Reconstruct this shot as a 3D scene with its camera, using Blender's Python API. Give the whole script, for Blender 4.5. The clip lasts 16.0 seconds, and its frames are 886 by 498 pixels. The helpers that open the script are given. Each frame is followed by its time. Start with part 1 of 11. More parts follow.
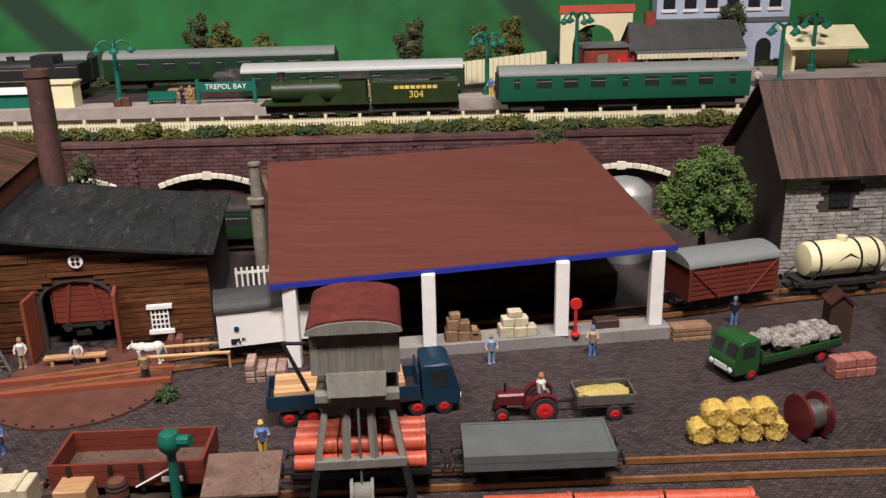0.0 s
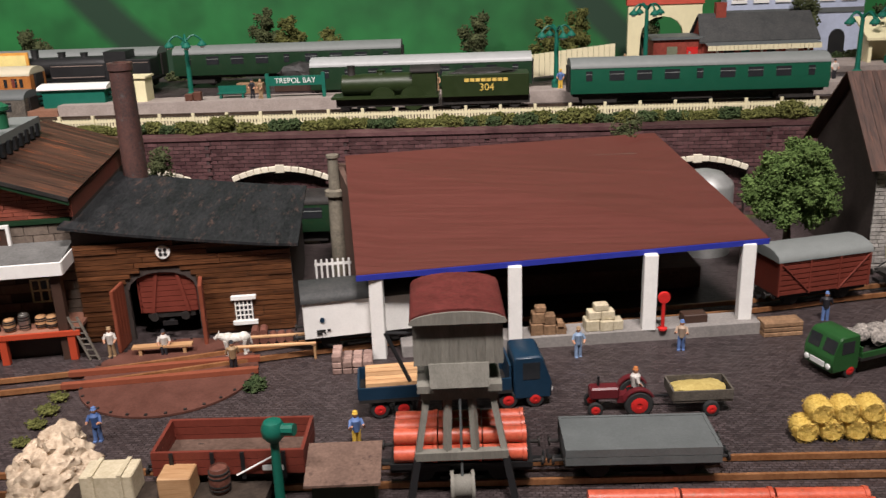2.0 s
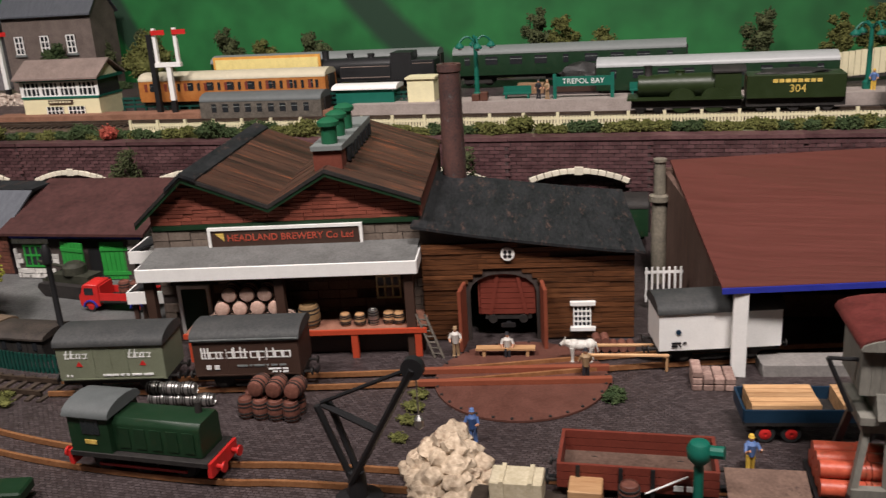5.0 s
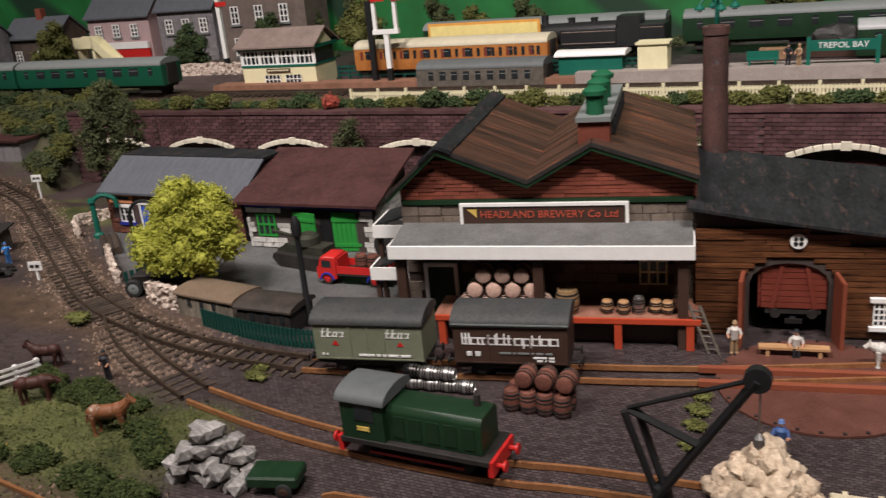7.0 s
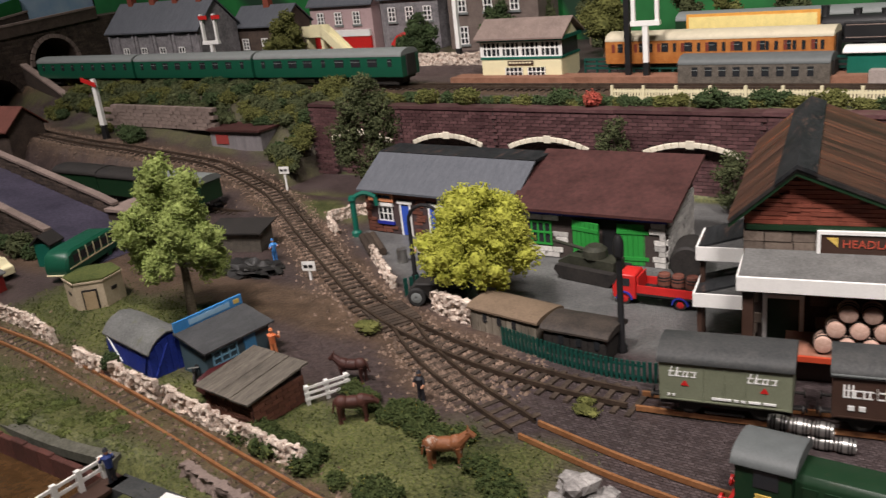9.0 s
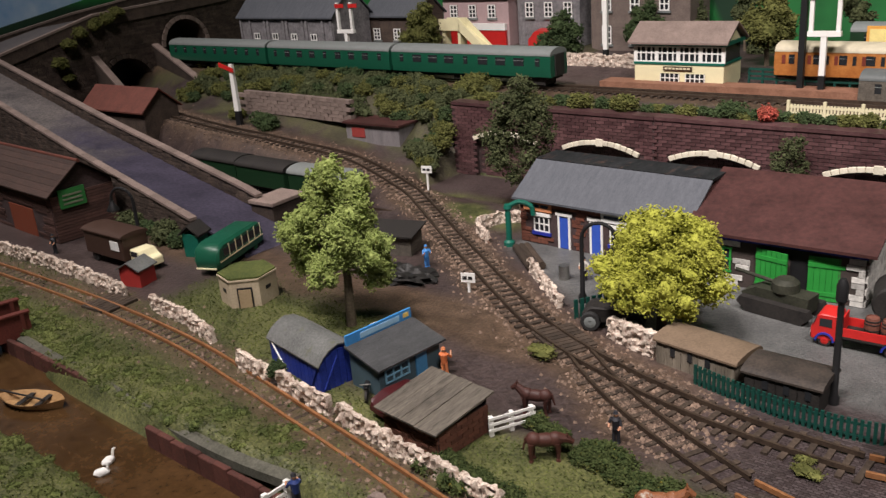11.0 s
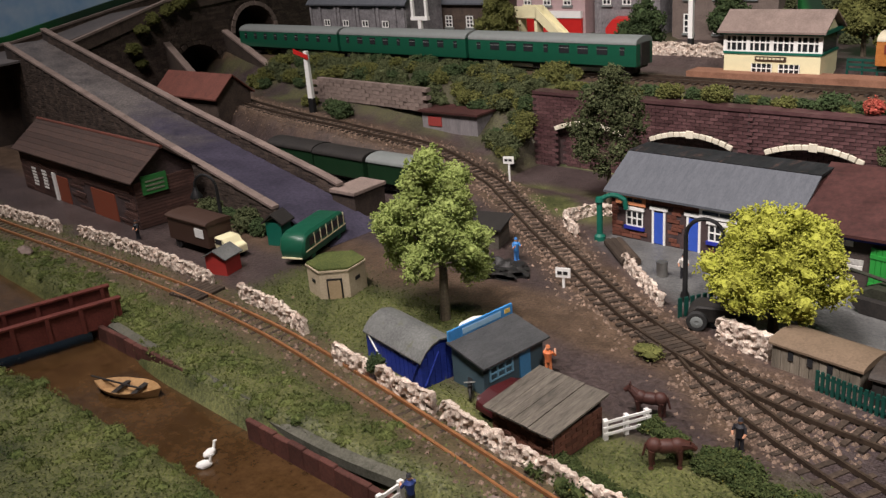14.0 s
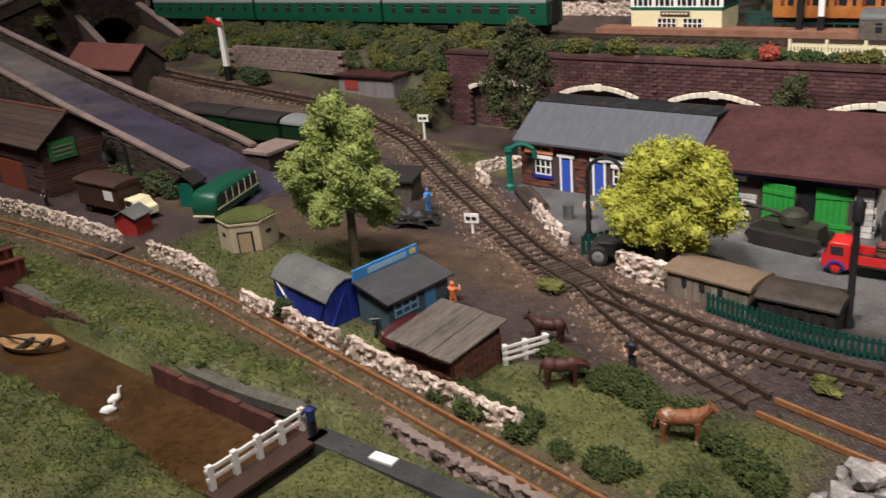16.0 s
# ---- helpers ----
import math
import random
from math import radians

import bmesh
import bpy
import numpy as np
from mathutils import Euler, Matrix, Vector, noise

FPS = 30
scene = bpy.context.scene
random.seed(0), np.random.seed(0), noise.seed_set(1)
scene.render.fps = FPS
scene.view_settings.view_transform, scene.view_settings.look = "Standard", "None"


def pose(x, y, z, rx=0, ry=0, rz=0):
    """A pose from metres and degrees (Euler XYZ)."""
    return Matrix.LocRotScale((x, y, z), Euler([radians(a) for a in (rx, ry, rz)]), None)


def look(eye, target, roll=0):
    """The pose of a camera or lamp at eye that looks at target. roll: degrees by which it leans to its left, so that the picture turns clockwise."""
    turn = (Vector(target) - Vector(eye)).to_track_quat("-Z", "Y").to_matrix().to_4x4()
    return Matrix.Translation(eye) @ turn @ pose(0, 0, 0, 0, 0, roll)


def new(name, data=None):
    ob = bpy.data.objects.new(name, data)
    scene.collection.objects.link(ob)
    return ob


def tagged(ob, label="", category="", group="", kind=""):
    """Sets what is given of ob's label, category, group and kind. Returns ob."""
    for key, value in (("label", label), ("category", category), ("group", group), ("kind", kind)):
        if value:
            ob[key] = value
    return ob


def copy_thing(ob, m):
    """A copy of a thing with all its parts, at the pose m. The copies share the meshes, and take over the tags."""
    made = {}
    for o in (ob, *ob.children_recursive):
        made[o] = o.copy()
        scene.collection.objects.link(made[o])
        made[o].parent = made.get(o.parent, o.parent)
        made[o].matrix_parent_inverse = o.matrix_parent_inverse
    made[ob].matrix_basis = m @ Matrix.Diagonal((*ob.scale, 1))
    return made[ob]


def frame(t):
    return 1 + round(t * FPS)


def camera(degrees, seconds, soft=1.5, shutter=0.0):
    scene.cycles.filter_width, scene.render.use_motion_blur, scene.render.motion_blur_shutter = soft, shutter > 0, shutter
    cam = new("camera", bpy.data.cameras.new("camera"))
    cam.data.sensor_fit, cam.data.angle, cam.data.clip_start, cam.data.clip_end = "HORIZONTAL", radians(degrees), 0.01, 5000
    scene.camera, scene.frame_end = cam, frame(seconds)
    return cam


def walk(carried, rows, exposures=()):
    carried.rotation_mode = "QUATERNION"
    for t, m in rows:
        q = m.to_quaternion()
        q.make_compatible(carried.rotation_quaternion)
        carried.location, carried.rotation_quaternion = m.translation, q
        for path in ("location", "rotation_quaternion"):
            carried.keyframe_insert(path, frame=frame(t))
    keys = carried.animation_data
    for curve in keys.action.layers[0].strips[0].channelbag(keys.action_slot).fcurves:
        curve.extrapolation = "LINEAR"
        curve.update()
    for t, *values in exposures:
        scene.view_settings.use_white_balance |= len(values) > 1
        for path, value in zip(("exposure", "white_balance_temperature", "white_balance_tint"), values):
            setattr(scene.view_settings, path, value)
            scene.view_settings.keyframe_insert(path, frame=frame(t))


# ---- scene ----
cam = camera(53.5, 16.0, soft=1.4, shutter=0.3)
METRES, EYE, TILT, LEAN, TURN = 0.525, 0.245, -18.5, 1.3, 0.0
ROWS = [
    (0.0, 0.0, 0.0, 0.0, -0.0, 0.0, 0.0),
    (0.5, 0.0002, -0.0074, -0.0001, 0.34, 0.13, 0.03),
    (1.0, -0.0059, -0.0059, -0.0022, 0.67, 0.06, -0.02),
    (1.5, -0.0244, -0.001, -0.0021, 1.5, 0.03, -0.1),
    (2.0, -0.0524, 0.0079, -0.0065, 2.75, -0.19, -0.26),
    (2.5, -0.0826, 0.0099, -0.0117, 4.18, -0.43, -0.6),
    (3.0, -0.1156, 0.0084, -0.015, 5.76, -0.58, -0.98),
    (3.5, -0.1532, 0.0067, -0.0133, 7.66, -0.57, -1.27),
    (4.0, -0.1898, 0.0028, -0.0079, 9.87, -0.47, -1.54),
    (6.5, -0.3667, 0.0353, 0.007, 21.84, -2.19, -3.71),
    (7.0, -0.408, 0.047, 0.0023, 24.69, -3.12, -3.86),
    (7.5, -0.4712, 0.0417, 0.0075, 27.59, -3.61, -4.41),
    (8.0, -0.5381, 0.0269, 0.0115, 29.85, -4.03, -5.11),
    (8.5, -0.5854, 0.0237, 0.0241, 31.68, -4.48, -5.34),
    (9.0, -0.6461, 0.0186, 0.0275, 34.06, -5.2, -5.48),
    (9.5, -0.6957, 0.0123, 0.0349, 35.94, -5.66, -6.0),
    (12.0, -0.857, -0.0251, 0.0421, 41.1, -7.51, -9.16),
    (12.5, -0.8763, -0.0308, 0.0382, 41.99, -7.83, -8.97),
    (13.0, -0.8764, -0.0311, 0.0373, 42.42, -7.8, -8.98),
    (13.5, -0.8793, -0.0369, 0.0359, 42.43, -7.81, -9.07),
    (14.0, -0.8793, -0.033, 0.0367, 42.32, -7.88, -9.09),
    (14.5, -0.8817, -0.031, 0.0352, 42.33, -8.04, -9.04),
    (15.0, -0.8795, -0.0332, 0.0281, 42.13, -8.1, -8.81),
    (15.5, -0.8569, -0.0234, 0.0141, 41.02, -8.23, -8.42),
    (16.0, -0.8249, -0.0146, -0.0111, 38.17, -8.18, -7.77),
]
walk(cam, [(t, pose(0, 0, EYE, TILT, LEAN, TURN) @ pose(METRES * x, METRES * y, METRES * z, 90 + pitch, roll, yaw)) for t, x, y, z, yaw, pitch, roll in ROWS],
     exposures=[(0, 0.03), (3, -0.04), (4, -0.13), (6.5, -0.31), (7.5, -0.19), (8.2, -0.08), (9.5, -0.06), (12, 0.06), (16, 0.06)])

# ---- light: a hall with strip lamps under its ceiling ----
world = bpy.data.worlds.new("hall")
scene.world = world
world.use_nodes = True
world.node_tree.nodes["Background"].inputs[0].default_value = (0.9, 0.85, 0.8, 1)
world.node_tree.nodes["Background"].inputs[1].default_value = 0.02


def lamp(name, x, y, z, tx, ty, tz, sx, sy, watts, colour=(1.0, 0.91, 0.88)):
    data = bpy.data.lights.new(name, "AREA")
    data.shape, data.size, data.size_y, data.energy, data.color = "RECTANGLE", sx / 100, sy / 100, watts, colour
    data.spread = radians(85)
    ob = new(name, data)
    ob.matrix_world = look((x / 100, y / 100, z / 100), (tx / 100, ty / 100, tz / 100))
    return ob


lamp("ceiling_lamp", 15, -22, 150, 5, 80, 0, 40, 16, 9.8)
lamp("ceiling_lamp", -75, -18, 150, -75, 80, 0, 40, 16, 7.9)
lamp("ceiling_lamp", -160, 0, 150, -150, 74, 0, 40, 16, 3.3)

# ---- building helpers: shapes are given in centimetres ----
CM = 0.01


def shape():
    return bmesh.new()


def faces(bm, pts, polys, m=0):
    vs = [bm.verts.new(p) for p in pts]
    for poly in polys:
        f = bm.faces.new([vs[i] for i in poly])
        f.material_index = m
    return vs


def hexa(bm, lo, hi, m=0):
    """A solid between four lower and four upper corners."""
    return faces(bm, list(lo) + list(hi), [(3, 2, 1, 0), (4, 5, 6, 7), (0, 1, 5, 4), (1, 2, 6, 5), (2, 3, 7, 6), (3, 0, 4, 7)], m)


def box(bm, x0, x1, y0, y1, z0, z1, m=0):
    return hexa(bm, [(x0, y0, z0), (x1, y0, z0), (x1, y1, z0), (x0, y1, z0)], [(x0, y0, z1), (x1, y0, z1), (x1, y1, z1), (x0, y1, z1)], m)


def prism(bm, pts, a0, a1, axis="y", m=0):
    """A polygon drawn in the two other axes, drawn out from a0 to a1 along axis."""
    put = {"x": lambda p, a: (a, p[0], p[1]), "y": lambda p, a: (p[0], a, p[1]), "z": lambda p, a: (p[0], p[1], a)}[axis]
    n = len(pts)
    return faces(bm, [put(p, a0) for p in pts] + [put(p, a1) for p in pts],
                 [tuple(range(n)), tuple(range(2 * n - 1, n - 1, -1))] + [(i, (i + 1) % n, n + (i + 1) % n, n + i) for i in range(n)], m)


def cyl(bm, p, q, r, r2=None, n=12, m=0):
    p, q = Vector(p), Vector(q)
    r2 = r if r2 is None else r2
    turn = (q - p).to_track_quat("Z", "Y").to_matrix()
    ring = [turn @ Vector((math.cos(6.28319 * k / n), math.sin(6.28319 * k / n), 0)) for k in range(n)]
    return faces(bm, [p + r * v for v in ring] + [q + r2 * v for v in ring],
                 [tuple(range(n - 1, -1, -1)), tuple(range(n, 2 * n))] + [(k, (k + 1) % n, n + (k + 1) % n, n + k) for k in range(n)], m)


def lathe(bm, rings, n=14, at=(0, 0, 0), axis="z", m=0):
    """Rings of (radius, height) turned about an axis."""
    pts = []
    for r, h in rings:
        for k in range(n):
            a, b = r * math.cos(6.28319 * k / n), r * math.sin(6.28319 * k / n)
            v = {"z": (a, b, h), "y": (a, h, b), "x": (h, a, b)}[axis]
            pts.append((at[0] + v[0], at[1] + v[1], at[2] + v[2]))
    c = len(rings)
    polys = [tuple(range(n - 1, -1, -1)), tuple(range((c - 1) * n, c * n))]
    for i in range(c - 1):
        polys += [(i * n + k, i * n + (k + 1) % n, (i + 1) * n + (k + 1) % n, (i + 1) * n + k) for k in range(n)]
    return faces(bm, pts, polys, m)


def lump(bm, c, r, rng, sub=2, rough=0.25, flat=1.0, m=0, freq=1.6):
    """An uneven round body; r is a radius or three."""
    r = (r, r, r) if isinstance(r, (int, float)) else r
    got = bmesh.ops.create_icosphere(bm, subdivisions=sub, radius=1.0)["verts"]
    off = Vector((rng.random() * 90, rng.random() * 90, rng.random() * 90))
    for v in got:
        d = 1 + rough * (noise.noise(v.co * freq + off) + 0.5 * noise.noise(v.co * freq * 2.6 + off))
        v.co = Vector((c[0] + v.co.x * r[0] * d, c[1] + v.co.y * r[1] * d, c[2] + v.co.z * r[2] * d * flat))
    for f in {f for v in got for f in v.link_faces}:
        f.material_index = m
    return got


def soften(bm, w):
    bmesh.ops.bevel(bm, geom=bm.edges[:], offset=w, segments=1, affect="EDGES", clamp_overlap=True)


def mesh_of(name, bm, mats, smooth=35):
    bmesh.ops.recalc_face_normals(bm, faces=bm.faces[:])
    bm.transform(Matrix.Scale(CM, 4))
    me = bpy.data.meshes.new(name)
    bm.to_mesh(me)
    bm.free()
    for mt in mats if isinstance(mats, (list, tuple)) else [mats]:
        me.materials.append(mt)
    if smooth:
        me.polygons.foreach_set("use_smooth", [True] * len(me.polygons))
        me.set_sharp_from_angle(angle=radians(smooth))
    return me


def part(name, bm, mats, parent=None, label="", smooth=35):
    ob = new(name, mesh_of(name, bm, mats, smooth))
    ob.parent = parent
    if label:
        ob["label"] = label
    return ob


def place(ob, x, y, z, rz=0.0, rx=0.0, ry=0.0):
    ob.matrix_basis = pose(x * CM, y * CM, z * CM, rx, ry, rz)
    return ob


def thing(name, x, y, z, rz, label, category, group="", kind=""):
    ob = new(name)
    ob.empty_display_size = 0.01
    tagged(ob, label, category, group, kind)
    return place(ob, x, y, z, rz)


def solo(name, bm, mats, x, y, z, rz, label, category, group="", kind="", smooth=35):
    """A thing of one mesh."""
    return place(tagged(part(name, bm, mats, None, "", smooth), label, category, group, kind), x, y, z, rz)


def shared(name, me, parent, x, y, z, rz=0.0, rx=0.0, ry=0.0):
    """A piece on a mesh that alike pieces share."""
    ob = new(name, me)
    ob.parent = parent
    return place(ob, x, y, z, rz, rx, ry)


def lift(m, x, y, z, rz=0.0):
    return pose(x * CM, y * CM, z * CM, 0, 0, rz)


# ---- materials ----
def node(nt, kind, **sets):
    n = nt.nodes.new(kind)
    for k, v in sets.items():
        n.inputs[k.replace("_", " ")].default_value = v
    return n


def surface(name, c1, c2, scale=60.0, rough=0.8, metal=0.0, bump=0.3, fine=600.0, stretch=(1, 1, 1), wear=None, gloss=0.35, pieces=0.0, wear_at=0.56):
    """Two tones in blotches and in grain, with relief; wear is a third tone in sparse patches; pieces varies alike pieces."""
    mt = bpy.data.materials.new(name)
    mt.use_nodes = True
    nt = mt.node_tree
    bsdf = nt.nodes["Principled BSDF"]
    co = nt.nodes.new("ShaderNodeTexCoord")
    mp = nt.nodes.new("ShaderNodeMapping")
    mp.inputs["Scale"].default_value = stretch
    nt.links.new(co.outputs["Object"], mp.inputs["Vector"])
    big = node(nt, "ShaderNodeTexNoise", Scale=scale, Detail=5.0, Roughness=0.65)
    small = node(nt, "ShaderNodeTexNoise", Scale=fine, Detail=3.0, Roughness=0.7)
    for n in (big, small):
        nt.links.new(mp.outputs[0], n.inputs["Vector"])
    add = nt.nodes.new("ShaderNodeMath")
    add.operation = "MULTIPLY_ADD"
    add.inputs[1].default_value = 0.5
    nt.links.new(small.outputs["Fac"], add.inputs[0])
    half = nt.nodes.new("ShaderNodeMath")
    half.operation = "MULTIPLY"
    half.inputs[1].default_value = 0.5
    nt.links.new(big.outputs["Fac"], half.inputs[0])
    nt.links.new(half.outputs[0], add.inputs[2])
    ramp = nt.nodes.new("ShaderNodeValToRGB")
    ramp.color_ramp.elements[0].position, ramp.color_ramp.elements[1].position = 0.36, 0.64
    ramp.color_ramp.elements[0].color, ramp.color_ramp.elements[1].color = (*c1, 1), (*c2, 1)
    nt.links.new(add.outputs[0], ramp.inputs[0])
    out = ramp.outputs[0]
    if wear:
        spot = node(nt, "ShaderNodeTexNoise", Scale=scale * 1.7, Detail=6.0, Roughness=0.75)
        nt.links.new(mp.outputs[0], spot.inputs["Vector"])
        cut = nt.nodes.new("ShaderNodeMapRange")
        cut.inputs["From Min"].default_value, cut.inputs["From Max"].default_value = wear_at, wear_at + 0.1
        nt.links.new(spot.outputs["Fac"], cut.inputs["Value"])
        mix = nt.nodes.new("ShaderNodeMix")
        mix.data_type = "RGBA"
        nt.links.new(cut.outputs[0], mix.inputs["Factor"])
        nt.links.new(out, mix.inputs[6])
        mix.inputs[7].default_value = (*wear, 1)
        out = mix.outputs[2]
    if pieces:
        info = nt.nodes.new("ShaderNodeObjectInfo")
        geo = nt.nodes.new("ShaderNodeNewGeometry")
        both = nt.nodes.new("ShaderNodeMath")
        both.operation = "ADD"
        nt.links.new(info.outputs["Random"], both.inputs[0])
        nt.links.new(geo.outputs["Random Per Island"], both.inputs[1])
        one = nt.nodes.new("ShaderNodeMath")
        one.operation = "FRACT"
        nt.links.new(both.outputs[0], one.inputs[0])
        span = nt.nodes.new("ShaderNodeMapRange")
        span.inputs["To Min"].default_value, span.inputs["To Max"].default_value = 1 - pieces, 1 + pieces
        nt.links.new(one.outputs[0], span.inputs["Value"])
        hsv = nt.nodes.new("ShaderNodeHueSaturation")
        nt.links.new(span.outputs[0], hsv.inputs["Value"])
        nt.links.new(out, hsv.inputs["Color"])
        out = hsv.outputs[0]
    nt.links.new(out, bsdf.inputs["Base Color"])
    rr = nt.nodes.new("ShaderNodeMapRange")
    rr.inputs["To Min"].default_value, rr.inputs["To Max"].default_value = max(0.05, rough - 0.15), min(1, rough + 0.15)
    nt.links.new(big.outputs["Fac"], rr.inputs["Value"])
    nt.links.new(rr.outputs[0], bsdf.inputs["Roughness"])
    bsdf.inputs["Metallic"].default_value = metal
    bsdf.inputs["Specular IOR Level"].default_value = gloss
    if bump:
        bp = nt.nodes.new("ShaderNodeBump")
        bp.inputs["Strength"].default_value = bump
        bp.inputs["Distance"].default_value = 0.0008
        nt.links.new(add.outputs[0], bp.inputs["Height"])
        nt.links.new(bp.outputs[0], bsdf.inputs["Normal"])
    return mt


def paint(name, c, rough=0.55, var=0.12, bump=0.1, wear=None, metal=0.0, gloss=0.4):
    lo = tuple(v * (1 - var) for v in c)
    hi = tuple(min(1, v * (1 + var)) for v in c)
    return surface(name, lo, hi, 110.0, rough, metal, bump, 900.0, wear=wear, gloss=gloss)


def leafy(name, c1, c2, scale=120.0):
    mt = surface(name, c1, c2, scale, 0.85, 0.0, 0.5, 900.0, gloss=0.1, pieces=0.28)
    return mt


M_BROWNROOF = surface("brown_board", (0.082, 0.024, 0.019), (0.122, 0.035, 0.028), 60, 0.5, bump=0.35, fine=300, stretch=(0.2, 4, 1), gloss=0.35, wear=(0.36, 0.28, 0.25), wear_at=0.71)
M_BLUE = paint("blue_paint", (0.02, 0.03, 0.28))
M_WHITE = paint("white_paint", (0.78, 0.77, 0.74), 0.5, 0.06)
M_CREAM = paint("cream_paint", (0.72, 0.66, 0.42), 0.55, 0.08)
M_KERB = surface("grey_concrete", (0.17, 0.16, 0.15), (0.27, 0.25, 0.235), 50, 0.85, bump=0.3)
# black iron, also the black given to unlit openings
M_DARK = paint("black_iron_and_shade", (0.012, 0.012, 0.013), 0.5)
M_UNDER = surface("grimy_black", (0.010, 0.009, 0.009), (0.03, 0.026, 0.023), 90, 0.7)
M_FELT = surface("black_felt", (0.006, 0.007, 0.008), (0.026, 0.027, 0.029), 40, 0.75, bump=0.6, gloss=0.2, fine=260, stretch=(2.2, 0.5, 1), wear=(0.065, 0.042, 0.036))
M_WOOD = surface("brown_timber", (0.03, 0.011, 0.005), (0.17, 0.066, 0.026), 45, 0.42, bump=0.7, fine=380, stretch=(0.25, 4, 4), wear=(0.03, 0.012, 0.006), pieces=0.25)
M_STONE = surface("grey_brown_stone", (0.10, 0.075, 0.06), (0.19, 0.15, 0.12), 70, 0.9, bump=0.5, pieces=0.22)
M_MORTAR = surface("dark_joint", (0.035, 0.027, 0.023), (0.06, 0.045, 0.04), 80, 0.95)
M_BRICKV = surface("purple_brick", (0.052, 0.024, 0.027), (0.125, 0.064, 0.064), 60, 0.36, bump=0.5, fine=420, pieces=0.32, gloss=0.6)
M_BRICKR = surface("red_brick", (0.15, 0.035, 0.02), (0.24, 0.065, 0.04), 70, 0.75, bump=0.4, pieces=0.22)
M_JOINTV = surface("dark_brick_joint", (0.032, 0.02, 0.02), (0.085, 0.056, 0.055), 120, 0.9)
M_WHITESTONE = surface("whitewashed_stone", (0.34, 0.33, 0.31), (0.62, 0.60, 0.56), 80, 0.85, bump=0.6, pieces=0.2, wear=(0.16, 0.15, 0.14))
M_MILLSTONE = surface("grey_mill_stone", (0.17, 0.16, 0.15), (0.42, 0.40, 0.37), 110, 0.8, bump=0.7, pieces=0.2, wear=(0.08, 0.075, 0.07))
M_PALESTONE = surface("pale_arch_stone", (0.52, 0.47, 0.36), (0.72, 0.67, 0.55), 60, 0.8, pieces=0.12)
M_RUBBLE = surface("pale_rubble", (0.24, 0.15, 0.11), (0.78, 0.69, 0.59), 190, 0.9, bump=1.0, pieces=0.22, fine=520, wear=(0.15, 0.075, 0.05))
M_MAROON = surface("maroon_sheet", (0.035, 0.014, 0.013), (0.075, 0.028, 0.025), 40, 0.6, bump=0.3, fine=240)
M_SLATE = surface("blue_grey_slate", (0.06, 0.066, 0.078), (0.105, 0.112, 0.128), 60, 0.7, bump=0.25, fine=400, stretch=(4, 1, 1))
M_RUST = surface("rusty_sheet", (0.020, 0.013, 0.012), (0.105, 0.052, 0.036), 40, 0.5, bump=0.5, fine=240, stretch=(3, 0.3, 0.3), wear=(0.22, 0.066, 0.028), pieces=0.22, wear_at=0.6)
M_RUSTX = surface("rusty_roof_boards", (0.014, 0.010, 0.009), (0.10, 0.043, 0.026), 45, 0.6, bump=0.5, fine=240, stretch=(0.22, 3, 0.22), wear=(0.25, 0.072, 0.027), pieces=0.34, wear_at=0.57)
M_RUSTP = surface("rusty_pipe", (0.04, 0.03, 0.03), (0.12, 0.055, 0.045), 50, 0.5, bump=0.5, wear=(0.10, 0.10, 0.10))
M_GREEN = paint("green_paint", (0.012, 0.10, 0.045), 0.5)
M_DGREEN = paint("dark_green_paint", (0.008, 0.030, 0.012), 0.45, wear=(0.02, 0.035, 0.015))
M_SRGREEN = paint("coach_green", (0.008, 0.075, 0.042), 0.38, 0.08, 0.05)
M_BRIGHTGREEN = paint("bright_green_paint", (0.02, 0.24, 0.035), 0.6)
M_TEAL = paint("teal_green_paint", (0.005, 0.11, 0.075), 0.5)
M_GREY = paint("grey_paint", (0.10, 0.11, 0.11), 0.6, 0.15)
M_LGREY = paint("grey_roof_paint", (0.17, 0.185, 0.18), 0.6, 0.1)
M_DGREY = surface("dark_grey_roof", (0.026, 0.029, 0.03), (0.062, 0.062, 0.06), 70, 0.65, bump=0.3, wear=(0.085, 0.075, 0.062), wear_at=0.66)
M_RED = paint("red_paint", (0.5, 0.02, 0.018), 0.45)
M_BAUX = paint("red_brown_wagon", (0.15, 0.03, 0.019), 0.55, 0.18)
M_BROWN = paint("dark_brown_paint", (0.05, 0.026, 0.018), 0.55, 0.15)
M_OLIVE = paint("pale_grey_green", (0.165, 0.18, 0.12), 0.6, 0.14)
M_RAIL = surface("rusty_rail", (0.24, 0.10, 0.04), (0.42, 0.20, 0.09), 90, 0.4, 0.35, 0.2)
M_SLEEPER = surface("dark_sleeper", (0.025, 0.017, 0.012), (0.07, 0.05, 0.036), 90, 0.85, pieces=0.3)
M_PALEWOOD = surface("pale_timber", (0.38, 0.20, 0.09), (0.60, 0.37, 0.19), 60, 0.65, bump=0.4, fine=300, stretch=(0.3, 3, 3), pieces=0.2)
M_GREYWOOD = surface("weathered_timber", (0.055, 0.048, 0.04), (0.15, 0.13, 0.105), 60, 0.8, bump=0.7, fine=300, stretch=(3, 0.3, 3), pieces=0.25)
M_TOWER = surface("grey_painted_boards", (0.14, 0.135, 0.115), (0.23, 0.22, 0.19), 60, 0.7, bump=0.3, stretch=(3, 3, 0.4), pieces=0.12)
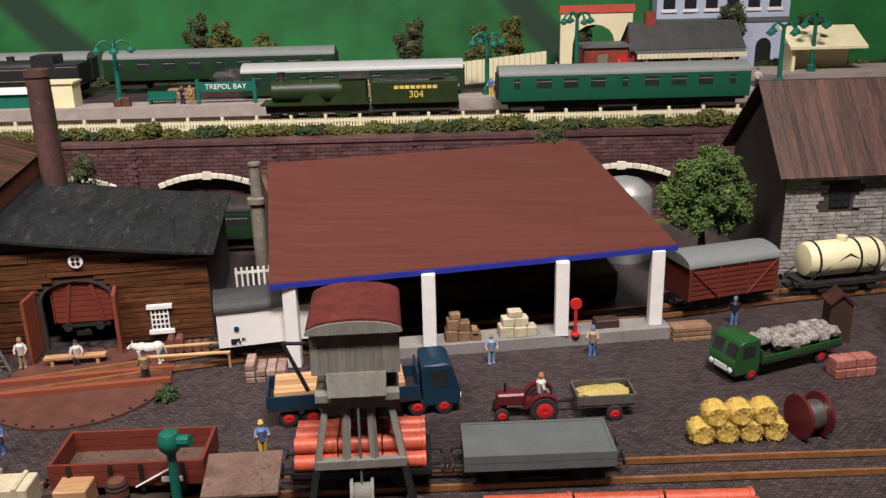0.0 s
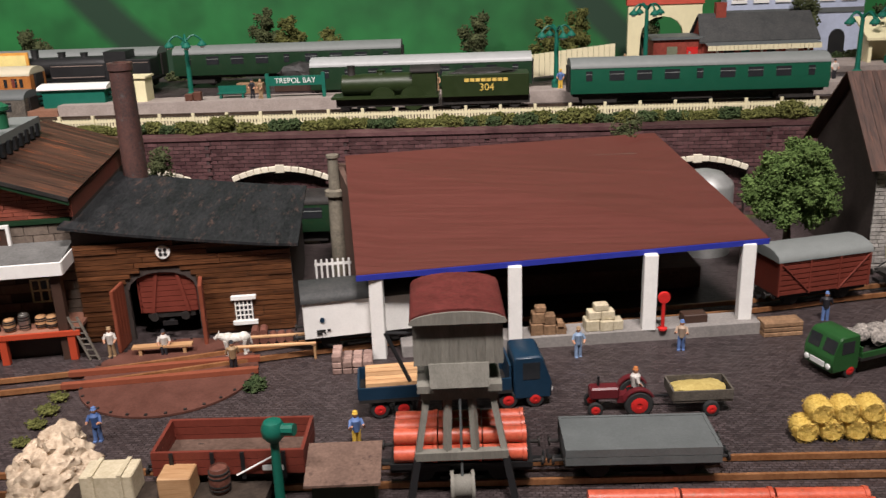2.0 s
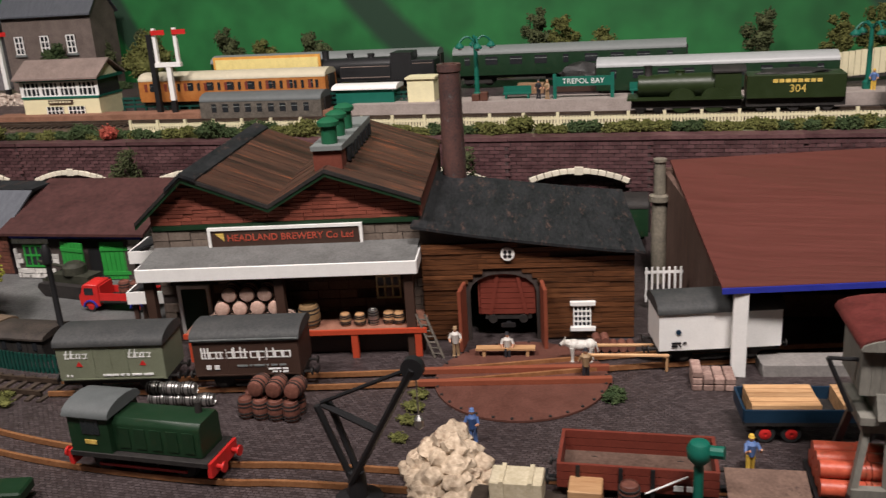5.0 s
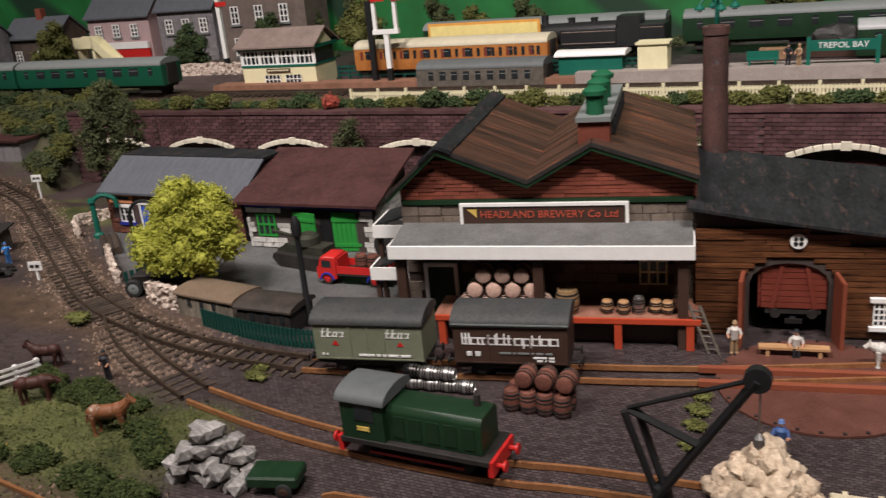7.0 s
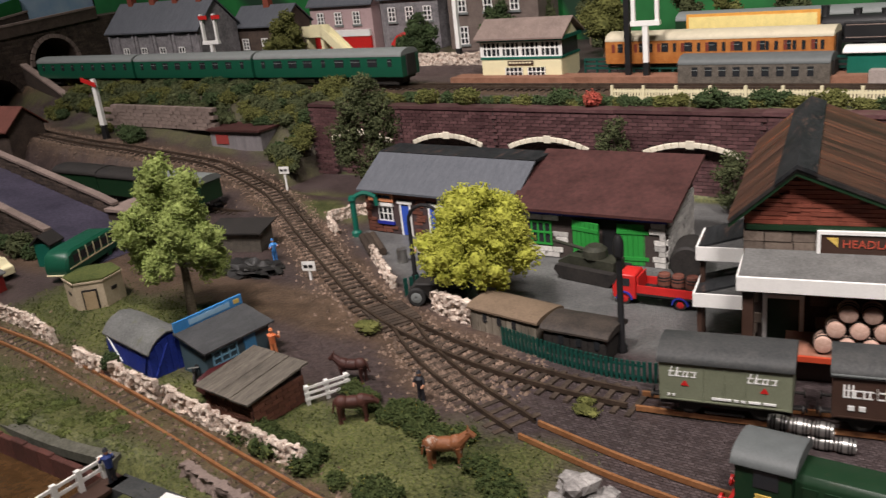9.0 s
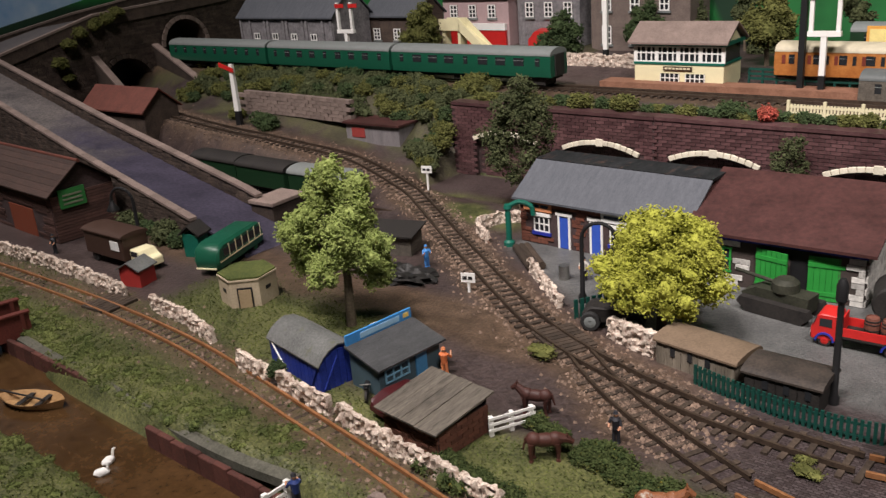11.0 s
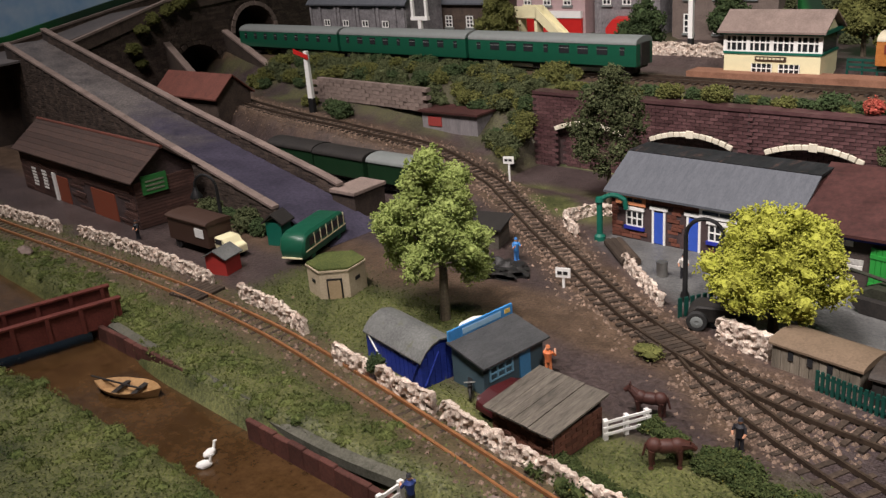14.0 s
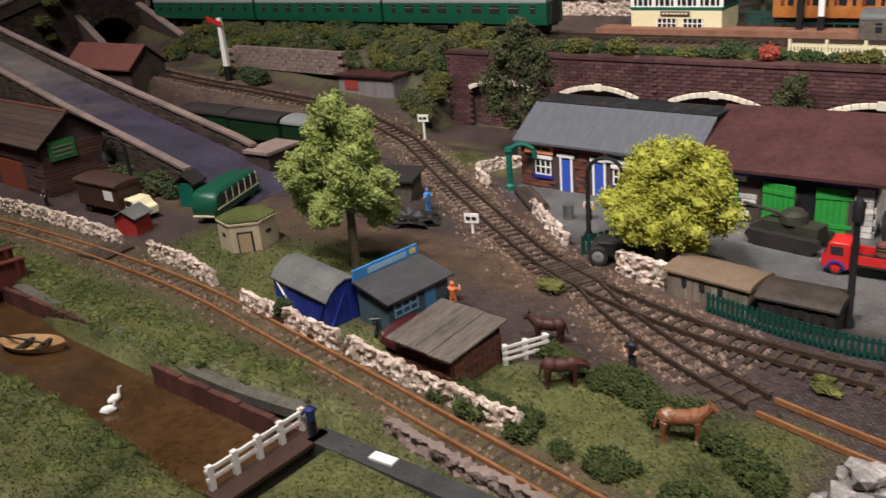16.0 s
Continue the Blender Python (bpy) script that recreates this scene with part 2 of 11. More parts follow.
M_REDROOF = surface("dark_red_roof", (0.07, 0.013, 0.012), (0.15, 0.03, 0.026), 70, 0.6, bump=0.5)
M_GLASS = paint("dark_window", (0.02, 0.022, 0.025), 0.15, gloss=0.6)
M_YELLOW = surface("yellow_fibre", (0.46, 0.30, 0.05), (0.80, 0.58, 0.16), 200, 0.9, bump=1.0, fine=1200)
M_SACK = surface("pale_sacking", (0.30, 0.22, 0.15), (0.66, 0.54, 0.40), 80, 0.85, bump=0.8, fine=350, wear=(0.20, 0.12, 0.08), pieces=0.12)
M_TYRE = paint("black_rubber", (0.02, 0.02, 0.02), 0.8)
M_ORANGE = surface("terracotta", (0.36, 0.055, 0.028), (0.58, 0.12, 0.065), 80, 0.4, bump=0.3, wear=(0.30, 0.09, 0.05))
M_BARREL = surface("barrel_wood", (0.10, 0.035, 0.025), (0.20, 0.08, 0.055), 100, 0.6, bump=0.4, pieces=0.2)
M_PALEBARREL = surface("pale_barrel", (0.42, 0.26, 0.20), (0.62, 0.44, 0.36), 100, 0.6, bump=0.3, pieces=0.12)
M_STEEL = paint("bright_steel", (0.42, 0.41, 0.39), 0.35, 0.2, metal=0.9)
M_DBLUE = paint("navy_paint", (0.008, 0.028, 0.055), 0.4)
M_TARP = surface("blue_boards", (0.01, 0.022, 0.17), (0.022, 0.045, 0.30), 70, 0.55, bump=0.3)
M_OLDROAD = surface("worn_grey_road", (0.065, 0.058, 0.060), (0.14, 0.125, 0.12), 30, 0.75, bump=0.4)
M_ROCK = surface("dark_wall_stone", (0.028, 0.020, 0.017), (0.095, 0.068, 0.053), 60, 0.85, bump=0.8, pieces=0.3)
M_COPING = surface("coping_stone", (0.14, 0.105, 0.09), (0.25, 0.19, 0.165), 60, 0.85, bump=0.5, pieces=0.15)
M_PLATFORM = surface("platform_paving", (0.24, 0.20, 0.18), (0.36, 0.31, 0.28), 60, 0.85, bump=0.3)
M_SKIN = paint("figure_skin", (0.50, 0.25, 0.15), 0.6)
M_LEAF = leafy("tree_green", (0.04, 0.075, 0.02), (0.13, 0.19, 0.06))
M_LIME = surface("yellow_green_leaf", (0.23, 0.25, 0.03), (0.42, 0.42, 0.085), 120.0, 0.85, bump=0.5, fine=900.0, gloss=0.06, pieces=0.1)
M_PALELEAF = surface("pale_green_leaf", (0.15, 0.20, 0.05), (0.36, 0.42, 0.14), 120.0, 0.85, bump=0.5, fine=900.0, gloss=0.1, pieces=0.16)
M_BUSH = leafy("olive_leaf", (0.040, 0.048, 0.014), (0.16, 0.16, 0.052))
M_DBUSH = leafy("dark_leaf", (0.02, 0.038, 0.016), (0.07, 0.095, 0.04))
M_OLIVELEAF = leafy("dull_green_leaf", (0.03, 0.042, 0.018), (0.105, 0.115, 0.055))
M_REDLEAF = leafy("red_flowers", (0.16, 0.05, 0.03), (0.62, 0.13, 0.10))
M_GORSE = surface("gorse_leaf", (0.018, 0.035, 0.012), (0.085, 0.10, 0.035), 120, 0.85, bump=0.5, fine=900, gloss=0.1, pieces=0.3, wear=(0.42, 0.30, 0.03), wear_at=0.61)
M_GRASS = leafy("grass_scatter", (0.022, 0.040, 0.012), (0.15, 0.165, 0.055), 22)
M_RAILING = paint("dark_railing_green", (0.006, 0.055, 0.042), 0.5, 0.2)
M_COTBRICK = surface("cottage_brick", (0.085, 0.028, 0.018), (0.17, 0.064, 0.042), 70, 0.7, bump=0.4, pieces=0.28)
M_GREYPLANK = surface("silvered_planks", (0.10, 0.085, 0.065), (0.24, 0.205, 0.16), 60, 0.8, bump=0.6, fine=300, stretch=(3, 3, 0.3), pieces=0.2)
M_TRUNK = surface("bark", (0.06, 0.045, 0.03), (0.16, 0.13, 0.09), 120, 0.9, bump=0.8)
M_BALLAST = surface("ballast_stone", (0.07, 0.048, 0.036), (0.25, 0.175, 0.13), 120, 0.9, bump=0.6, pieces=0.4)
M_COAL = surface("coal", (0.008, 0.008, 0.008), (0.03, 0.028, 0.026), 200, 0.5, bump=1.0, pieces=0.3)


# ---- ground: one modelled sheet from the front edge to the backdrop ----
def wall_y(x):
    return 79.0 + (x + 90) * 0.012


def line_y(pts, x):
    """The y of a polyline at x."""
    pts = sorted(pts)
    if x <= pts[0][0]:
        return pts[0][1]
    for (xa, ya), (xb, yb) in zip(pts, pts[1:]):
        if x <= xb:
            return ya + (yb - ya) * (x - xa) / (xb - xa)
    return pts[-1][1]


def ease(a, b, v):
    t = min(1, max(0, (v - a) / (b - a)))
    return t * t * (3 - 2 * t)


TRACK_VANS = [(-192, 82.5), (-182, 80), (-172, 76), (-159, 72.8), (-146, 71), (-134, 70.4), (-119, 71.2), (-108, 68.5), (-102.8, 66.1), (-93, 59.6), (-83.3, 53.0), (-76, 48.3), (-70, 45.6), (-63, 43.6), (-57, 42.8), (-51.7, 42.7), (-47, 43.5), (-40, 44.9), (-28.5, 47.3), (-15, 51.5), (0, 55), (15, 57.6), (24, 60), (40, 63)]
TRACK_YARD = [(-71, 46.0), (-67, 43.0), (-62, 40.2), (-56, 37.5), (-50, 36.2), (-44, 35.5), (-36, 35.4), (-29, 36.1), (0, 37.3), (22, 38), (60, 38.6)]
TRACK_NARROW = [(-190, 30.5), (-150, 31.2), (-139, 31.6), (-124, 32.3), (-112, 32.6), (-102, 32.4), (-95, 31.9), (-88, 30.9), (-81, 29.8), (-75.5, 28.9), (-68, 27.6), (-58, 26.0), (-46, 24.6), (-30, 23.6), (20, 23)]
TRACK_BACK = [(-150, 61.5), (-138, 62), (-122, 62.6), (-112, 63.6), (-104, 64)]
VANS_RISE = [(-192, 5.2), (-182, 5), (-159, 4.8), (-134, 4), (-119, 2.6), (-108, 1.2), (-102, 0.4), (-94, 0)]
CANAL_FAR = [(-200, 26.5), (-112, 25.6), (-104, 24.2), (-90, 23.6), (-77, 24.8), (-60, 24.4)]
CANAL_NEAR = [(-200, 15.5), (-112, 16.6), (-104, 18.2), (-87, 18.6), (-76, 18.0), (-60, 17)]


def ground_z(x, y):
    n = noise.noise(Vector((x * 0.11, y * 0.11, 0)))
    z = 0.0
    if y > 70:
        if x > -108.5:
            z = 8.7 * ease(wall_y(x) + 0.9, wall_y(x) + 1.7, y)
        else:
            mid, low = line_y(TRACK_VANS, x), line_y(VANS_RISE, x)
            z = low + (9.0 - low) * ease(mid + 3.2, 87.2, y)
    if x < -93 and 60 < y <= 90:
        mid, low = line_y(TRACK_VANS, x), line_y(VANS_RISE, x)
        if y < mid + 3.2 or y <= 70:
            z = low * ease(mid - 5.5, mid - 2.2, y)
    if -200 < x < -60 and y < 30:
        a, b = line_y(CANAL_NEAR, x), line_y(CANAL_FAR, x)
        inside = ease(a - 0.6, a + 0.4, y) * (1 - ease(b - 0.2, b + 0.7, y))
        inside *= 1 - ease(-74, -72.5, x)
        z += 0.5 * (1 - inside) * (0.5 + n) * ease(-64, -70, x) * (1 - ease(27, 30, y)) - 2.3 * inside
    if y > 95.5 and x > -130:
        z += 1.0 * ease(97, 99.5, y)
    z += 0.06 * n
    return z


def soft_in(x, y, x0, x1, y0, y1, s=2.0):
    return ease(x0 - s, x0 + s, x) * (1 - ease(x1 - s, x1 + s, x)) * ease(y0 - s, y0 + s, y) * (1 - ease(y1 - s, y1 + s, y))


def zones(x, y):
    n = noise.noise(Vector((x * 0.25, y * 0.25, 3))) + 0.5 * noise.noise(Vector((x * 0.7, y * 0.7, 5)))
    front = 1 - ease(0, 2.0, y - 33.6 + 1.5 * n - max(0, (x + 70)) * 0.12)
    grass = front * (1 - ease(-56, -50, x + 2 * n))
    grass = max(grass, soft_in(x, y, -106, -84, 33, 44 + 2 * n))
    grass = max(grass, soft_in(x, y, -73, -54, 26, 35.5 + 2 * n, 1.5))
    grass = max(grass, soft_in(x, y, -104, -90, 64.5, 72, 1.5) * ease(-0.3, 0.3, n + 0.3))
    if y > 70 and x < -108:
        grass = max(grass, 0.6 * ease(80, 81.5, y - line_y(TRACK_VANS, x) + 77) * ease(-0.5, 0.35, n))
    if y > 79.5 and x > -109:
        grass = max(grass, 1 - ease(82.5, 84, y))
    stone = soft_in(x, y, -88, -51, 48.5, 80, 1.2) * ease(0, 2, y - line_y(TRACK_VANS, x) - 4)
    d = min(abs(y - line_y(TRACK_VANS, x)), abs(y - line_y(TRACK_YARD, x)) if x < -40 else 99)
    earth = (1 - ease(2.0, 4.2, d + n)) * (1 - ease(-66, -59, x))
    earth = max(earth, (1 - ease(1.6, 2.8, abs(y - line_y(TRACK_NARROW, x)) + 0.6 * n)))
    if y > 84:
        earth = max(earth, 1 - ease(3, 4, abs(y - 89)))
    return (min(1, grass * (1 - 0.75 * earth)), stone, earth)


xs, ys = np.arange(-212, 66, 0.9), np.arange(6, 121, 0.8)
gv = [(x * CM, y * CM, ground_z(x, y) * CM) for y in ys for x in xs]
w = len(xs)
gf = [(j * w + i, j * w + i + 1, (j + 1) * w + i + 1, (j + 1) * w + i) for j in range(len(ys) - 1) for i in range(w - 1)]
gm = bpy.data.meshes.new("ground")
gm.from_pydata(gv, [], gf)
gm.polygons.foreach_set("use_smooth", [True] * len(gm.polygons))
att = gm.color_attributes.new("zone", "FLOAT_COLOR", "POINT")
zone_values = []
for y in ys:
    for x in xs:
        zone_values += [*zones(x, y), 1]
att.data.foreach_set("color", zone_values)

M_GROUND = bpy.data.materials.new("yard_ground")
M_GROUND.use_nodes = True
nt = M_GROUND.node_tree
co = nt.nodes.new("ShaderNodeTexCoord")
za = nt.nodes.new("ShaderNodeAttribute")
za.attribute_name = "zone"
zs = nt.nodes.new("ShaderNodeSeparateColor")
nt.links.new(za.outputs["Color"], zs.inputs[0])


def tone(c1, c2, scale, fine):
    a = node(nt, "ShaderNodeTexNoise", Scale=scale, Detail=6.0, Roughness=0.7)
    b = node(nt, "ShaderNodeTexNoise", Scale=fine, Detail=2.0, Roughness=0.7)
    for n in (a, b):
        nt.links.new(co.outputs["Object"], n.inputs["Vector"])
    av = nt.nodes.new("ShaderNodeMath")
    av.operation = "MULTIPLY"
    nt.links.new(a.outputs["Fac"], av.inputs[0])
    nt.links.new(b.outputs["Fac"], av.inputs[1])
    r = nt.nodes.new("ShaderNodeValToRGB")
    r.color_ramp.elements[0].position, r.color_ramp.elements[1].position = 0.12, 0.40
    r.color_ramp.elements[0].color, r.color_ramp.elements[1].color = (*c1, 1), (*c2, 1)
    nt.links.new(av.outputs[0], r.inputs[0])
    return r.outputs[0], av.outputs[0]


sett = nt.nodes.new("ShaderNodeTexBrick")
sett.inputs["Scale"].default_value = 1.0
sett.inputs["Brick Width"].default_value = 0.0036
sett.inputs["Row Height"].default_value = 0.0021
sett.inputs["Mortar Size"].default_value = 0.0003
sett.inputs["Mortar Smooth"].default_value = 0.6
sett.inputs["Color1"].default_value = (0.028, 0.021, 0.023, 1)
sett.inputs["Color2"].default_value = (0.10, 0.08, 0.083, 1)
sett.inputs["Mortar"].default_value = (0.02, 0.015, 0.015, 1)
nt.links.new(co.outputs["Object"], sett.inputs["Vector"])
yard, yard_h = tone((0.012, 0.008, 0.009), (0.10, 0.075, 0.075), 14, 300)


def blend(f, a, b):
    m = nt.nodes.new("ShaderNodeMix")
    m.data_type = "RGBA"
    if isinstance(f, float):
        m.inputs["Factor"].default_value = f
    else:
        nt.links.new(f, m.inputs["Factor"])
    nt.links.new(a, m.inputs[6])
    nt.links.new(b, m.inputs[7])
    return m.outputs[2]


grass_c, grass_h = tone((0.014, 0.020, 0.007), (0.155, 0.16, 0.058), 22, 500)
stone_c, _ = tone((0.06, 0.062, 0.062), (0.16, 0.16, 0.155), 30, 500)
earth_c, earth_h = tone((0.028, 0.018, 0.012), (0.14, 0.092, 0.062), 60, 600)
sep = nt.nodes.new("ShaderNodeSeparateXYZ")
nt.links.new(co.outputs["Object"], sep.inputs[0])
setts_here = nt.nodes.new("ShaderNodeMapRange")
setts_here.inputs["From Min"].default_value, setts_here.inputs["From Max"].default_value = -0.62, -0.54
setts_here.inputs["To Max"].default_value = 0.55
nt.links.new(sep.outputs[0], setts_here.inputs["Value"])
brown, _ = tone((0.010, 0.006, 0.005), (0.085, 0.056, 0.044), 9, 220)
yard = blend(0.35, yard, brown)
col = blend(setts_here.outputs[0], yard, sett.outputs["Color"])
col = blend(zs.outputs[1], col, stone_c)
col = blend(zs.outputs[2], col, earth_c)
col = blend(zs.outputs[0], col, grass_c)
pb = nt.nodes["Principled BSDF"]
nt.links.new(col, pb.inputs["Base Color"])
pb.inputs["Roughness"].default_value = 0.5
pb.inputs["Specular IOR Level"].default_value = 0.4
mh = nt.nodes.new("ShaderNodeMath")
mh.operation = "MULTIPLY_ADD"
mh.inputs[1].default_value = -0.6
relief = nt.nodes.new("ShaderNodeMath")
relief.operation = "MULTIPLY"
nt.links.new(sett.outputs["Fac"], relief.inputs[0])
nt.links.new(setts_here.outputs[0], relief.inputs[1])
nt.links.new(relief.outputs[0], mh.inputs[0])
nt.links.new(yard_h, mh.inputs[2])
bp = nt.nodes.new("ShaderNodeBump")
bp.inputs["Strength"].default_value, bp.inputs["Distance"].default_value = 1.0, 0.0016
nt.links.new(mh.outputs[0], bp.inputs["Height"])
nt.links.new(bp.outputs[0], pb.inputs["Normal"])
gm.materials.append(M_GROUND)
ground = tagged(new("ground", gm), "dark setts of a yard with grass banks and earth round the tracks", "ground", kind="structure")

# canal water
wb = shape()
faces(wb, [(-205, 10, -1.25), (-73.6, 10, -1.25), (-73.6, 28, -1.25), (-205, 28, -1.25)], [(0, 1, 2, 3)])
M_WATER = surface("brown_water", (0.035, 0.018, 0.007), (0.085, 0.045, 0.018), 30, 0.22, bump=0.25, fine=160, gloss=0.5)
tagged(part("water", wb, M_WATER), "still brown water of a canal", "water", kind="structure")

# hall round the table
M_HALL = surface("hall_wall", (0.18, 0.16, 0.14), (0.24, 0.21, 0.19), 2, 0.9, bump=0.0, fine=30)
M_APRON = surface("dark_cloth", (0.02, 0.02, 0.022), (0.04, 0.04, 0.042), 20, 0.95)
for nm, b in (("hall_floor", (-420, 300, -300, 330, -96, -92)), ("wall_back", (-420, 300, 320, 326, -92, 190)), ("wall_front", (-420, 300, -300, -294, -92, 190)),
              ("wall_left", (-420, -414, -294, 320, -92, 190)), ("wall_right", (294, 300, -294, 320, -92, 190))):
    bm = shape()
    box(bm, *b)
    tagged(part(nm, bm, M_HALL), "plain dim wall of the hall" if "wall" in nm else "plain dim floor of the hall", "wall" if "wall" in nm else "floor", kind="structure")
bm = shape()
box(bm, -420, 300, -300, 326, 190, 196)
tagged(part("ceiling", bm, M_HALL), "plain dim ceiling of the hall", "ceiling", kind="structure")
bm = shape()
box(bm, -212, 65, 6.2, 7.4, -92, -1.6)
tagged(part("table_apron", bm, M_APRON), "dark cloth apron hanging from the table edge", "apron", kind="structure")

# painted backdrop
M_HILLS = bpy.data.materials.new("painted_hills")
M_HILLS.use_nodes = True
nt = M_HILLS.node_tree
co = nt.nodes.new("ShaderNodeTexCoord")
green, gh = tone((0.006, 0.080, 0.018), (0.018, 0.18, 0.042), 3, 14)
hedge = nt.nodes.new("ShaderNodeTexWave")
hedge.inputs["Scale"].default_value, hedge.inputs["Distortion"].default_value, hedge.inputs["Detail Scale"].default_value = 0.75, 5.0, 1.2
mp = nt.nodes.new("ShaderNodeMapping")
mp.inputs["Rotation"].default_value = (0, 0.7, 0)
nt.links.new(co.outputs["Object"], mp.inputs[0])
nt.links.new(mp.outputs[0], hedge.inputs["Vector"])
cut = nt.nodes.new("ShaderNodeMapRange")
cut.inputs["From Min"].default_value, cut.inputs["From Max"].default_value = 0.95, 0.985
nt.links.new(hedge.outputs["Fac"], cut.inputs["Value"])
dk = nt.nodes.new("ShaderNodeRGB")
dk.outputs[0].default_value = (0.012, 0.04, 0.02, 1)
nt.links.new(blend(cut.outputs[0], green, dk.outputs[0]), nt.nodes["Principled BSDF"].inputs["Base Color"])
nt.nodes["Principled BSDF"].inputs["Roughness"].default_value = 0.6
M_SKY = surface("painted_sky", (0.16, 0.34, 0.62), (0.50, 0.62, 0.75), 5, 0.8, bump=0, fine=12)
bm = shape()
box(bm, -206, 66, 120, 121, 4, 52)
tagged(part("backdrop", bm, M_HILLS), "board painted with green fields and dark hedges", "backdrop", kind="structure")
bm = shape()
box(bm, -209, -208, 10, 121, 0, 60)
tagged(part("backdrop_side", bm, M_SKY), "board painted with a cloudy blue sky", "backdrop", kind="structure")


# ---- viaduct wall: brick by brick, with blind arches ----
ARCHES = (-101, -88.8, -76.4, -61.6, -48.6, -35.5, -22.4, -9.6, 3.3, 16.2, 29)
viaduct = thing("viaduct_wall", 0, 0, 0, 0, "purple brick retaining wall with blind arches and pale arch stones", "wall", kind="structure")


def arch_top(dx):
    return 4.35 + 0.95 * (1 - (dx / 4.55) ** 2)


bm = shape()
edges = [-108.6] + [(a + b) / 2 for a, b in zip(ARCHES, ARCHES[1:])] + [48]
for cx, xa, xb in zip(ARCHES, edges, edges[1:]):
    arc = [(cx + 4.55 * k / 8, arch_top(4.55 * k / 8)) for k in range(-8, 9)]
    y0 = wall_y(cx)
    prism(bm, [(xa, -0.1), (cx - 4.55, -0.1), *arc, (cx + 4.55, -0.1), (xb, -0.1), (xb, 8.35), (xa, 8.35)], y0, y0 + 1.6)
part("wall_core", bm, M_JOINTV, viaduct)
bm = shape()
box(bm, -108.4, 47.9, 81.9, 82.2, -0.1, 8.2)
for cx in ARCHES:
    box(bm, cx - 4.7, cx + 4.7, wall_y(cx) + 0.75, wall_y(cx) + 1.5, -0.1, 5.6)
part("arch_infill", bm, M_JOINTV, viaduct)
bm = shape()
for xa, xb in zip(edges, edges[1:]):
    y0 = wall_y((xa + xb) / 2)
    box(bm, xa, xb, y0 - 0.15, y0 + 1.7, 8.36, 8.7)
part("coping", bm, M_BRICKV, viaduct)
one_brick = shape()
box(one_brick, -0.45, 0.45, -0.05, 0.1, -0.15, 0.15)
ME_BRICK = mesh_of("brick", one_brick, M_BRICKV, 0)
rng = random.Random(4)
bv, bf = [], []


def add_box(x0, x1, y0, y1, z0, z1):
    k = len(bv)
    bv.extend((a * CM, b * CM, c * CM) for c in (z0, z1) for b in (y0, y1) for a in (x0, x1))
    bf.extend([(k, k + 1, k + 5, k + 4), (k + 2, k, k + 4, k + 6), (k + 1, k + 3, k + 7, k + 5), (k + 4, k + 5, k + 7, k + 6), (k, k + 2, k + 3, k + 1)])


for r in range(23):
    z = 0.22 + 0.355 * r
    x = -108.2 + (0.5 if r % 2 else 0)
    while x < 47:
        cx = min(ARCHES, key=lambda a: abs(a - x))
        y = wall_y(cx) - 0.03 + rng.uniform(-0.03, 0.03)
        dx = abs(x - cx)
        inside = dx < 4.6 and z < arch_top(dx) + 0.55
        if inside and dx < 4.1 and z < arch_top(dx) - 0.2:
            y, inside = wall_y(cx) + 0.74, False
        if not inside:
            if -83 < x < -70.5:
                shared("brick", ME_BRICK, viaduct, x, y, z, rng.uniform(-1, 1))
            else:
                add_box(x - 0.45, x + 0.45, y - 0.05, y + 0.1, z - 0.15, z + 0.15)
        x += 1.0
me = bpy.data.meshes.new("brickwork")
me.from_pydata(bv, [], bf)
me.materials.append(M_BRICKV)
ob = tagged(new("brickwork", me), kind="stuff")
ob.parent = viaduct
for cx in ARCHES:
    for k in range(-6, 7):
        bm = shape()
        dx = 4.6 * k / 6.5
        s = 0.34 if k else 0.42
        t = math.degrees(math.atan(-2 * 0.95 * dx / 4.55 ** 2))
        h = 0.26 if k else 0.40
        box(bm, -s, s, -0.24, 0.35, -h, h)
        soften(bm, 0.05)
        v = part("voussoir", bm, M_PALESTONE, viaduct)
        place(v, cx + dx, wall_y(cx), arch_top(dx) + 0.22, 0, 0, -t)


# ---- tracks ----
def along(pts, step):
    """Points and headings at even steps on a smooth line through pts."""
    pts = [Vector((p[0], p[1])) for p in pts]
    fine = []
    for i in range(len(pts) - 1):
        p0, p1, p2, p3 = pts[max(0, i - 1)], pts[i], pts[i + 1], pts[min(len(pts) - 1, i + 2)]
        for k in range(12):
            t = k / 12
            fine.append(0.5 * ((2 * p1) + (p2 - p0) * t + (2 * p0 - 5 * p1 + 4 * p2 - p3) * t * t + (3 * p1 - p0 - 3 * p2 + p3) * t ** 3))
    fine.append(pts[-1])
    out, left = [], 0.0
    for a, b in zip(fine, fine[1:]):
        d = (b - a).length
        while left <= d:
            q = a + (b - a) * (left / d)
            out.append((q.x, q.y, math.degrees(math.atan2(b.y - a.y, b.x - a.x))))
            left += step
        left -= d
    return out


one_sleeper = shape()
box(one_sleeper, -0.17, 0.17, -1.6, 1.6, -0.08, 0.12)
ME_SLEEPER = mesh_of("sleeper", one_sleeper, M_SLEEPER, 0)
one_short = shape()
box(one_short, -0.14, 0.14, -1.2, 1.2, -0.1, 0.07)
ME_SHORT = mesh_of("sleeper", one_short, M_SLEEPER, 0)


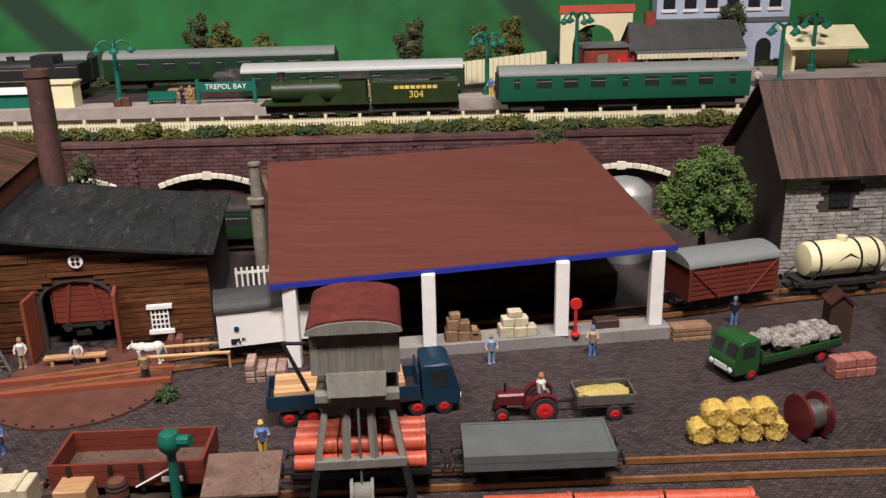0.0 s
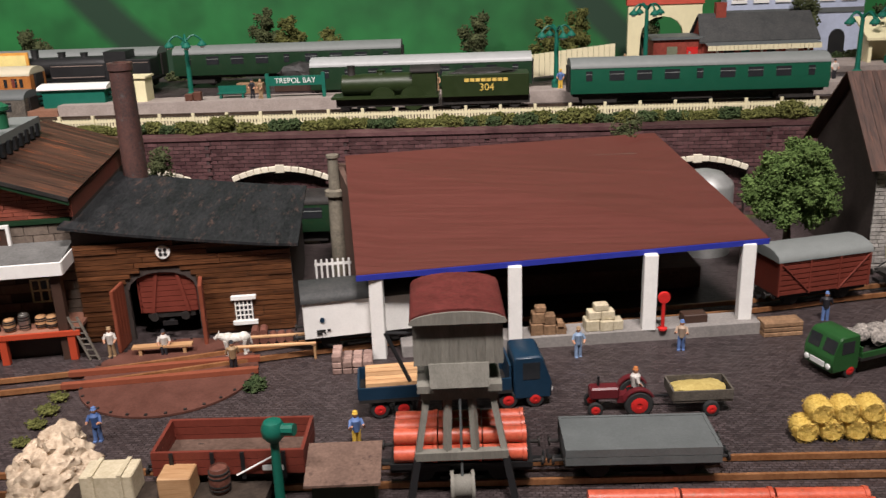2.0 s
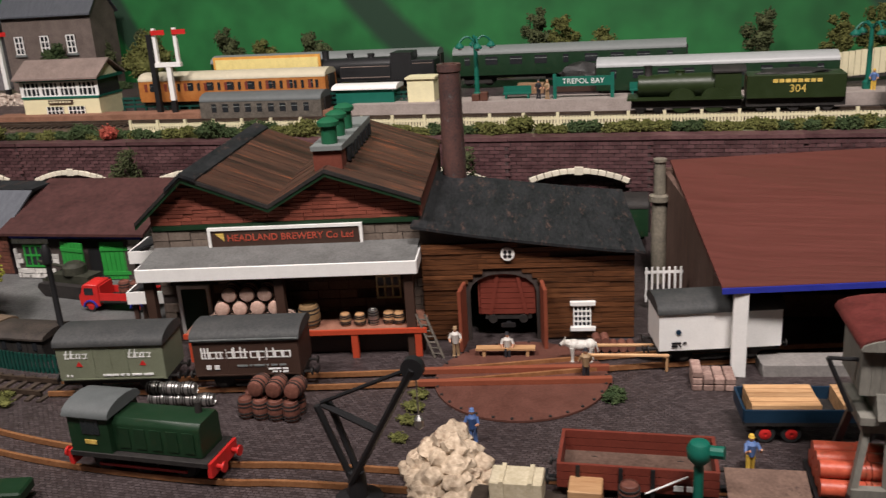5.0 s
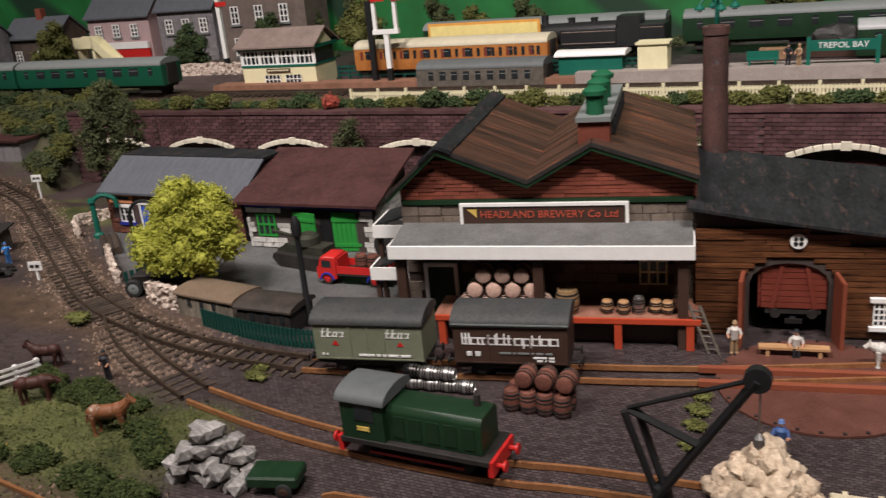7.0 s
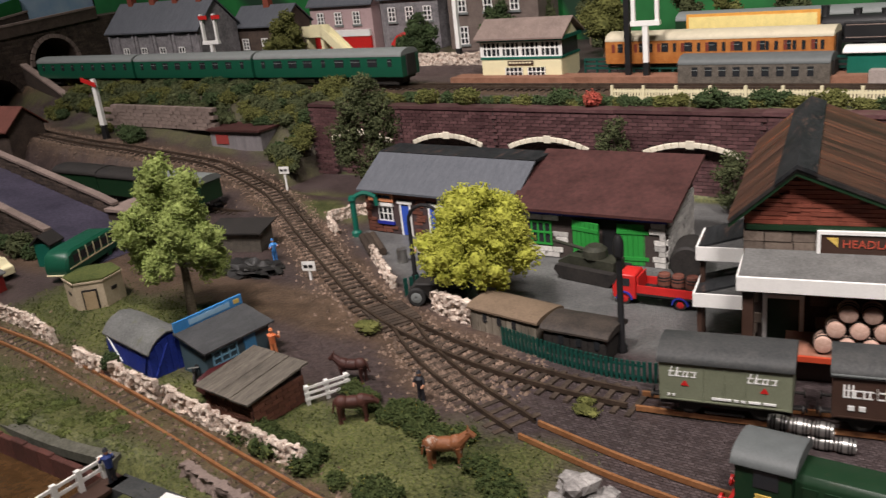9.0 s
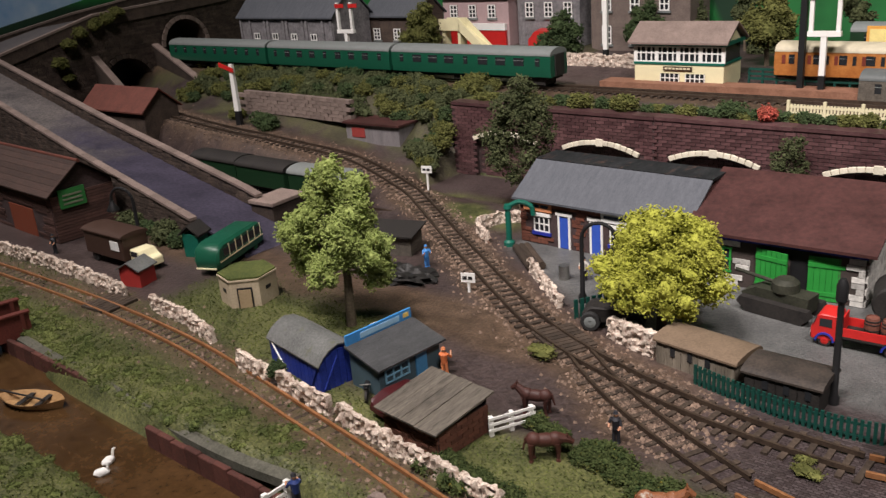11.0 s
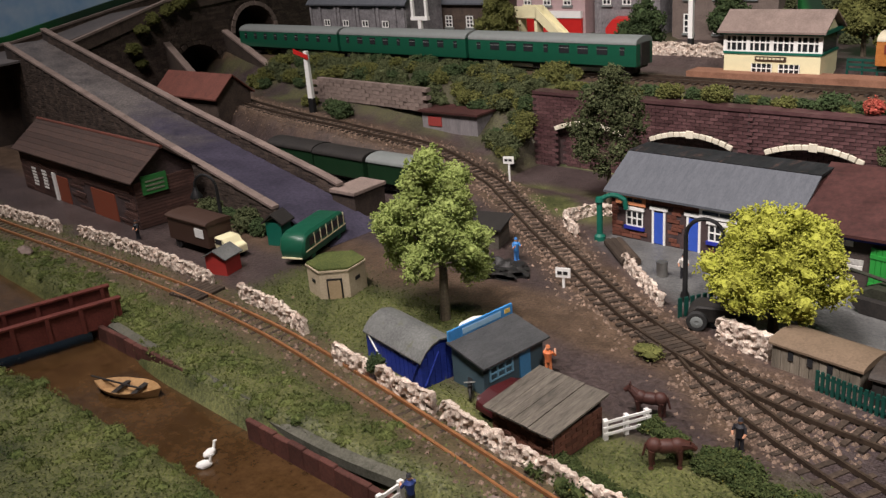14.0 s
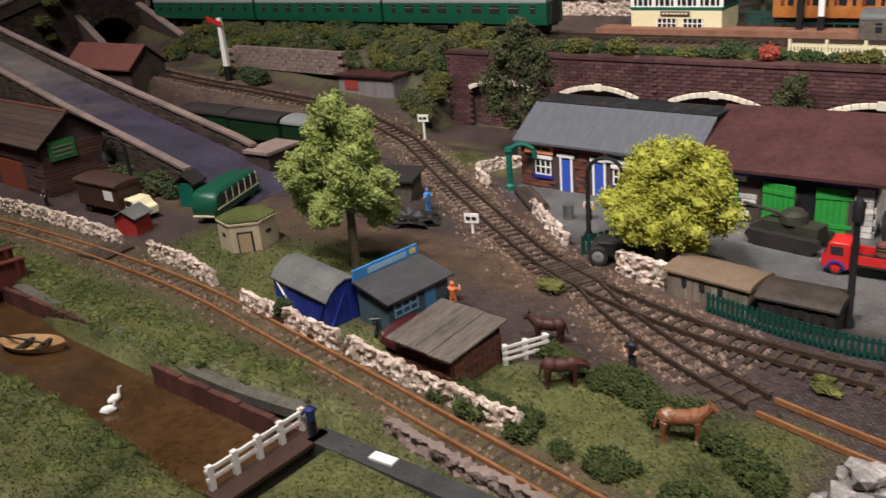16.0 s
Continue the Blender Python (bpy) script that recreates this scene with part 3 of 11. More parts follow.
def track(pts, label, z=0.12, rise=None, gauge=1.65, sleepers=None, step=0.95, mat=None, height=0.3, me=None):
    root = thing("track", 0, 0, 0, 0, label, "railway track", kind="structure")
    for side in (-1, 1):
        bm = shape()
        ring = None
        for x, y, a in along(pts, 1.2):
            c, s = math.cos(radians(a)), math.sin(radians(a))
            now = []
            for o, h in ((-0.09, z), (0.09, z), (0.09, z + height), (-0.09, z + height)):
                off = side * gauge / 2 + o
                now.append(bm.verts.new((x - s * off, y + c * off, h + (line_y(rise, x) if rise else 0))))
            if ring:
                for k in range(4):
                    bm.faces.new((ring[k], ring[(k + 1) % 4], now[(k + 1) % 4], now[k]))
            ring = now
        part("rail", bm, mat or M_RAIL, root)
    if sleepers:
        for x, y, a in along(pts, step):
            if sleepers[0] < x < sleepers[1]:
                shared("sleeper", me or ME_SLEEPER, root, x, y, z - 0.1 + (line_y(rise, x) if rise else 0), a + rng.uniform(-2, 2))
    return root


M_DRAIL = surface("dull_rail", (0.035, 0.025, 0.02), (0.10, 0.07, 0.05), 90, 0.45, 0.4, 0.2)
track([p for p in TRACK_VANS if p[0] < -51], "dull running track curving in from the tunnel", rise=VANS_RISE, sleepers=(-180, -51), mat=M_DRAIL)
track([p for p in TRACK_VANS if p[0] > -52], "rusty running track through the yard")
track([p for p in TRACK_YARD if p[0] < -55], "dull siding track leaving the running line", z=0.06, sleepers=(-68, -57), mat=M_DRAIL)
track([p for p in TRACK_YARD if p[0] > -57], "rusty siding track sunk in the yard", z=0.06)
track(TRACK_NARROW, "narrow rusty orange track beside the canal", gauge=1.45, z=0.05, sleepers=(-160, -40), step=1.1, height=0.22, me=ME_SHORT)
track(TRACK_BACK, "overgrown rusty track under the bank", sleepers=(-150, -104), mat=M_DRAIL)
track([(-190, 88.0), (-150, 88.6), (-100, 88.9), (-40, 89.6), (60, 90.4)], "main line track on the viaduct", z=8.85, sleepers=(-172, -50), mat=M_DRAIL)


# ---- goods shed with the broad brown roof ----
shed = thing("goods_shed", 0, 0, 0, 0, "open goods shed with a broad brown roof and white posts", "goods shed")
bm = shape()
FL, FR, BR, BL = (-11.0, 50.0, 5.55), (14.9, 54.4, 6.05), (11.7, 77.6, 8.3), (-14.2, 67.9, 9.0)
hexa(bm, [FL, FR, BR, BL], [(p[0], p[1], p[2] + 0.22) for p in (FL, FR, BR, BL)])
part("roof", bm, M_BROWNROOF, shed)
bm = shape()
hexa(bm, [(FL[0], FL[1] - 0.12, FL[2] - 0.16), (FR[0], FR[1] - 0.12, FR[2] - 0.16), (FR[0], FR[1] - 0.01, FR[2] - 0.16), (FL[0], FL[1] - 0.01, FL[2] - 0.16)],
     [(FL[0], FL[1] - 0.12, FL[2] + 0.18), (FR[0], FR[1] - 0.12, FR[2] + 0.18), (FR[0], FR[1] - 0.01, FR[2] + 0.18), (FL[0], FL[1] - 0.01, FL[2] + 0.18)])
part("fascia", bm, M_BLUE, shed)
for px, py, top, foot in ((-9.9, 50.6, 5.55, 0.0), (-1.35, 51.6, 5.7, 0.75), (7.2, 52.9, 5.85, 0.75), (13.6, 54.3, 6.0, 0.75)):
    bm = shape()
    box(bm, px - 0.43, px + 0.43, py - 0.4, py + 0.4, foot, top)
    soften(bm, 0.04)
    part("post", bm, M_WHITE, shed)
bm = shape()
hexa(bm, [(-14.6, 66.6, 0), (11.3, 72.4, 0), (11.2, 73, 0), (-14.7, 67.2, 0)], [(-14.6, 66.6, 8.8), (11.3, 72.4, 7.9), (11.2, 73, 7.9), (-14.7, 67.2, 8.8)])
hexa(bm, [(-11.2, 57.2, 0), (-10.8, 57.2, 0), (-14.3, 67, 0), (-14.7, 67, 0)], [(-11.2, 57.2, 6.2), (-10.8, 57.2, 6.2), (-14.3, 67, 8.7), (-14.7, 67, 8.7)])
part("back_wall", bm, surface("shed_lining_boards", (0.07, 0.04, 0.03), (0.14, 0.085, 0.065), 60, 0.75, stretch=(3, 3, 0.3)), shed)
bm = shape()
hexa(bm, [(-11, 59.5, 0), (12.6, 62, 0), (11.8, 72, 0), (-14, 66.5, 0)], [(-11, 59.5, 1.6), (12.6, 62, 1.6), (11.8, 72, 1.6), (-14, 66.5, 1.6)])
part("inner_deck", bm, surface("dusty_shed_boards", (0.10, 0.055, 0.04), (0.22, 0.13, 0.10), 60, 0.8, stretch=(0.3, 3, 1)), shed)
bm = shape()
hexa(bm, [(-8.5, 50.5, -0.1), (14.6, 53.5, -0.1), (14.3, 55.4, -0.1), (-8.8, 52.2, -0.1)], [(-8.5, 50.5, 0.75), (14.6, 53.5, 0.85), (14.3, 55.4, 0.85), (-8.8, 52.2, 0.75)])
soften(bm, 0.05)
tagged(part("loading_platform", bm, M_KERB), "low grey concrete platform edge along the goods shed", "platform", kind="structure")


# ---- brewery ----
def strips(parent, name, quad, count, mat, thick=0.12, gap=0.05, lifts=0.05, seed=1):
    """A pitched surface of boards or sheets; quad: eave start, eave end, ridge end, ridge start."""
    a, b, c, d = (Vector(p) for p in quad)
    up = (b - a).cross(d - a).normalized()
    if up.z < 0:
        up = -up
    r = random.Random(seed)
    for k in range(count):
        t0, t1 = k / count + gap / count / 2, (k + 1) / count - gap / count / 2
        h = up * r.uniform(0, lifts)
        bm = shape()
        p = [a.lerp(b, t0) + h, a.lerp(b, t1) + h, d.lerp(c, t1) + h, d.lerp(c, t0) + h]
        hexa(bm, p, [q + up * thick for q in p])
        part(name, bm, mat, parent, smooth=0)


def courses(parent, name, x0, x1, z0, z1, rows, length, y, mat, outline=None, seed=2, deep=0.12, gap=0.05):
    """Courses of boards or stones on a front in the xz plane, cut to an outline test."""
    r = random.Random(seed)
    h = (z1 - z0) / rows
    for k in range(rows):
        z = z0 + k * h
        x = x0 - r.random() * length * 0.5
        while x < x1:
            xe = x + length * r.uniform(0.75, 1.25)
            a, b = max(x, x0), min(xe, x1)
            if b - a > 0.15 and (outline is None or outline(a, b, z, z + h)):
                bm = shape()
                o = r.uniform(-0.04, 0.04)
                box(bm, a + gap / 2, b - gap / 2, y - deep + o, y, z + gap / 2, z + h - gap / 2)
                part(name, bm, mat, parent, smooth=0)
            x = xe


brew = thing("brewery", -48.3, 50.7, 0, 10.6, "stone and brick brewery with twin rusty gabled roofs", "brewery")
W, DEEP = 18.6, 18.0
bm = shape()
box(bm, 0, W, 0.1, DEEP, 0, 8.6)
part("wall", bm, M_MORTAR, brew)
ROOF_LINE = [(-0.75, 8.95), (2.85, 12.1), (8.5, 9.85), (12.5, 12.1), (W + 0.1, 9.95)]


def brew_top(x):
    return line_y(ROOF_LINE, x) - 0.2


bm = shape()
prism(bm, [(0, 8.6), (W, 8.6), (W, brew_top(W)), (12.5, 11.85), (8.5, 9.6), (2.85, 11.85), (0, brew_top(0))], 0.12, DEEP)
part("gable_wall", bm, M_BRICKR, brew)
courses(brew, "stone", 0, W, 0.3, 8.2, 12, 1.5, 0.1, M_STONE, lambda a, b, z0, z1: not (b > 1.2 and a < 3.6 and z0 < 4.4) and not (a < 16.6 and b > 15.2 and 2.6 < z0 < 4.6), 5)
courses(brew, "brick", 0.05, W - 0.05, 8.62, 12.0, 13, 1.3, 0.12, M_BRICKR, lambda a, b, z0, z1: min(brew_top(a), brew_top(b)) > z1 - 0.1, 6, 0.13, 0.03)
for (xa, za), (xb, zb), sd in zip(ROOF_LINE, ROOF_LINE[1:], (1, 2, 3, 4)):
    strips(brew, "roof_sheet", [(xa, -0.7, za), (xa, DEEP, za), (xb, DEEP, zb), (xb, -0.7, zb)], 22, M_RUSTX, seed=sd, gap=0.03)
    for y0, y1, lo, hi, mt in ((-0.82, -0.7, -0.12, 0.14, M_UNDER), (-0.76, -0.62, -0.38, -0.12, M_DGREEN)):
        bm = shape()
        hexa(bm, [(xa, y0, za + lo), (xb, y0, zb + lo), (xb, y1, zb + lo), (xa, y1, za + lo)], [(xa, y0, za + hi), (xb, y0, zb + hi), (xb, y1, zb + hi), (xa, y1, za + hi)])
        part("bargeboard", bm, mt, brew)
bm = shape()
box(bm, 0.2, W - 0.2, -0.14, 0.08, 8.3, 8.6)
part("string_course", bm, M_DGREEN, brew)
bm = shape()
box(bm, 11.6, 13.5, 0.6, 2.2, 11.2, 13.2)
part("vent_base", bm, M_BRICKR, brew)
bm = shape()
hexa(bm, [(11.5, 0.4, 13.2), (13.6, 0.4, 13.2), (13.6, 13, 12.2), (11.5, 13, 12.2)], [(11.5, 0.4, 13.5), (13.6, 0.4, 13.5), (13.6, 13, 13.3), (11.5, 13, 13.3)])
part("vent_top", bm, M_LGREY, brew)
for k in range(8):
    bm = shape()
    box(bm, 13.5, 13.75, 2.6 + 1.3 * k, 3.1 + 1.3 * k, 12.0, 12.9)
    part("vent_bracket", bm, M_FELT, brew)
for vy in (1.6, 4.6, 7.6):
    bm = shape()
    lathe(bm, [(0.55, 13.4), (0.55, 14.6), (0.75, 14.7), (0.75, 14.95), (0.35, 15.2)], 12, (12.6, vy, 0))
    part("cowl", bm, M_GREEN, brew)
sign = thing("brewery_sign", 0, 0, 0, 0, "dark sign board with red lettering in a white frame", "sign")
sign.matrix_basis = pose(-48.3 * CM, 50.7 * CM, 0, 0, 0, 10.6) @ pose(0.093, -0.0015, 0.0735)
bm = shape()
box(bm, -5.1, 5.1, -0.12, 0.0, -0.85, 0.85)
part("board", bm, M_BROWN, sign)
bm = shape()
for b in ((-5.3, 5.3, 0.85, 1.05), (-5.3, 5.3, -1.05, -0.85)):
    box(bm, b[0], b[1], -0.2, 0.02, b[2], b[3])
for b in ((-5.3, -5.1), (5.1, 5.3)):
    box(bm, b[0], b[1], -0.2, 0.02, -0.85, 0.85)
part("frame", bm, M_WHITE, sign)
M_SIGNRED = paint("sign_red", (0.42, 0.07, 0.04), 0.6)
M_SIGNWHITE = paint("sign_white", (0.72, 0.72, 0.70), 0.6)


def lettering(text, size, mat, parent, x, y, z, rz=0.0, face="front"):
    cu = bpy.data.curves.new("lettering", "FONT")
    cu.body, cu.size, cu.extrude, cu.align_x, cu.align_y = text, size * CM, 0.0002, "CENTER", "CENTER"
    cu.resolution_u = 3
    cu.materials.append(mat)
    ob = new("lettering", cu)
    ob.parent = parent
    ob.matrix_basis = pose(x * CM, y * CM, z * CM, 90, 0, rz)
    return ob


def bars(parent, x0, x1, z, h, y, mat, widths=(1.0,), gap=0.12, name="lettering_bar"):
    total = sum(widths)
    x = x0
    for wd in widths:
        ln = (x1 - x0) * wd / total - gap
        bm = shape()
        box(bm, x, x + ln, y - 0.03, y + 0.02, z - h / 2, z + h / 2)
        part(name, bm, mat, parent)
        x += ln + gap


lettering("HEADLAND BREWERY Co Ltd", 0.66, M_SIGNRED, sign, 0.35, -0.14, 0.28)
bars(sign, -2.8, 3.4, -0.45, 0.22, -0.14, M_SIGNRED, (3, 2, 3, 2.5, 2))
bm = shape()
prism(bm, [(-4.8, 0.65), (-4.2, 0.65), (-4.2, 0.1)], -0.16, -0.1)
part("emblem", bm, M_YELLOW, sign)
for (xa, za), (xb, zb) in (((1.7, 11.25), (2.85, 12.25)), ((2.85, 12.25), (3.9, 11.83))):
    bm = shape()
    hexa(bm, [(xa, -0.9, za - 0.1), (xb, -0.9, zb - 0.1), (xb, DEEP, zb - 0.1), (xa, DEEP, za - 0.1)], [(xa, -0.9, za + 0.15), (xb, -0.9, zb + 0.15), (xb, DEEP, zb + 0.15), (xa, DEEP, za + 0.15)])
    part("ridge_capping", bm, M_FELT, brew, "black felt ridge capping")
# canopy and dock
can = thing("brewery_canopy", -48.3, 50.7, 0, 10.6, "grey canopy with a broad white valance on dark posts", "canopy")
CL, CR, CF = 0.1, 18.35, -3.55
bm = shape()
hexa(bm, [(CL, CF, 6.5), (CR, CF, 6.5), (CR, -0.05, 6.9), (CL, -0.05, 6.9)], [(CL, CF, 6.68), (CR, CF, 6.68), (CR, -0.05, 7.08), (CL, -0.05, 7.08)])
part("canopy_roof", bm, surface("grey_canopy_felt", (0.075, 0.075, 0.072), (0.16, 0.16, 0.155), 50, 0.6, bump=0.4), can)
for b in ((CL - 0.1, CR + 0.1, CF - 0.13, CF), (CL - 0.12, CL, CF, -0.1), (CR, CR + 0.12, CF, -0.1)):
    bm = shape()
    box(bm, *b, 5.85, 6.74)
    soften(bm, 0.03)
    part("valance", bm, M_WHITE, can)
# small canopies on the flank of the brewery
for z, y0, y1 in ((5.9, 2.6, 6.2), (3.3, 1.2, 4.4)):
    sc = thing("side_canopy", -48.3, 50.7, 0, 10.6, "small dark flank canopy with a white valance", "canopy", "flank canopies")
    bm = shape()
    hexa(bm, [(-3.0, y0, z), (0, y0, z + 0.9), (0, y1, z + 0.9), (-3.0, y1, z)], [(-3.0, y0, z + 0.15), (0, y0, z + 1.05), (0, y1, z + 1.05), (-3.0, y1, z + 0.15)])
    part("roof", bm, M_FELT, sc)
    bm = shape()
    box(bm, -3.12, 0, y0 - 0.12, y0, z - 0.75, z + 0.16)
    box(bm, -3.12, -3.0, y0, y1, z - 0.75, z + 0.16)
    part("valance", bm, M_WHITE, sc)
    bm = shape()
    box(bm, -2.9, -2.6, y0 + 0.2, y0 + 0.5, 0, z)
    part("post", bm, M_BROWN, sc)
for px in (0.6, 9.3, W - 0.8):
    bm = shape()
    box(bm, px - 0.3, px + 0.3, -3.3, -2.7, 0, 6.5)
    part("post", bm, M_BROWN, can)
dock = thing("loading_dock", -48.3, 50.7, 0, 10.6, "timber loading dock with an orange-red edge and legs", "loading dock")
bm = shape()
box(bm, 2.5, W + 0.1, -3.3, 0, 1.75, 1.95)
part("deck", bm, surface("pinkish_boards", (0.20, 0.085, 0.055), (0.32, 0.15, 0.10), 60, 0.8, stretch=(3, 0.3, 1)), dock)
bm = shape()
box(bm, 2.5, W + 0.2, -3.5, -3.3, 1.7, 2.02)
part("edge_beam", bm, paint("orange_red", (0.42, 0.055, 0.022), 0.5), dock)
for px in (3, 9, 14, 18.2):
    bm = shape()
    box(bm, px - 0.22, px + 0.22, -3.45, -3.05, 0, 1.72)
    part("leg", bm, paint("orange_red_leg", (0.42, 0.055, 0.022), 0.5), dock)
bm = shape()
box(bm, 2.5, W, -2.4, -2.2, 0, 1.72)
part("skirt", bm, M_BROWN, dock)
# things of the front: door, window
d = thing("brewery_door", -48.3, 50.7, 0, 10.6, "dark green door in a white frame", "door")
bm = shape()
box(bm, 1.4, 3.2, -0.05, 0.08, 0.3, 4.0)
part("leaf", bm, M_DGREEN, d)
bm = shape()
box(bm, 1.15, 1.4, -0.12, 0.1, 0.3, 4.25), box(bm, 3.2, 3.45, -0.12, 0.1, 0.3, 4.25), box(bm, 1.4, 3.2, -0.12, 0.1, 4.0, 4.25)
part("frame", bm, M_WHITE, d)
wn = thing("brewery_window", -48.3, 50.7, 0, 10.6, "small paned window in the stone wall", "window")
bm = shape()
box(bm, 15.2, 16.8, 0.0, 0.08, 2.9, 4.5)
part("pane", bm, M_GLASS, wn)
bm = shape()
for k in range(4):
    box(bm, 15.15 + 0.53 * k, 15.27 + 0.53 * k, -0.06, 0.0, 2.9, 4.5)
for z in (2.85, 3.65, 4.4):
    box(bm, 15.15, 16.86, -0.06, -0.001, z, z + 0.12)
part("glazing_bars", bm, M_CREAM, wn)

# ---- timber engine shed ----
tim = thing("timber_shed", -29.9, 53.0, 0, 9.0, "brown plank engine shed with a black felt roof", "engine shed")
TW = 13.9


def tim_top(x):
    return 8.1 - 2.1 * (x / TW) ** 0.8


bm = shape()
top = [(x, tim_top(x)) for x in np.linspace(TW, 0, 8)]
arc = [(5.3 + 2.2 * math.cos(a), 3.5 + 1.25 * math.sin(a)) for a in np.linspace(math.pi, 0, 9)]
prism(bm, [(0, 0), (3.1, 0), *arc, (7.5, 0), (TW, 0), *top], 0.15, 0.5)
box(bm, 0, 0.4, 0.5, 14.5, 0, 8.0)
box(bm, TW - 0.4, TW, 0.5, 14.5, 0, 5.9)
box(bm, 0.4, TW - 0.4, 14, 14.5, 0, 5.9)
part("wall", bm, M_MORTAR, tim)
rows, ph = 22, 0.36
r = random.Random(8)
for k in range(rows):
    z = 0.1 + k * ph
    spans = [(0, TW)]
    if z < 4.9:
        half = 2.45 if z < 3.5 else 2.45 * math.sqrt(max(0, 1 - ((z - 3.5) / 1.5) ** 2))
        spans = [(0, 5.3 - half), (5.3 + half, TW)]
    for a, b in spans:
        x = a
        while x < b - 0.2:
            e = min(b, x + r.uniform(2.5, 6.5))
            if b - e < 0.8:
                e = b
            if min(tim_top(x), tim_top(e)) > z + ph * 0.5:
                bm = shape()
                o = r.uniform(-0.05, 0.05)
                box(bm, x + 0.02, e - 0.02, 0.02 + o, 0.15, z + 0.03, min(z + ph - 0.02, max(tim_top(x), tim_top(e))))
                part("plank", bm, M_WOOD, tim, smooth=0)
            x = e
bm = shape()
n = 8
line = [(x, tim_top(max(0, min(TW, x))) + 0.15) for x in np.linspace(-0.5, TW + 0.6, n + 1)]
prism(bm, line + [(x, z + 0.18) for x, z in line[::-1]], -0.6, 15)
part("roof", bm, M_FELT, tim)  # one bent sheet
M_DOORRED = paint("rusty_red_door", (0.20, 0.05, 0.025), 0.6)
for sx, ang in ((2.75, 97), (7.85, 83)):
    bm = shape()
    box(bm, 0, 1.9, -0.09, 0.09, 0.05, 4.3)
    leaf = place(part("door", bm, M_DOORRED, tim), sx, 0, 0, -ang)
    for k in range(4):
        bm = shape()
        box(bm, 0.03 + 0.47 * k, 0.45 + 0.47 * k, -0.12, 0.12, 0.08, 4.27)
        part("door_plank", bm, M_DOORRED, leaf, smooth=0)
bm = shape()
lathe(bm, [(0.46, -0.16), (0.46, 0.02)], 16, (5.7, 0, 6.2), "y")
rd = part("roundel", bm, M_WHITE, tim, "white round vent")
bm = shape()
for k in range(4):
    a = 0.785 + 1.5708 * k
    cyl(bm, (5.7 + 0.21 * math.cos(a), -0.19, 6.2 + 0.21 * math.sin(a)), (5.7 + 0.21 * math.cos(a), -0.1, 6.2 + 0.21 * math.sin(a)), 0.13, n=8)
part("vent_hole", bm, M_DARK, rd)
wn = thing("shed_window", -29.9, 53.0, 0, 9.0, "small white-barred window with white lintel and sill", "window")
bm = shape()
box(bm, 9.9, 11.1, -0.06, 0.05, 0.95, 2.5)
part("pane", bm, M_GLASS, wn)
bm = shape()
for k in range(5):
    box(bm, 9.9 + 0.27 * k, 9.98 + 0.27 * k, -0.14, -0.06, 0.95, 2.5)
for k in range(5):
    box(bm, 9.9, 11.08, -0.135, -0.065, 0.95 + 0.36 * k, 1.03 + 0.36 * k)
part("glazing_bars", bm, M_WHITE, wn)
for z, nm in ((2.5, "lintel"), (0.7, "sill")):
    bm = shape()
    box(bm, 9.7, 11.35, -0.25, 0.05, z, z + 0.26)
    part(nm, bm, M_WHITE, wn)
# chimneys
bm = shape()
lathe(bm, [(1.05, 0), (0.95, 8), (0.86, 16.4), (0.95, 16.45), (0.95, 17.0), (0.62, 17.0), (0.6, 16)], 20)
solo("chimney", bm, M_RUSTP, -31.0, 67.4, 0, 0, "tall rusty iron chimney with grey streaks", "chimney")
bm = shape()
lathe(bm, [(0.62, 0), (0.56, 6.4), (0.78, 6.5), (0.78, 6.9), (0.45, 7.0), (0.4, 9.4), (0.5, 9.5), (0.5, 9.7)], 18)
solo("flue_pipe", bm, [surface("mottled_flue", (0.10, 0.09, 0.07), (0.24, 0.21, 0.16), 120, 0.8, bump=0.6)], -14.9, 66.2, 0, 0, "mottled grey flue pipe behind the goods shed", "flue")

# ---- stone mill ----
mill = thing("mill", 25.5, 64.4, 0, 4, "grey stone mill with a rusty corrugated roof", "mill")
bm = shape()
prism(bm, [(0, 0), (10.5, 0), (10.5, 8.4), (4.6, 14.4), (0, 8.4)], 0.1, 22, "x")
part("wall", bm, M_MORTAR, mill)
strips(mill, "roof_sheet", [(-0.9, -0.9, 8.1), (23, -0.9, 8.1), (23, 4.6, 14.5), (-0.9, 4.6, 14.5)], 64, M_RUST, seed=9, gap=0.03, lifts=0.05)
strips(mill, "roof_sheet", [(-0.9, 11.2, 8.1), (23, 11.2, 8.1), (23, 4.6, 14.5), (-0.9, 4.6, 14.5)], 10, M_RUST, seed=10)
courses(mill, "stone", 0, 20, 0.2, 8.3, 26, 0.95, 0.0, M_MILLSTONE, lambda a, b, z0, z1: not (a < 5.2 and b > 3.4 and 5.2 < z1 and z0 < 7.6), 12)
wn = thing("mill_window", 25.5, 64.4, 0, 4, "small dark grid window under the eave", "window")
bm = shape()
box(bm, 3.5, 5.1, -0.08, 0.04, 5.6, 7.4)
part("pane", bm, M_GLASS, wn)
bm = shape()
for k in range(4):
    box(bm, 3.5 + 0.5 * k, 3.6 + 0.5 * k, -0.14, -0.08, 5.6, 7.4)
for k in range(4):
    box(bm, 3.5, 5.1, -0.135, -0.075, 5.6 + 0.57 * k, 5.68 + 0.57 * k)
part("glazing_bars", bm, M_DARK, wn)

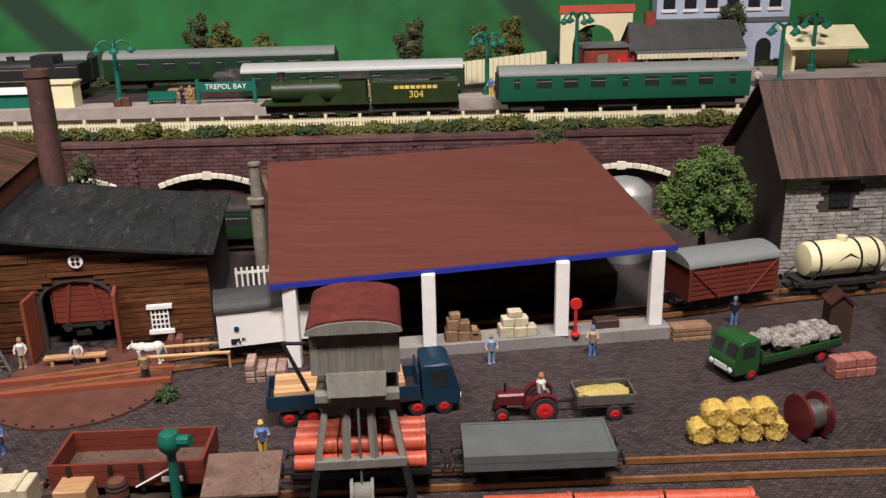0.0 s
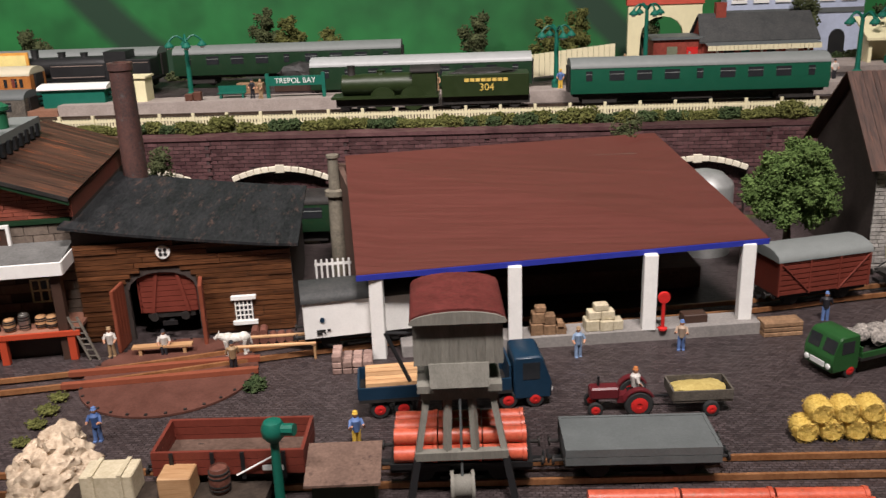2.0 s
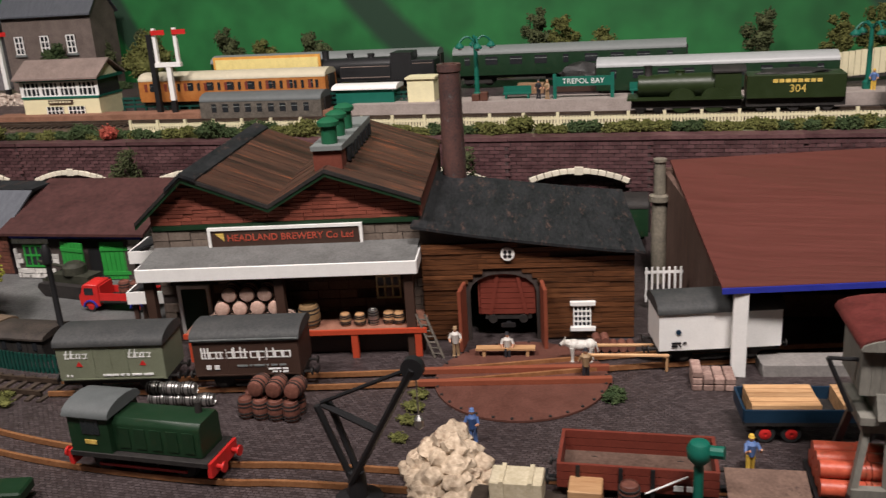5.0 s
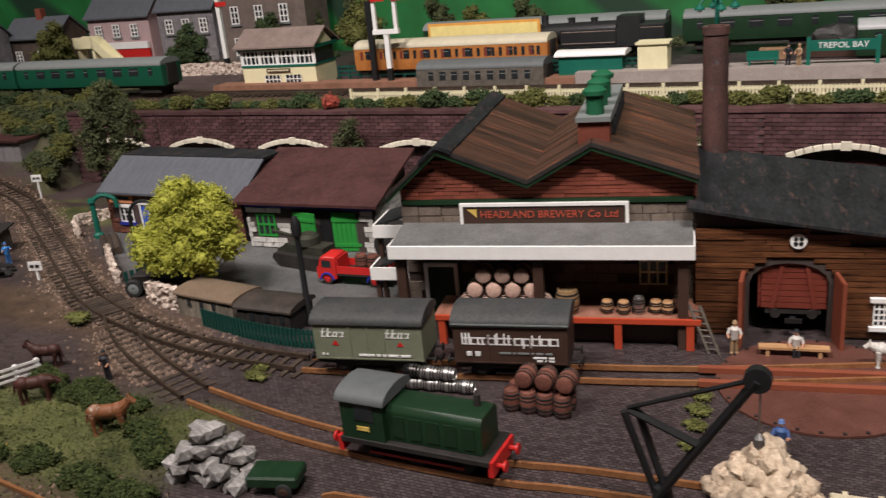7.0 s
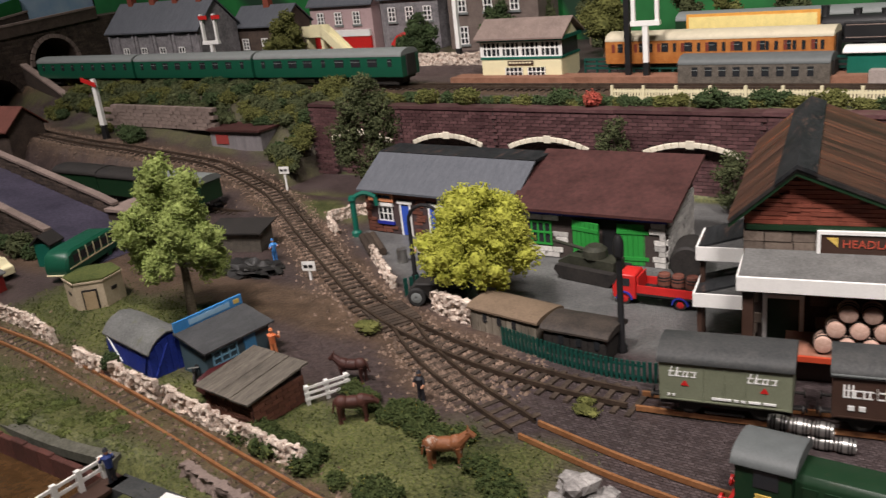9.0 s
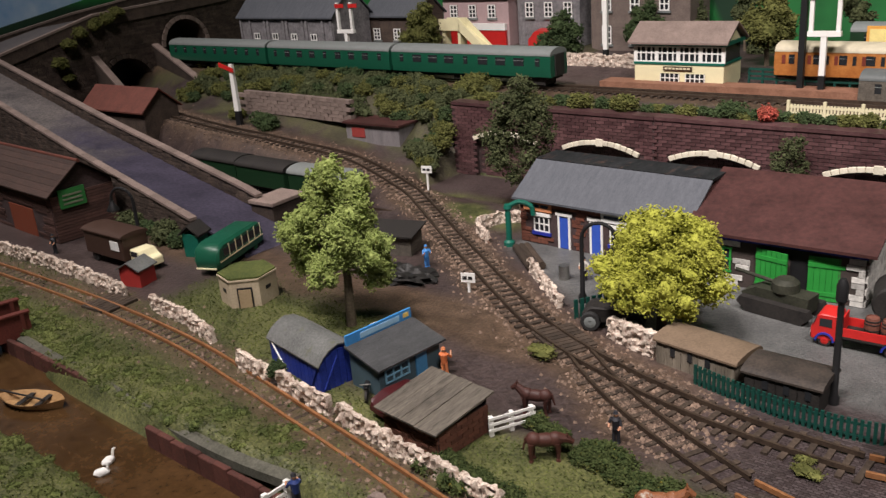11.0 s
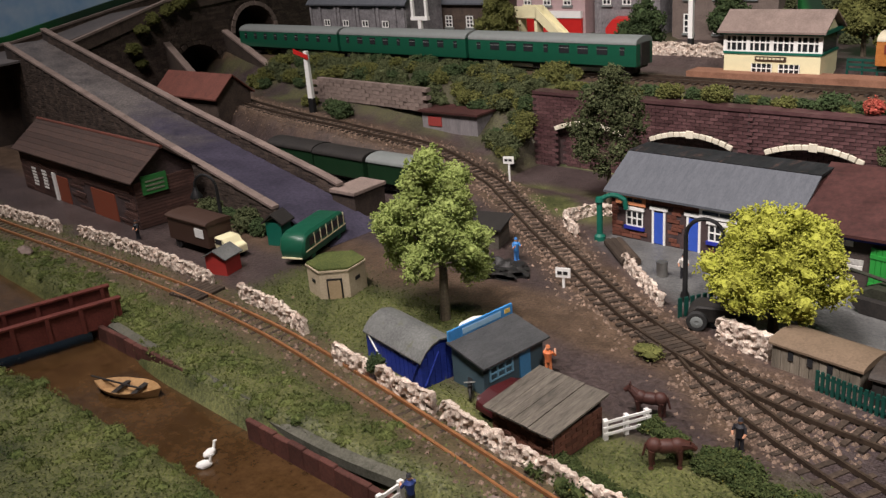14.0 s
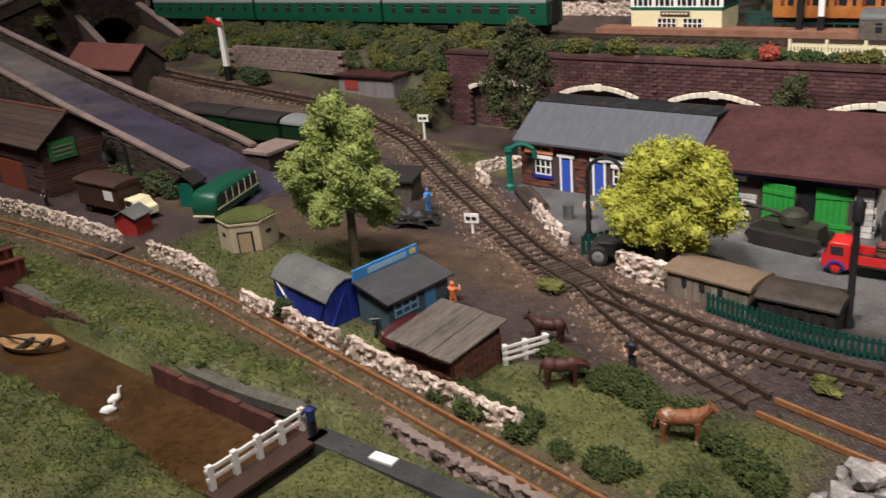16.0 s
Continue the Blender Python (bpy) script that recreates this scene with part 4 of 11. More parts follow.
# ---- brick cottages and whitewashed warehouse ----
cot = thing("cottage_row", -87.7, 62.9, 0, -0.5, "low brick cottage row with a blue-grey slate roof", "cottage")
bm = shape()
prism(bm, [(0, 0), (6.6, 0), (6.6, 6.7), (3.6, 6.7), (0, 4.3)], 0, 16.4, "x")
part("wall", bm, M_JOINTV, cot)
courses(cot, "brick", 0, 16.4, 0.1, 4.3, 12, 0.95, 0.02, M_COTBRICK, lambda a, b, z0, z1: not any(b > p and a < q and z0 < t and z1 > s for p, q, s, t in ((1.4, 3.4, 1.0, 3.1), (4.0, 5.5, 0, 3.3), (7.3, 8.7, 0, 3.3), (9.3, 11.2, 1.0, 3.1))), 14, 0.08)
bm = shape()
hexa(bm, [(-0.5, -0.6, 4.15), (16.9, -0.6, 4.15), (16.9, 3.6, 6.75), (-0.5, 3.6, 6.75)], [(-0.5, -0.6, 4.35), (16.9, -0.6, 4.35), (16.9, 3.6, 6.95), (-0.5, 3.6, 6.95)])
part("roof_slope", bm, M_SLATE, cot)
bm = shape()
hexa(bm, [(-0.5, 3.6, 6.78), (16.9, 3.6, 6.78), (16.9, 6.9, 6.75), (-0.5, 6.9, 6.75)], [(-0.5, 3.55, 7.02), (16.9, 3.55, 7.02), (16.9, 6.9, 7.0), (-0.5, 6.9, 7.0)])
part("rear_slope", bm, M_FELT, cot)
for dx in (4.1, 7.4):
    dr = part("door", (lambda b: (box(b, dx + 0.2, dx + 1.1, -0.06, 0.02, 0.05, 2.9), b)[1])(shape()), paint("bright_blue_door", (0.035, 0.09, 0.45), 0.5), cot)
    bm = shape()
    box(bm, dx, dx + 0.2, -0.1, 0.02, 0, 3.1), box(bm, dx + 1.1, dx + 1.3, -0.1, 0.02, 0, 3.1), box(bm, dx - 0.2, dx + 1.5, -0.14, 0.02, 3.1, 3.4)
    part("door_frame", bm, M_WHITE, cot)
for dx in (1.5, 9.4):
    wn = part("window", (lambda b: (box(b, dx, dx + 1.7, -0.05, 0.02, 1.3, 2.7), b)[1])(shape()), M_GLASS, cot)
    bm = shape()
    for k in range(4):
        box(bm, dx + 0.53 * k, dx + 0.12 + 0.53 * k, -0.1, -0.05, 1.3, 2.7)
    for z in (1.25, 1.95, 2.6):
        box(bm, dx, dx + 1.71, -0.095, -0.045, z, z + 0.12)
    part("window_grille", bm, M_WHITE, wn)
    bm = shape()
    box(bm, dx - 0.15, dx + 1.85, -0.2, 0.02, 2.75, 3.05)
    part("lintel", bm, M_WHITE, wn)
    bm = shape()
    box(bm, dx - 0.15, dx + 1.85, -0.2, 0.02, 0.95, 1.25)
    part("sill", bm, M_BLUE, wn)
for dx, dw, mt, tx in ((0.5, 3.0, paint("orange_board", (0.62, 0.25, 0.12)), 1), (8.6, 4.6, M_SIGNWHITE, 2)):
    sg = thing("shop_sign", -87.7, 62.9, 0, -0.5, "small painted board over the cottage windows" if tx == 1 else "long white board with dark writing", "sign")
    bm = shape()
    box(bm, dx, dx + dw, -0.2, -0.08, 3.2, 4.2)
    part("board", bm, mt, sg)
    bars(sg, dx + 0.3, dx + dw - 0.2, 3.7, 0.28, -0.21, M_DBLUE, (3, 2, 3))

ware = thing("warehouse", -70.2, 62.0, 0, 2.2, "whitewashed stone warehouse with a maroon sheet roof", "warehouse")
bm = shape()
prism(bm, [(0, 0), (6.8, 0), (6.8, 6.6), (0, 4.2)], 0, 12.6, "x")
part("wall", bm, M_MORTAR, ware)
courses(ware, "stone", 0, 12.6, 0.05, 4.15, 9, 1.2, 0.02, M_WHITESTONE, lambda a, b, z0, z1: not any(b > p and a < q and z0 < t and z1 > s for p, q, s, t in ((0.9, 3.0, 1.1, 3.2), (4.7, 11.1, 0, 3.9))), 15, 0.12)
for k in range(10):
    z = 0.05 + 0.47 * k
    for j in range(5):
        ya = j * 1.35 + (0.5 if k % 2 else 0)
        if z < 4.0 + ya * 0.32 and ya < 6:
            bm = shape()
            box(bm, 12.58, 12.72, ya + 0.05, min(6.8, ya + 1.25), z, z + 0.42)
            part("stone", bm, M_WHITESTONE, ware, smooth=0)
bm = shape()
hexa(bm, [(-0.8, -0.8, 4.15), (13.4, -0.8, 4.15), (13.4, 7.6, 7.0), (-0.8, 7.6, 7.0)], [(-0.8, -0.8, 4.38), (13.4, -0.8, 4.38), (13.4, 7.6, 7.25), (-0.8, 7.6, 7.25)])
part("roof", bm, M_MAROON, ware)
bm = shape()
box(bm, -0.1, 12.7, -0.16, 0.02, 3.75, 4.1)
part("fascia", bm, M_BLUE, ware)
for dx, ang in ((4.9, -12), (8.7, 6)):
    bm = shape()
    box(bm, 0, 2.52, -0.03, 0.04, 0.1, 3.5)
    leaf = place(part("door", bm, M_BRIGHTGREEN, ware, "bright green plank door"), dx, -0.15, 0, ang)
    for k in range(6):
        bm = shape()
        box(bm, 0.02 + 0.42 * k, 0.40 + 0.42 * k, -0.08, -0.03, 0.1, 3.5)
        part("door_plank", bm, M_BRIGHTGREEN, leaf)
    for z in (0.5, 2.7):
        bm = shape()
        box(bm, 0, 2.52, -0.14, -0.08, z, z + 0.3)
        part("ledge", bm, M_BRIGHTGREEN, leaf)
# black slab on the solid wall, painted as the dark gap between the leaves
bm = shape()
box(bm, 7.4, 8.8, -0.03, 0.05, 0.05, 3.6)
part("doorway", bm, M_DARK, ware)
wn = part("window", (lambda b: (box(b, 1.1, 2.9, -0.05, 0.05, 1.3, 3.0), b)[1])(shape()), M_GLASS, ware)
bm = shape()
for k in range(4):
    box(bm, 1.05 + 0.58 * k, 1.2 + 0.58 * k, -0.12, -0.05, 1.2, 3.1)
for z in (1.1, 2.1, 3.0):
    box(bm, 1.0, 3.0, -0.13, -0.04, z, z + 0.16)
part("window_grille", bm, M_BRIGHTGREEN, wn)


# ---- rolling stock ----
def on_track(pts, x):
    """Place and heading on a track at x."""
    best = min(along(pts, 0.4), key=lambda p: abs(p[0] - x))
    return best


def wheelset(parent, x, zr, half=0.82, r=0.58, mat=None):
    for s in (-1, 1):
        bm = shape()
        lathe(bm, [(r * 0.3, -0.13), (r * 1.0, -0.12), (r, 0.1), (r * 1.12, 0.11), (r * 1.12, 0.16), (r * 0.3, 0.18)], 16, (x, s * half, zr + r), "y")
        part("wheel", bm, mat or M_UNDER, parent)


def buffers(parent, x, z, d):
    for s in (-1, 1):
        bm = shape()
        cyl(bm, (x, s * 0.85, z), (x + d * 0.45, s * 0.85, z), 0.09, n=8)
        cyl(bm, (x + d * 0.45, s * 0.85, z), (x + d * 0.55, s * 0.85, z), 0.24, n=12)
        part("buffer", bm, M_UNDER, parent)


def chassis(parent, length, z0=0.42, width=2.6):
    bm = shape()
    box(bm, -length / 2, length / 2, -width / 2, width / 2, z0 + 0.75, z0 + 1.05)
    for x in (-length * 0.28, length * 0.28):
        for s in (-1, 1):
            prism(bm, [(x - 0.5, z0 + 0.75), (x - 0.18, z0 + 0.3), (x + 0.18, z0 + 0.3), (x + 0.5, z0 + 0.75)], s * 1.15 - 0.06, s * 1.15 + 0.06)
    for s in (-1, 1):
        box(bm, -1.0, 1.0, s * 1.1 - 0.05, s * 1.1 + 0.05, z0 + 0.25, z0 + 0.4)
    part("underframe", bm, M_UNDER, parent)
    for x in (-length * 0.28, length * 0.28):
        wheelset(parent, x, z0)
    buffers(parent, length / 2, z0 + 0.95, 1)
    buffers(parent, -length / 2, z0 + 0.95, -1)
    for d in (-1, 1):
        bm = shape()
        box(bm, d * length / 2, d * (length / 2 + 0.62), -0.12, 0.12, z0 + 0.5, z0 + 0.62)
        box(bm, d * (length / 2 + 0.6), d * (length / 2 + 0.7), -0.4, 0.4, z0 + 0.5, z0 + 0.75)
        part("coupling", bm, M_DARK, parent)


def arc_roof(w, h, rise, n=8, thick=0.14, over=0.12):
    half = w / 2 + over
    up = [(half * math.cos(a), h + rise * math.sin(a)) for a in np.linspace(math.pi, 0, n)]
    return up + [(half, h - thick), (-half, h - thick)]


def van(x, y, z, rz, label, body, roof, length=7.1, planks=True, height=2.55, doors=True, group="goods wagons", category="goods van"):
    v = thing("goods_van", x, y, z, rz, label, category, group)
    chassis(v, length)
    zb = 1.47
    bm = shape()
    box(bm, -length / 2, length / 2, -1.55, 1.55, zb, zb + height)
    prism(bm, arc_roof(3.1, zb + height, 0.5, over=0)[:-2], -length / 2, -length / 2 + 0.12, "x")
    prism(bm, arc_roof(3.1, zb + height, 0.5, over=0)[:-2], length / 2 - 0.12, length / 2, "x")
    soften(bm, 0.03)
    part("body", bm, body, v)
    if planks:
        for s in (-1, 1):
            for k in range(7):
                bm = shape()
                box(bm, -length / 2 + 0.05, length / 2 - 0.05, s * 1.58 - 0.02, s * 1.58 + 0.02, zb + 0.06 + k * height / 7, zb + (k + 0.88) * height / 7)
                part("board", bm, body, v, smooth=0)
    for s in (-1, 1):
        for xx in (-length / 2 + 0.06, -1.15, 1.15, length / 2 - 0.06) if planks else ():
            bm = shape()
            box(bm, xx - 0.07, xx + 0.07, s * 1.63 - 0.03, s * 1.63 + 0.03, zb, zb + height)
            part("stanchion", bm, body, v)
        for sx in (-1, 1) if planks else ():
            bm = shape()
            cyl(bm, (sx * 1.15, s * 1.66, zb + 0.1), (sx * (length / 2 - 0.15), s * 1.66, zb + height - 0.25), 0.05, n=6)
            part("brace", bm, body, v)
    bm = shape()
    prism(bm, arc_roof(3.1, zb + height, 0.62), -length / 2 - 0.1, length / 2 + 0.1, "x")
    part("roof", bm, roof, v)
    return v


x, y, a = on_track(TRACK_VANS, -11.4)
v = van(x, y, 0, a, "white insulated van with a dark grey roof", M_WHITE, M_DGREY, 7.3, False)
bars(v, -2.9, -1.9, 2.0, 0.1, -1.6, M_DARK, (2, 1))
bars(v, -2.9, -2.2, 1.8, 0.1, -1.6, M_DARK, (2, 1))
bm = shape()
cyl(bm, (-2.5, -1.62, 2.7), (-2.5, -1.55, 2.7), 0.16, n=14)
part("emblem", bm, M_DBLUE, v)
def script(parent, x0, x1, z, h, y, mat, plan, slant=0.0):
    """Painted script as plain strokes: one upright or two for each mark, with a thin tie; plan gives each mark's height and number of uprights."""
    step = (x1 - x0) / len(plan)
    for k, (tall, legs) in enumerate(plan):
        bm = shape()
        xa, wd = x0 + k * step, step * 0.8
        zb, zt = z - h / 2 - (h * 0.28 if tall < 0 else 0), z - h / 2 + h * abs(tall)
        for q in range(legs):
            xl = xa + wd * q / max(1, legs - 1) if legs > 1 else xa + wd * 0.4
            o = slant * (zt - zb)
            hexa(bm, [(xl, y - 0.02, zb), (xl + step * 0.2, y - 0.02, zb), (xl + step * 0.2, y + 0.01, zb), (xl, y + 0.01, zb)],
                 [(xl + o, y - 0.02, zt), (xl + o + step * 0.2, y - 0.02, zt), (xl + o + step * 0.2, y + 0.01, zt), (xl + o, y + 0.01, zt)])
        zc = z - h / 2 + h * min(0.6, abs(tall) - 0.06)
        box(bm, xa, xa + wd, y - 0.018, y + 0.008, zc, zc + h * 0.11)
        box(bm, xa, xa + wd * 0.9, y - 0.018, y + 0.008, z - h / 2, z - h / 2 + h * 0.1)
        part("lettering_mark", bm, mat, parent)


def van_front(v, length, mat, doors):
    """Thin raised door edges and a foot rail on the near side."""
    for xx in doors:
        bm = shape()
        box(bm, xx - 0.035, xx + 0.035, -1.58, -1.545, 1.55, 3.85)
        part("door_edge", bm, mat, v)
    bm = shape()
    box(bm, -length / 2 + 0.2, length / 2 - 0.2, -1.58, -1.545, 1.56, 1.63)
    part("foot_rail", bm, mat, v)


x, y, a = on_track(TRACK_VANS, -38.7)
v = van(x, y, 0, a, "dark brown beer van with white painted lettering", M_BROWN, M_DGREY, 6.5, False, 2.5)
van_front(v, 6.5, M_BROWN, (-1.2, 1.2))
script(v, -2.75, 2.75, 3.0, 0.62, -1.56, M_SIGNWHITE, ((1.15, 3), (0.72, 2), (0.72, 1), (1.0, 2), (1.15, 2), (1.0, 1), (0.72, 2), (-0.72, 2), (1.0, 2), (0.72, 2), (0.72, 2)))
bars(v, -2.5, -1.5, 2.12, 0.26, -1.57, M_SIGNWHITE, (1, 1), 0.2)
bars(v, -0.6, 2.5, 2.2, 0.1, -1.57, M_LGREY, (3, 1, 3, 1, 2, 2))
bars(v, 1.3, 2.6, 1.95, 0.09, -1.57, M_SIGNWHITE, (2, 1))
bars(v, 1.5, 2.6, 1.76, 0.09, -1.57, M_SIGNWHITE, (2, 1, 2))
bm = shape()
box(bm, -3.3, 3.3, -1.7, -1.62, 3.92, 4.0)
part("gutter", bm, M_LGREY, v)
x, y, a = on_track(TRACK_VANS, -47.0)
v = van(x, y, 0, a, "pale grey-green beer van with slanting white script", M_OLIVE, M_DGREY, 6.7, False, 2.45)
van_front(v, 6.7, M_OLIVE, (-1.05, 0.0, 1.05))
for cx in (-2.0, 2.0):
    script(v, cx - 0.85, cx + 0.7, 3.2, 0.46, -1.56, M_SIGNWHITE, ((1.2, 2), (0.7, 2), (0.7, 1), (0.7, 1)), 0.28)
    bm = shape()
    prism(bm, [(cx - 0.22, 2.45), (cx + 0.22, 2.45), (cx, 2.78)], -1.575, -1.54)
    part("emblem", bm, M_RED, v)
bars(v, -2.9, -2.4, 1.85, 0.12, -1.57, M_SIGNWHITE, (1, 1))
bars(v, -0.6, 2.7, 1.85, 0.12, -1.57, M_SIGNWHITE, (3, 1, 1, 2, 2))
x, y, a = on_track(TRACK_VANS, 19.3)
van(x, y, 0, a, "red-brown goods van with a grey roof", M_BAUX, M_LGREY, 7.1)
shed_van = van(-24.95, 58.0, 0, 98, "red-brown goods van inside the timber shed", M_BAUX, M_LGREY, 6.8)
shed_van.scale = (1.1, 1.2, 1.2)
for k in range(8):
    bm = shape()
    box(bm, -3.46, -3.4, -1.5, 1.5, 1.5 + 0.32 * k, 1.78 + 0.32 * k)
    part("end_plank", bm, M_BAUX, shed_van, smooth=0)
for ya, yb in ((-1.0, -0.45), (1.0, 0.45)):
    bm = shape()
    hexa(bm, [(-3.55, ya - 0.1, 1.5), (-3.55, ya + 0.1, 1.5), (-3.46, ya + 0.1, 1.5), (-3.46, ya - 0.1, 1.5)], [(-3.55, yb - 0.1, 4.4), (-3.55, yb + 0.1, 4.4), (-3.46, yb + 0.1, 4.4), (-3.46, yb - 0.1, 4.4)])
    part("end_stanchion", bm, M_BAUX, shed_van)
# tank wagon
x, y, a = on_track(TRACK_VANS, 28.4)
v = thing("tank_wagon", x, y, 0, a, "cream tank wagon with black straps", "tank wagon", "goods wagons")
chassis(v, 7.0)
bm = shape()
lathe(bm, [(0.5, -3.1), (1.15, -2.95), (1.3, -2.6), (1.3, 2.6), (1.15, 2.95), (0.5, 3.1)], 22, (0, 0, 2.9), "x")
part("tank", bm, M_CREAM, v)
bm = shape()
cyl(bm, (0, 0, 4.1), (0, 0, 4.5), 0.4, n=12)
part("filler", bm, M_CREAM, v)
for xx in (-2.3, 0.9, 2.3):
    bm = shape()
    lathe(bm, [(1.3, -0.08), (1.36, -0.07), (1.36, 0.07), (1.3, 0.08)], 22, (xx, 0, 2.9), "x")
    part("strap", bm, M_DARK, v)
for s in (-1, 1):
    for d in (-1, 1):
        bm = shape()
        cyl(bm, (d * 3.4, s * 1.2, 1.5), (0, s * 1.25, 3.5), 0.05, n=6)
        part("stay", bm, M_DARK, v)


def open_wagon(x, y, z, rz, label, mat, inside, length=7.1, height=1.25):
    v = thing("open_wagon", x, y, z, rz, label, "open wagon", "goods wagons")
    chassis(v, length)
    zb = 1.47
    bm = shape()
    box(bm, -length / 2, length / 2, -1.5, 1.5, zb, zb + 0.15)
    part("floor", bm, inside, v)
    n = max(2, round(height / 0.42))
    for s in (-1, 1):
        for k in range(n):
            bm = shape()
            box(bm, -length / 2, length / 2, s * 1.5 - 0.08, s * 1.5 + 0.08, zb + 0.01 + k * height / n, zb + (k + 0.94) * height / n)
            part("side_board", bm, mat, v, smooth=0)
            bm = shape()
            box(bm, s * (length / 2 - 0.08) - 0.08, s * (length / 2 - 0.08) + 0.08, -1.41, 1.41, zb + 0.01 + k * height / n, zb + (k + 0.94) * height / n)
            part("end_board", bm, mat, v, smooth=0)
        for xx in (-2.6, -0.7, 0.7, 2.6) if height > 1 else ():
            bm = shape()
            box(bm, xx - 0.09, xx + 0.09, s * 1.62 - 0.05, s * 1.62 + 0.05, zb - 0.2, zb + height - 0.05)
            part("strap", bm, M_DARK, v)
    return v


x, y, a = on_track(TRACK_YARD, -15.2)
v = open_wagon(x, y, 0, a, "empty red-brown plank wagon", M_BAUX, surface("dirty_floor", (0.06, 0.035, 0.025), (0.13, 0.08, 0.06), 90, 0.9))
bars(v, 1.6, 2.7, 1.85, 0.26, -1.66, M_SIGNWHITE, (1, 1))
bm = shape()
cyl(bm, (0.4, -1.7, 1.5), (2.2, -1.7, 2.5), 0.05, n=6)
part("brace", bm, M_SIGNWHITE, v)
x, y, a = on_track(TRACK_YARD, 4.2)
v = open_wagon(x, y, 0, a, "grey low-sided wagon with a flat grey sheet", M_GREY, M_GREY, 7.2, 0.85)
bm = shape()
box(bm, -3.45, 3.45, -1.42, 1.42, 1.62, 2.25)
part("sheet", bm, M_GREY, v)
x, y, a = on_track(TRACK_YARD, -4.2)
v = open_wagon(x, y, 0, a, "flat wagon under a load of glossy red pipes", M_DARK, M_DARK, 6.6, 0.3)


def pipe_load(x, y, z, rz, length, rows, label):
    b = thing("pipe_stack", x, y, z, rz, label, "pipes", "pipe loads")
    for lv, n in enumerate(rows):
        for k in range(n):
            yy = (k - (n - 1) / 2) * 0.8
            bm = shape()
            seg = 3
            for s in range(seg):
                xa, xb = -length / 2 + s * length / seg, -length / 2 + (s + 0.97) * length / seg
                lathe(bm, [(0.3, xa), (0.4, xa), (0.4, xb - 0.2), (0.45, xb - 0.18), (0.45, xb), (0.3, xb)], 14, (0, yy, 0.42 + lv * 0.7), "x")
            part("pipe", bm, M_ORANGE, b)
    for xx in (-length * 0.36, 0, length * 0.36):
        bm = shape()
        box(bm, xx - 0.06, xx + 0.06, -1.6, 1.6, 0.0, 0.06)
        part("bearer", bm, M_DARK, b)
    return b


pipe_load(x, y, 1.66, a, 6.2, (4, 3), "glossy red pipes stacked on the wagon")
# near siding with a long pipe load
track([(-43, 30.2), (-40, 30.6), (-10, 31.0), (60, 31.8)], "near rusty siding at the table edge", z=0.06)
pipe_load(7.4, 33.0, 0.0, 1, 12.2, (4, 3), "long glossy red pipes stacked on the ground")

# diesel shunter
x, y, a = on_track(TRACK_YARD, -40.0)
v = thing("diesel_shunter", x, y, 0.3, a, "dark green diesel shunting locomotive with red rods", "locomotive")
v.scale = (0.88, 0.88, 0.88)
bm = shape()
box(bm, -4.5, 4.6, -1.55, 1.55, 1.15, 1.5)
soften(bm, 0.04)
part("running_plate", bm, M_UNDER, v)
bm = shape()
prism(bm, [(-1.15, 1.5), (1.15, 1.5), (1.15, 3.3), (0.9, 3.65), (-0.9, 3.65), (-1.15, 3.3)], -1.6, 4.1, "x")
soften(bm, 0.05)
part("bonnet", bm, M_DGREEN, v)
for k in range(5):
    for s in (-1, 1):
        bm = shape()
        box(bm, -1.2 + k * 1.05, -0.5 + k * 1.05, s * 1.17 - 0.03, s * 1.17 + 0.03, 1.8, 3.1)
        part("side_door", bm, M_DGREEN, v)
bm = shape()
box(bm, -4.3, -1.6, -1.5, 1.5, 1.5, 3.9)
prism(bm, arc_roof(3.0, 3.9, 0.5, over=0)[:-2], -4.3, -1.6, "x")
part("cab", bm, M_DGREEN, v)
bm = shape()
prism(bm, arc_roof(3.1, 3.95, 0.62), -4.5, -1.4, "x")
part("roof", bm, M_GREY, v)
for s in (-1, 1):
    bm = shape()
    box(bm, -3.4, -2.2, s * 1.5 - 0.04, s * 1.5 + 0.04, 2.7, 3.7)
    part("window", bm, M_GLASS, v)
    bars(v, -3.3, -2.4, 2.2, 0.25, s * 1.52, M_YELLOW, (1,))
    bm = shape()
    box(bm, -2.9, 2.9, s * 1.12 - 0.06, s * 1.12 + 0.06, 0.45, 0.62)
    part("coupling_rod", bm, M_RED, v)
    for xx in (-2.7, 0, 2.7):
        bm = shape()
        lathe(bm, [(0.15, -0.12), (0.72, -0.12), (0.72, 0.1), (0.82, 0.12), (0.82, 0.16), (0.15, 0.18)], 18, (xx, s * 0.85, 0.74), "y")
        part("wheel", bm, M_UNDER, v)
for d in (-4.55, 4.65):
    bm = shape()
    box(bm, d - 0.14, d + 0.14, -1.5, 1.5, 0.55, 1.45)
    part("buffer_beam", bm, M_RED, v)
    for s in (-1, 1):
        bm = shape()
        e = 1 if d > 0 else -1
        cyl(bm, (d, s * 0.9, 1.0), (d + e * 0.55, s * 0.9, 1.0), 0.14, n=8)
        cyl(bm, (d + e * 0.55, s * 0.9, 1.0), (d + e * 0.68, s * 0.9, 1.0), 0.32, n=14)
        part("buffer", bm, M_RED, v)
bm = shape()
cyl(bm, (3.3, 0.4, 3.6), (3.3, 0.4, 4.3), 0.22, 0.18, 10)
part("exhaust", bm, M_UNDER, v)


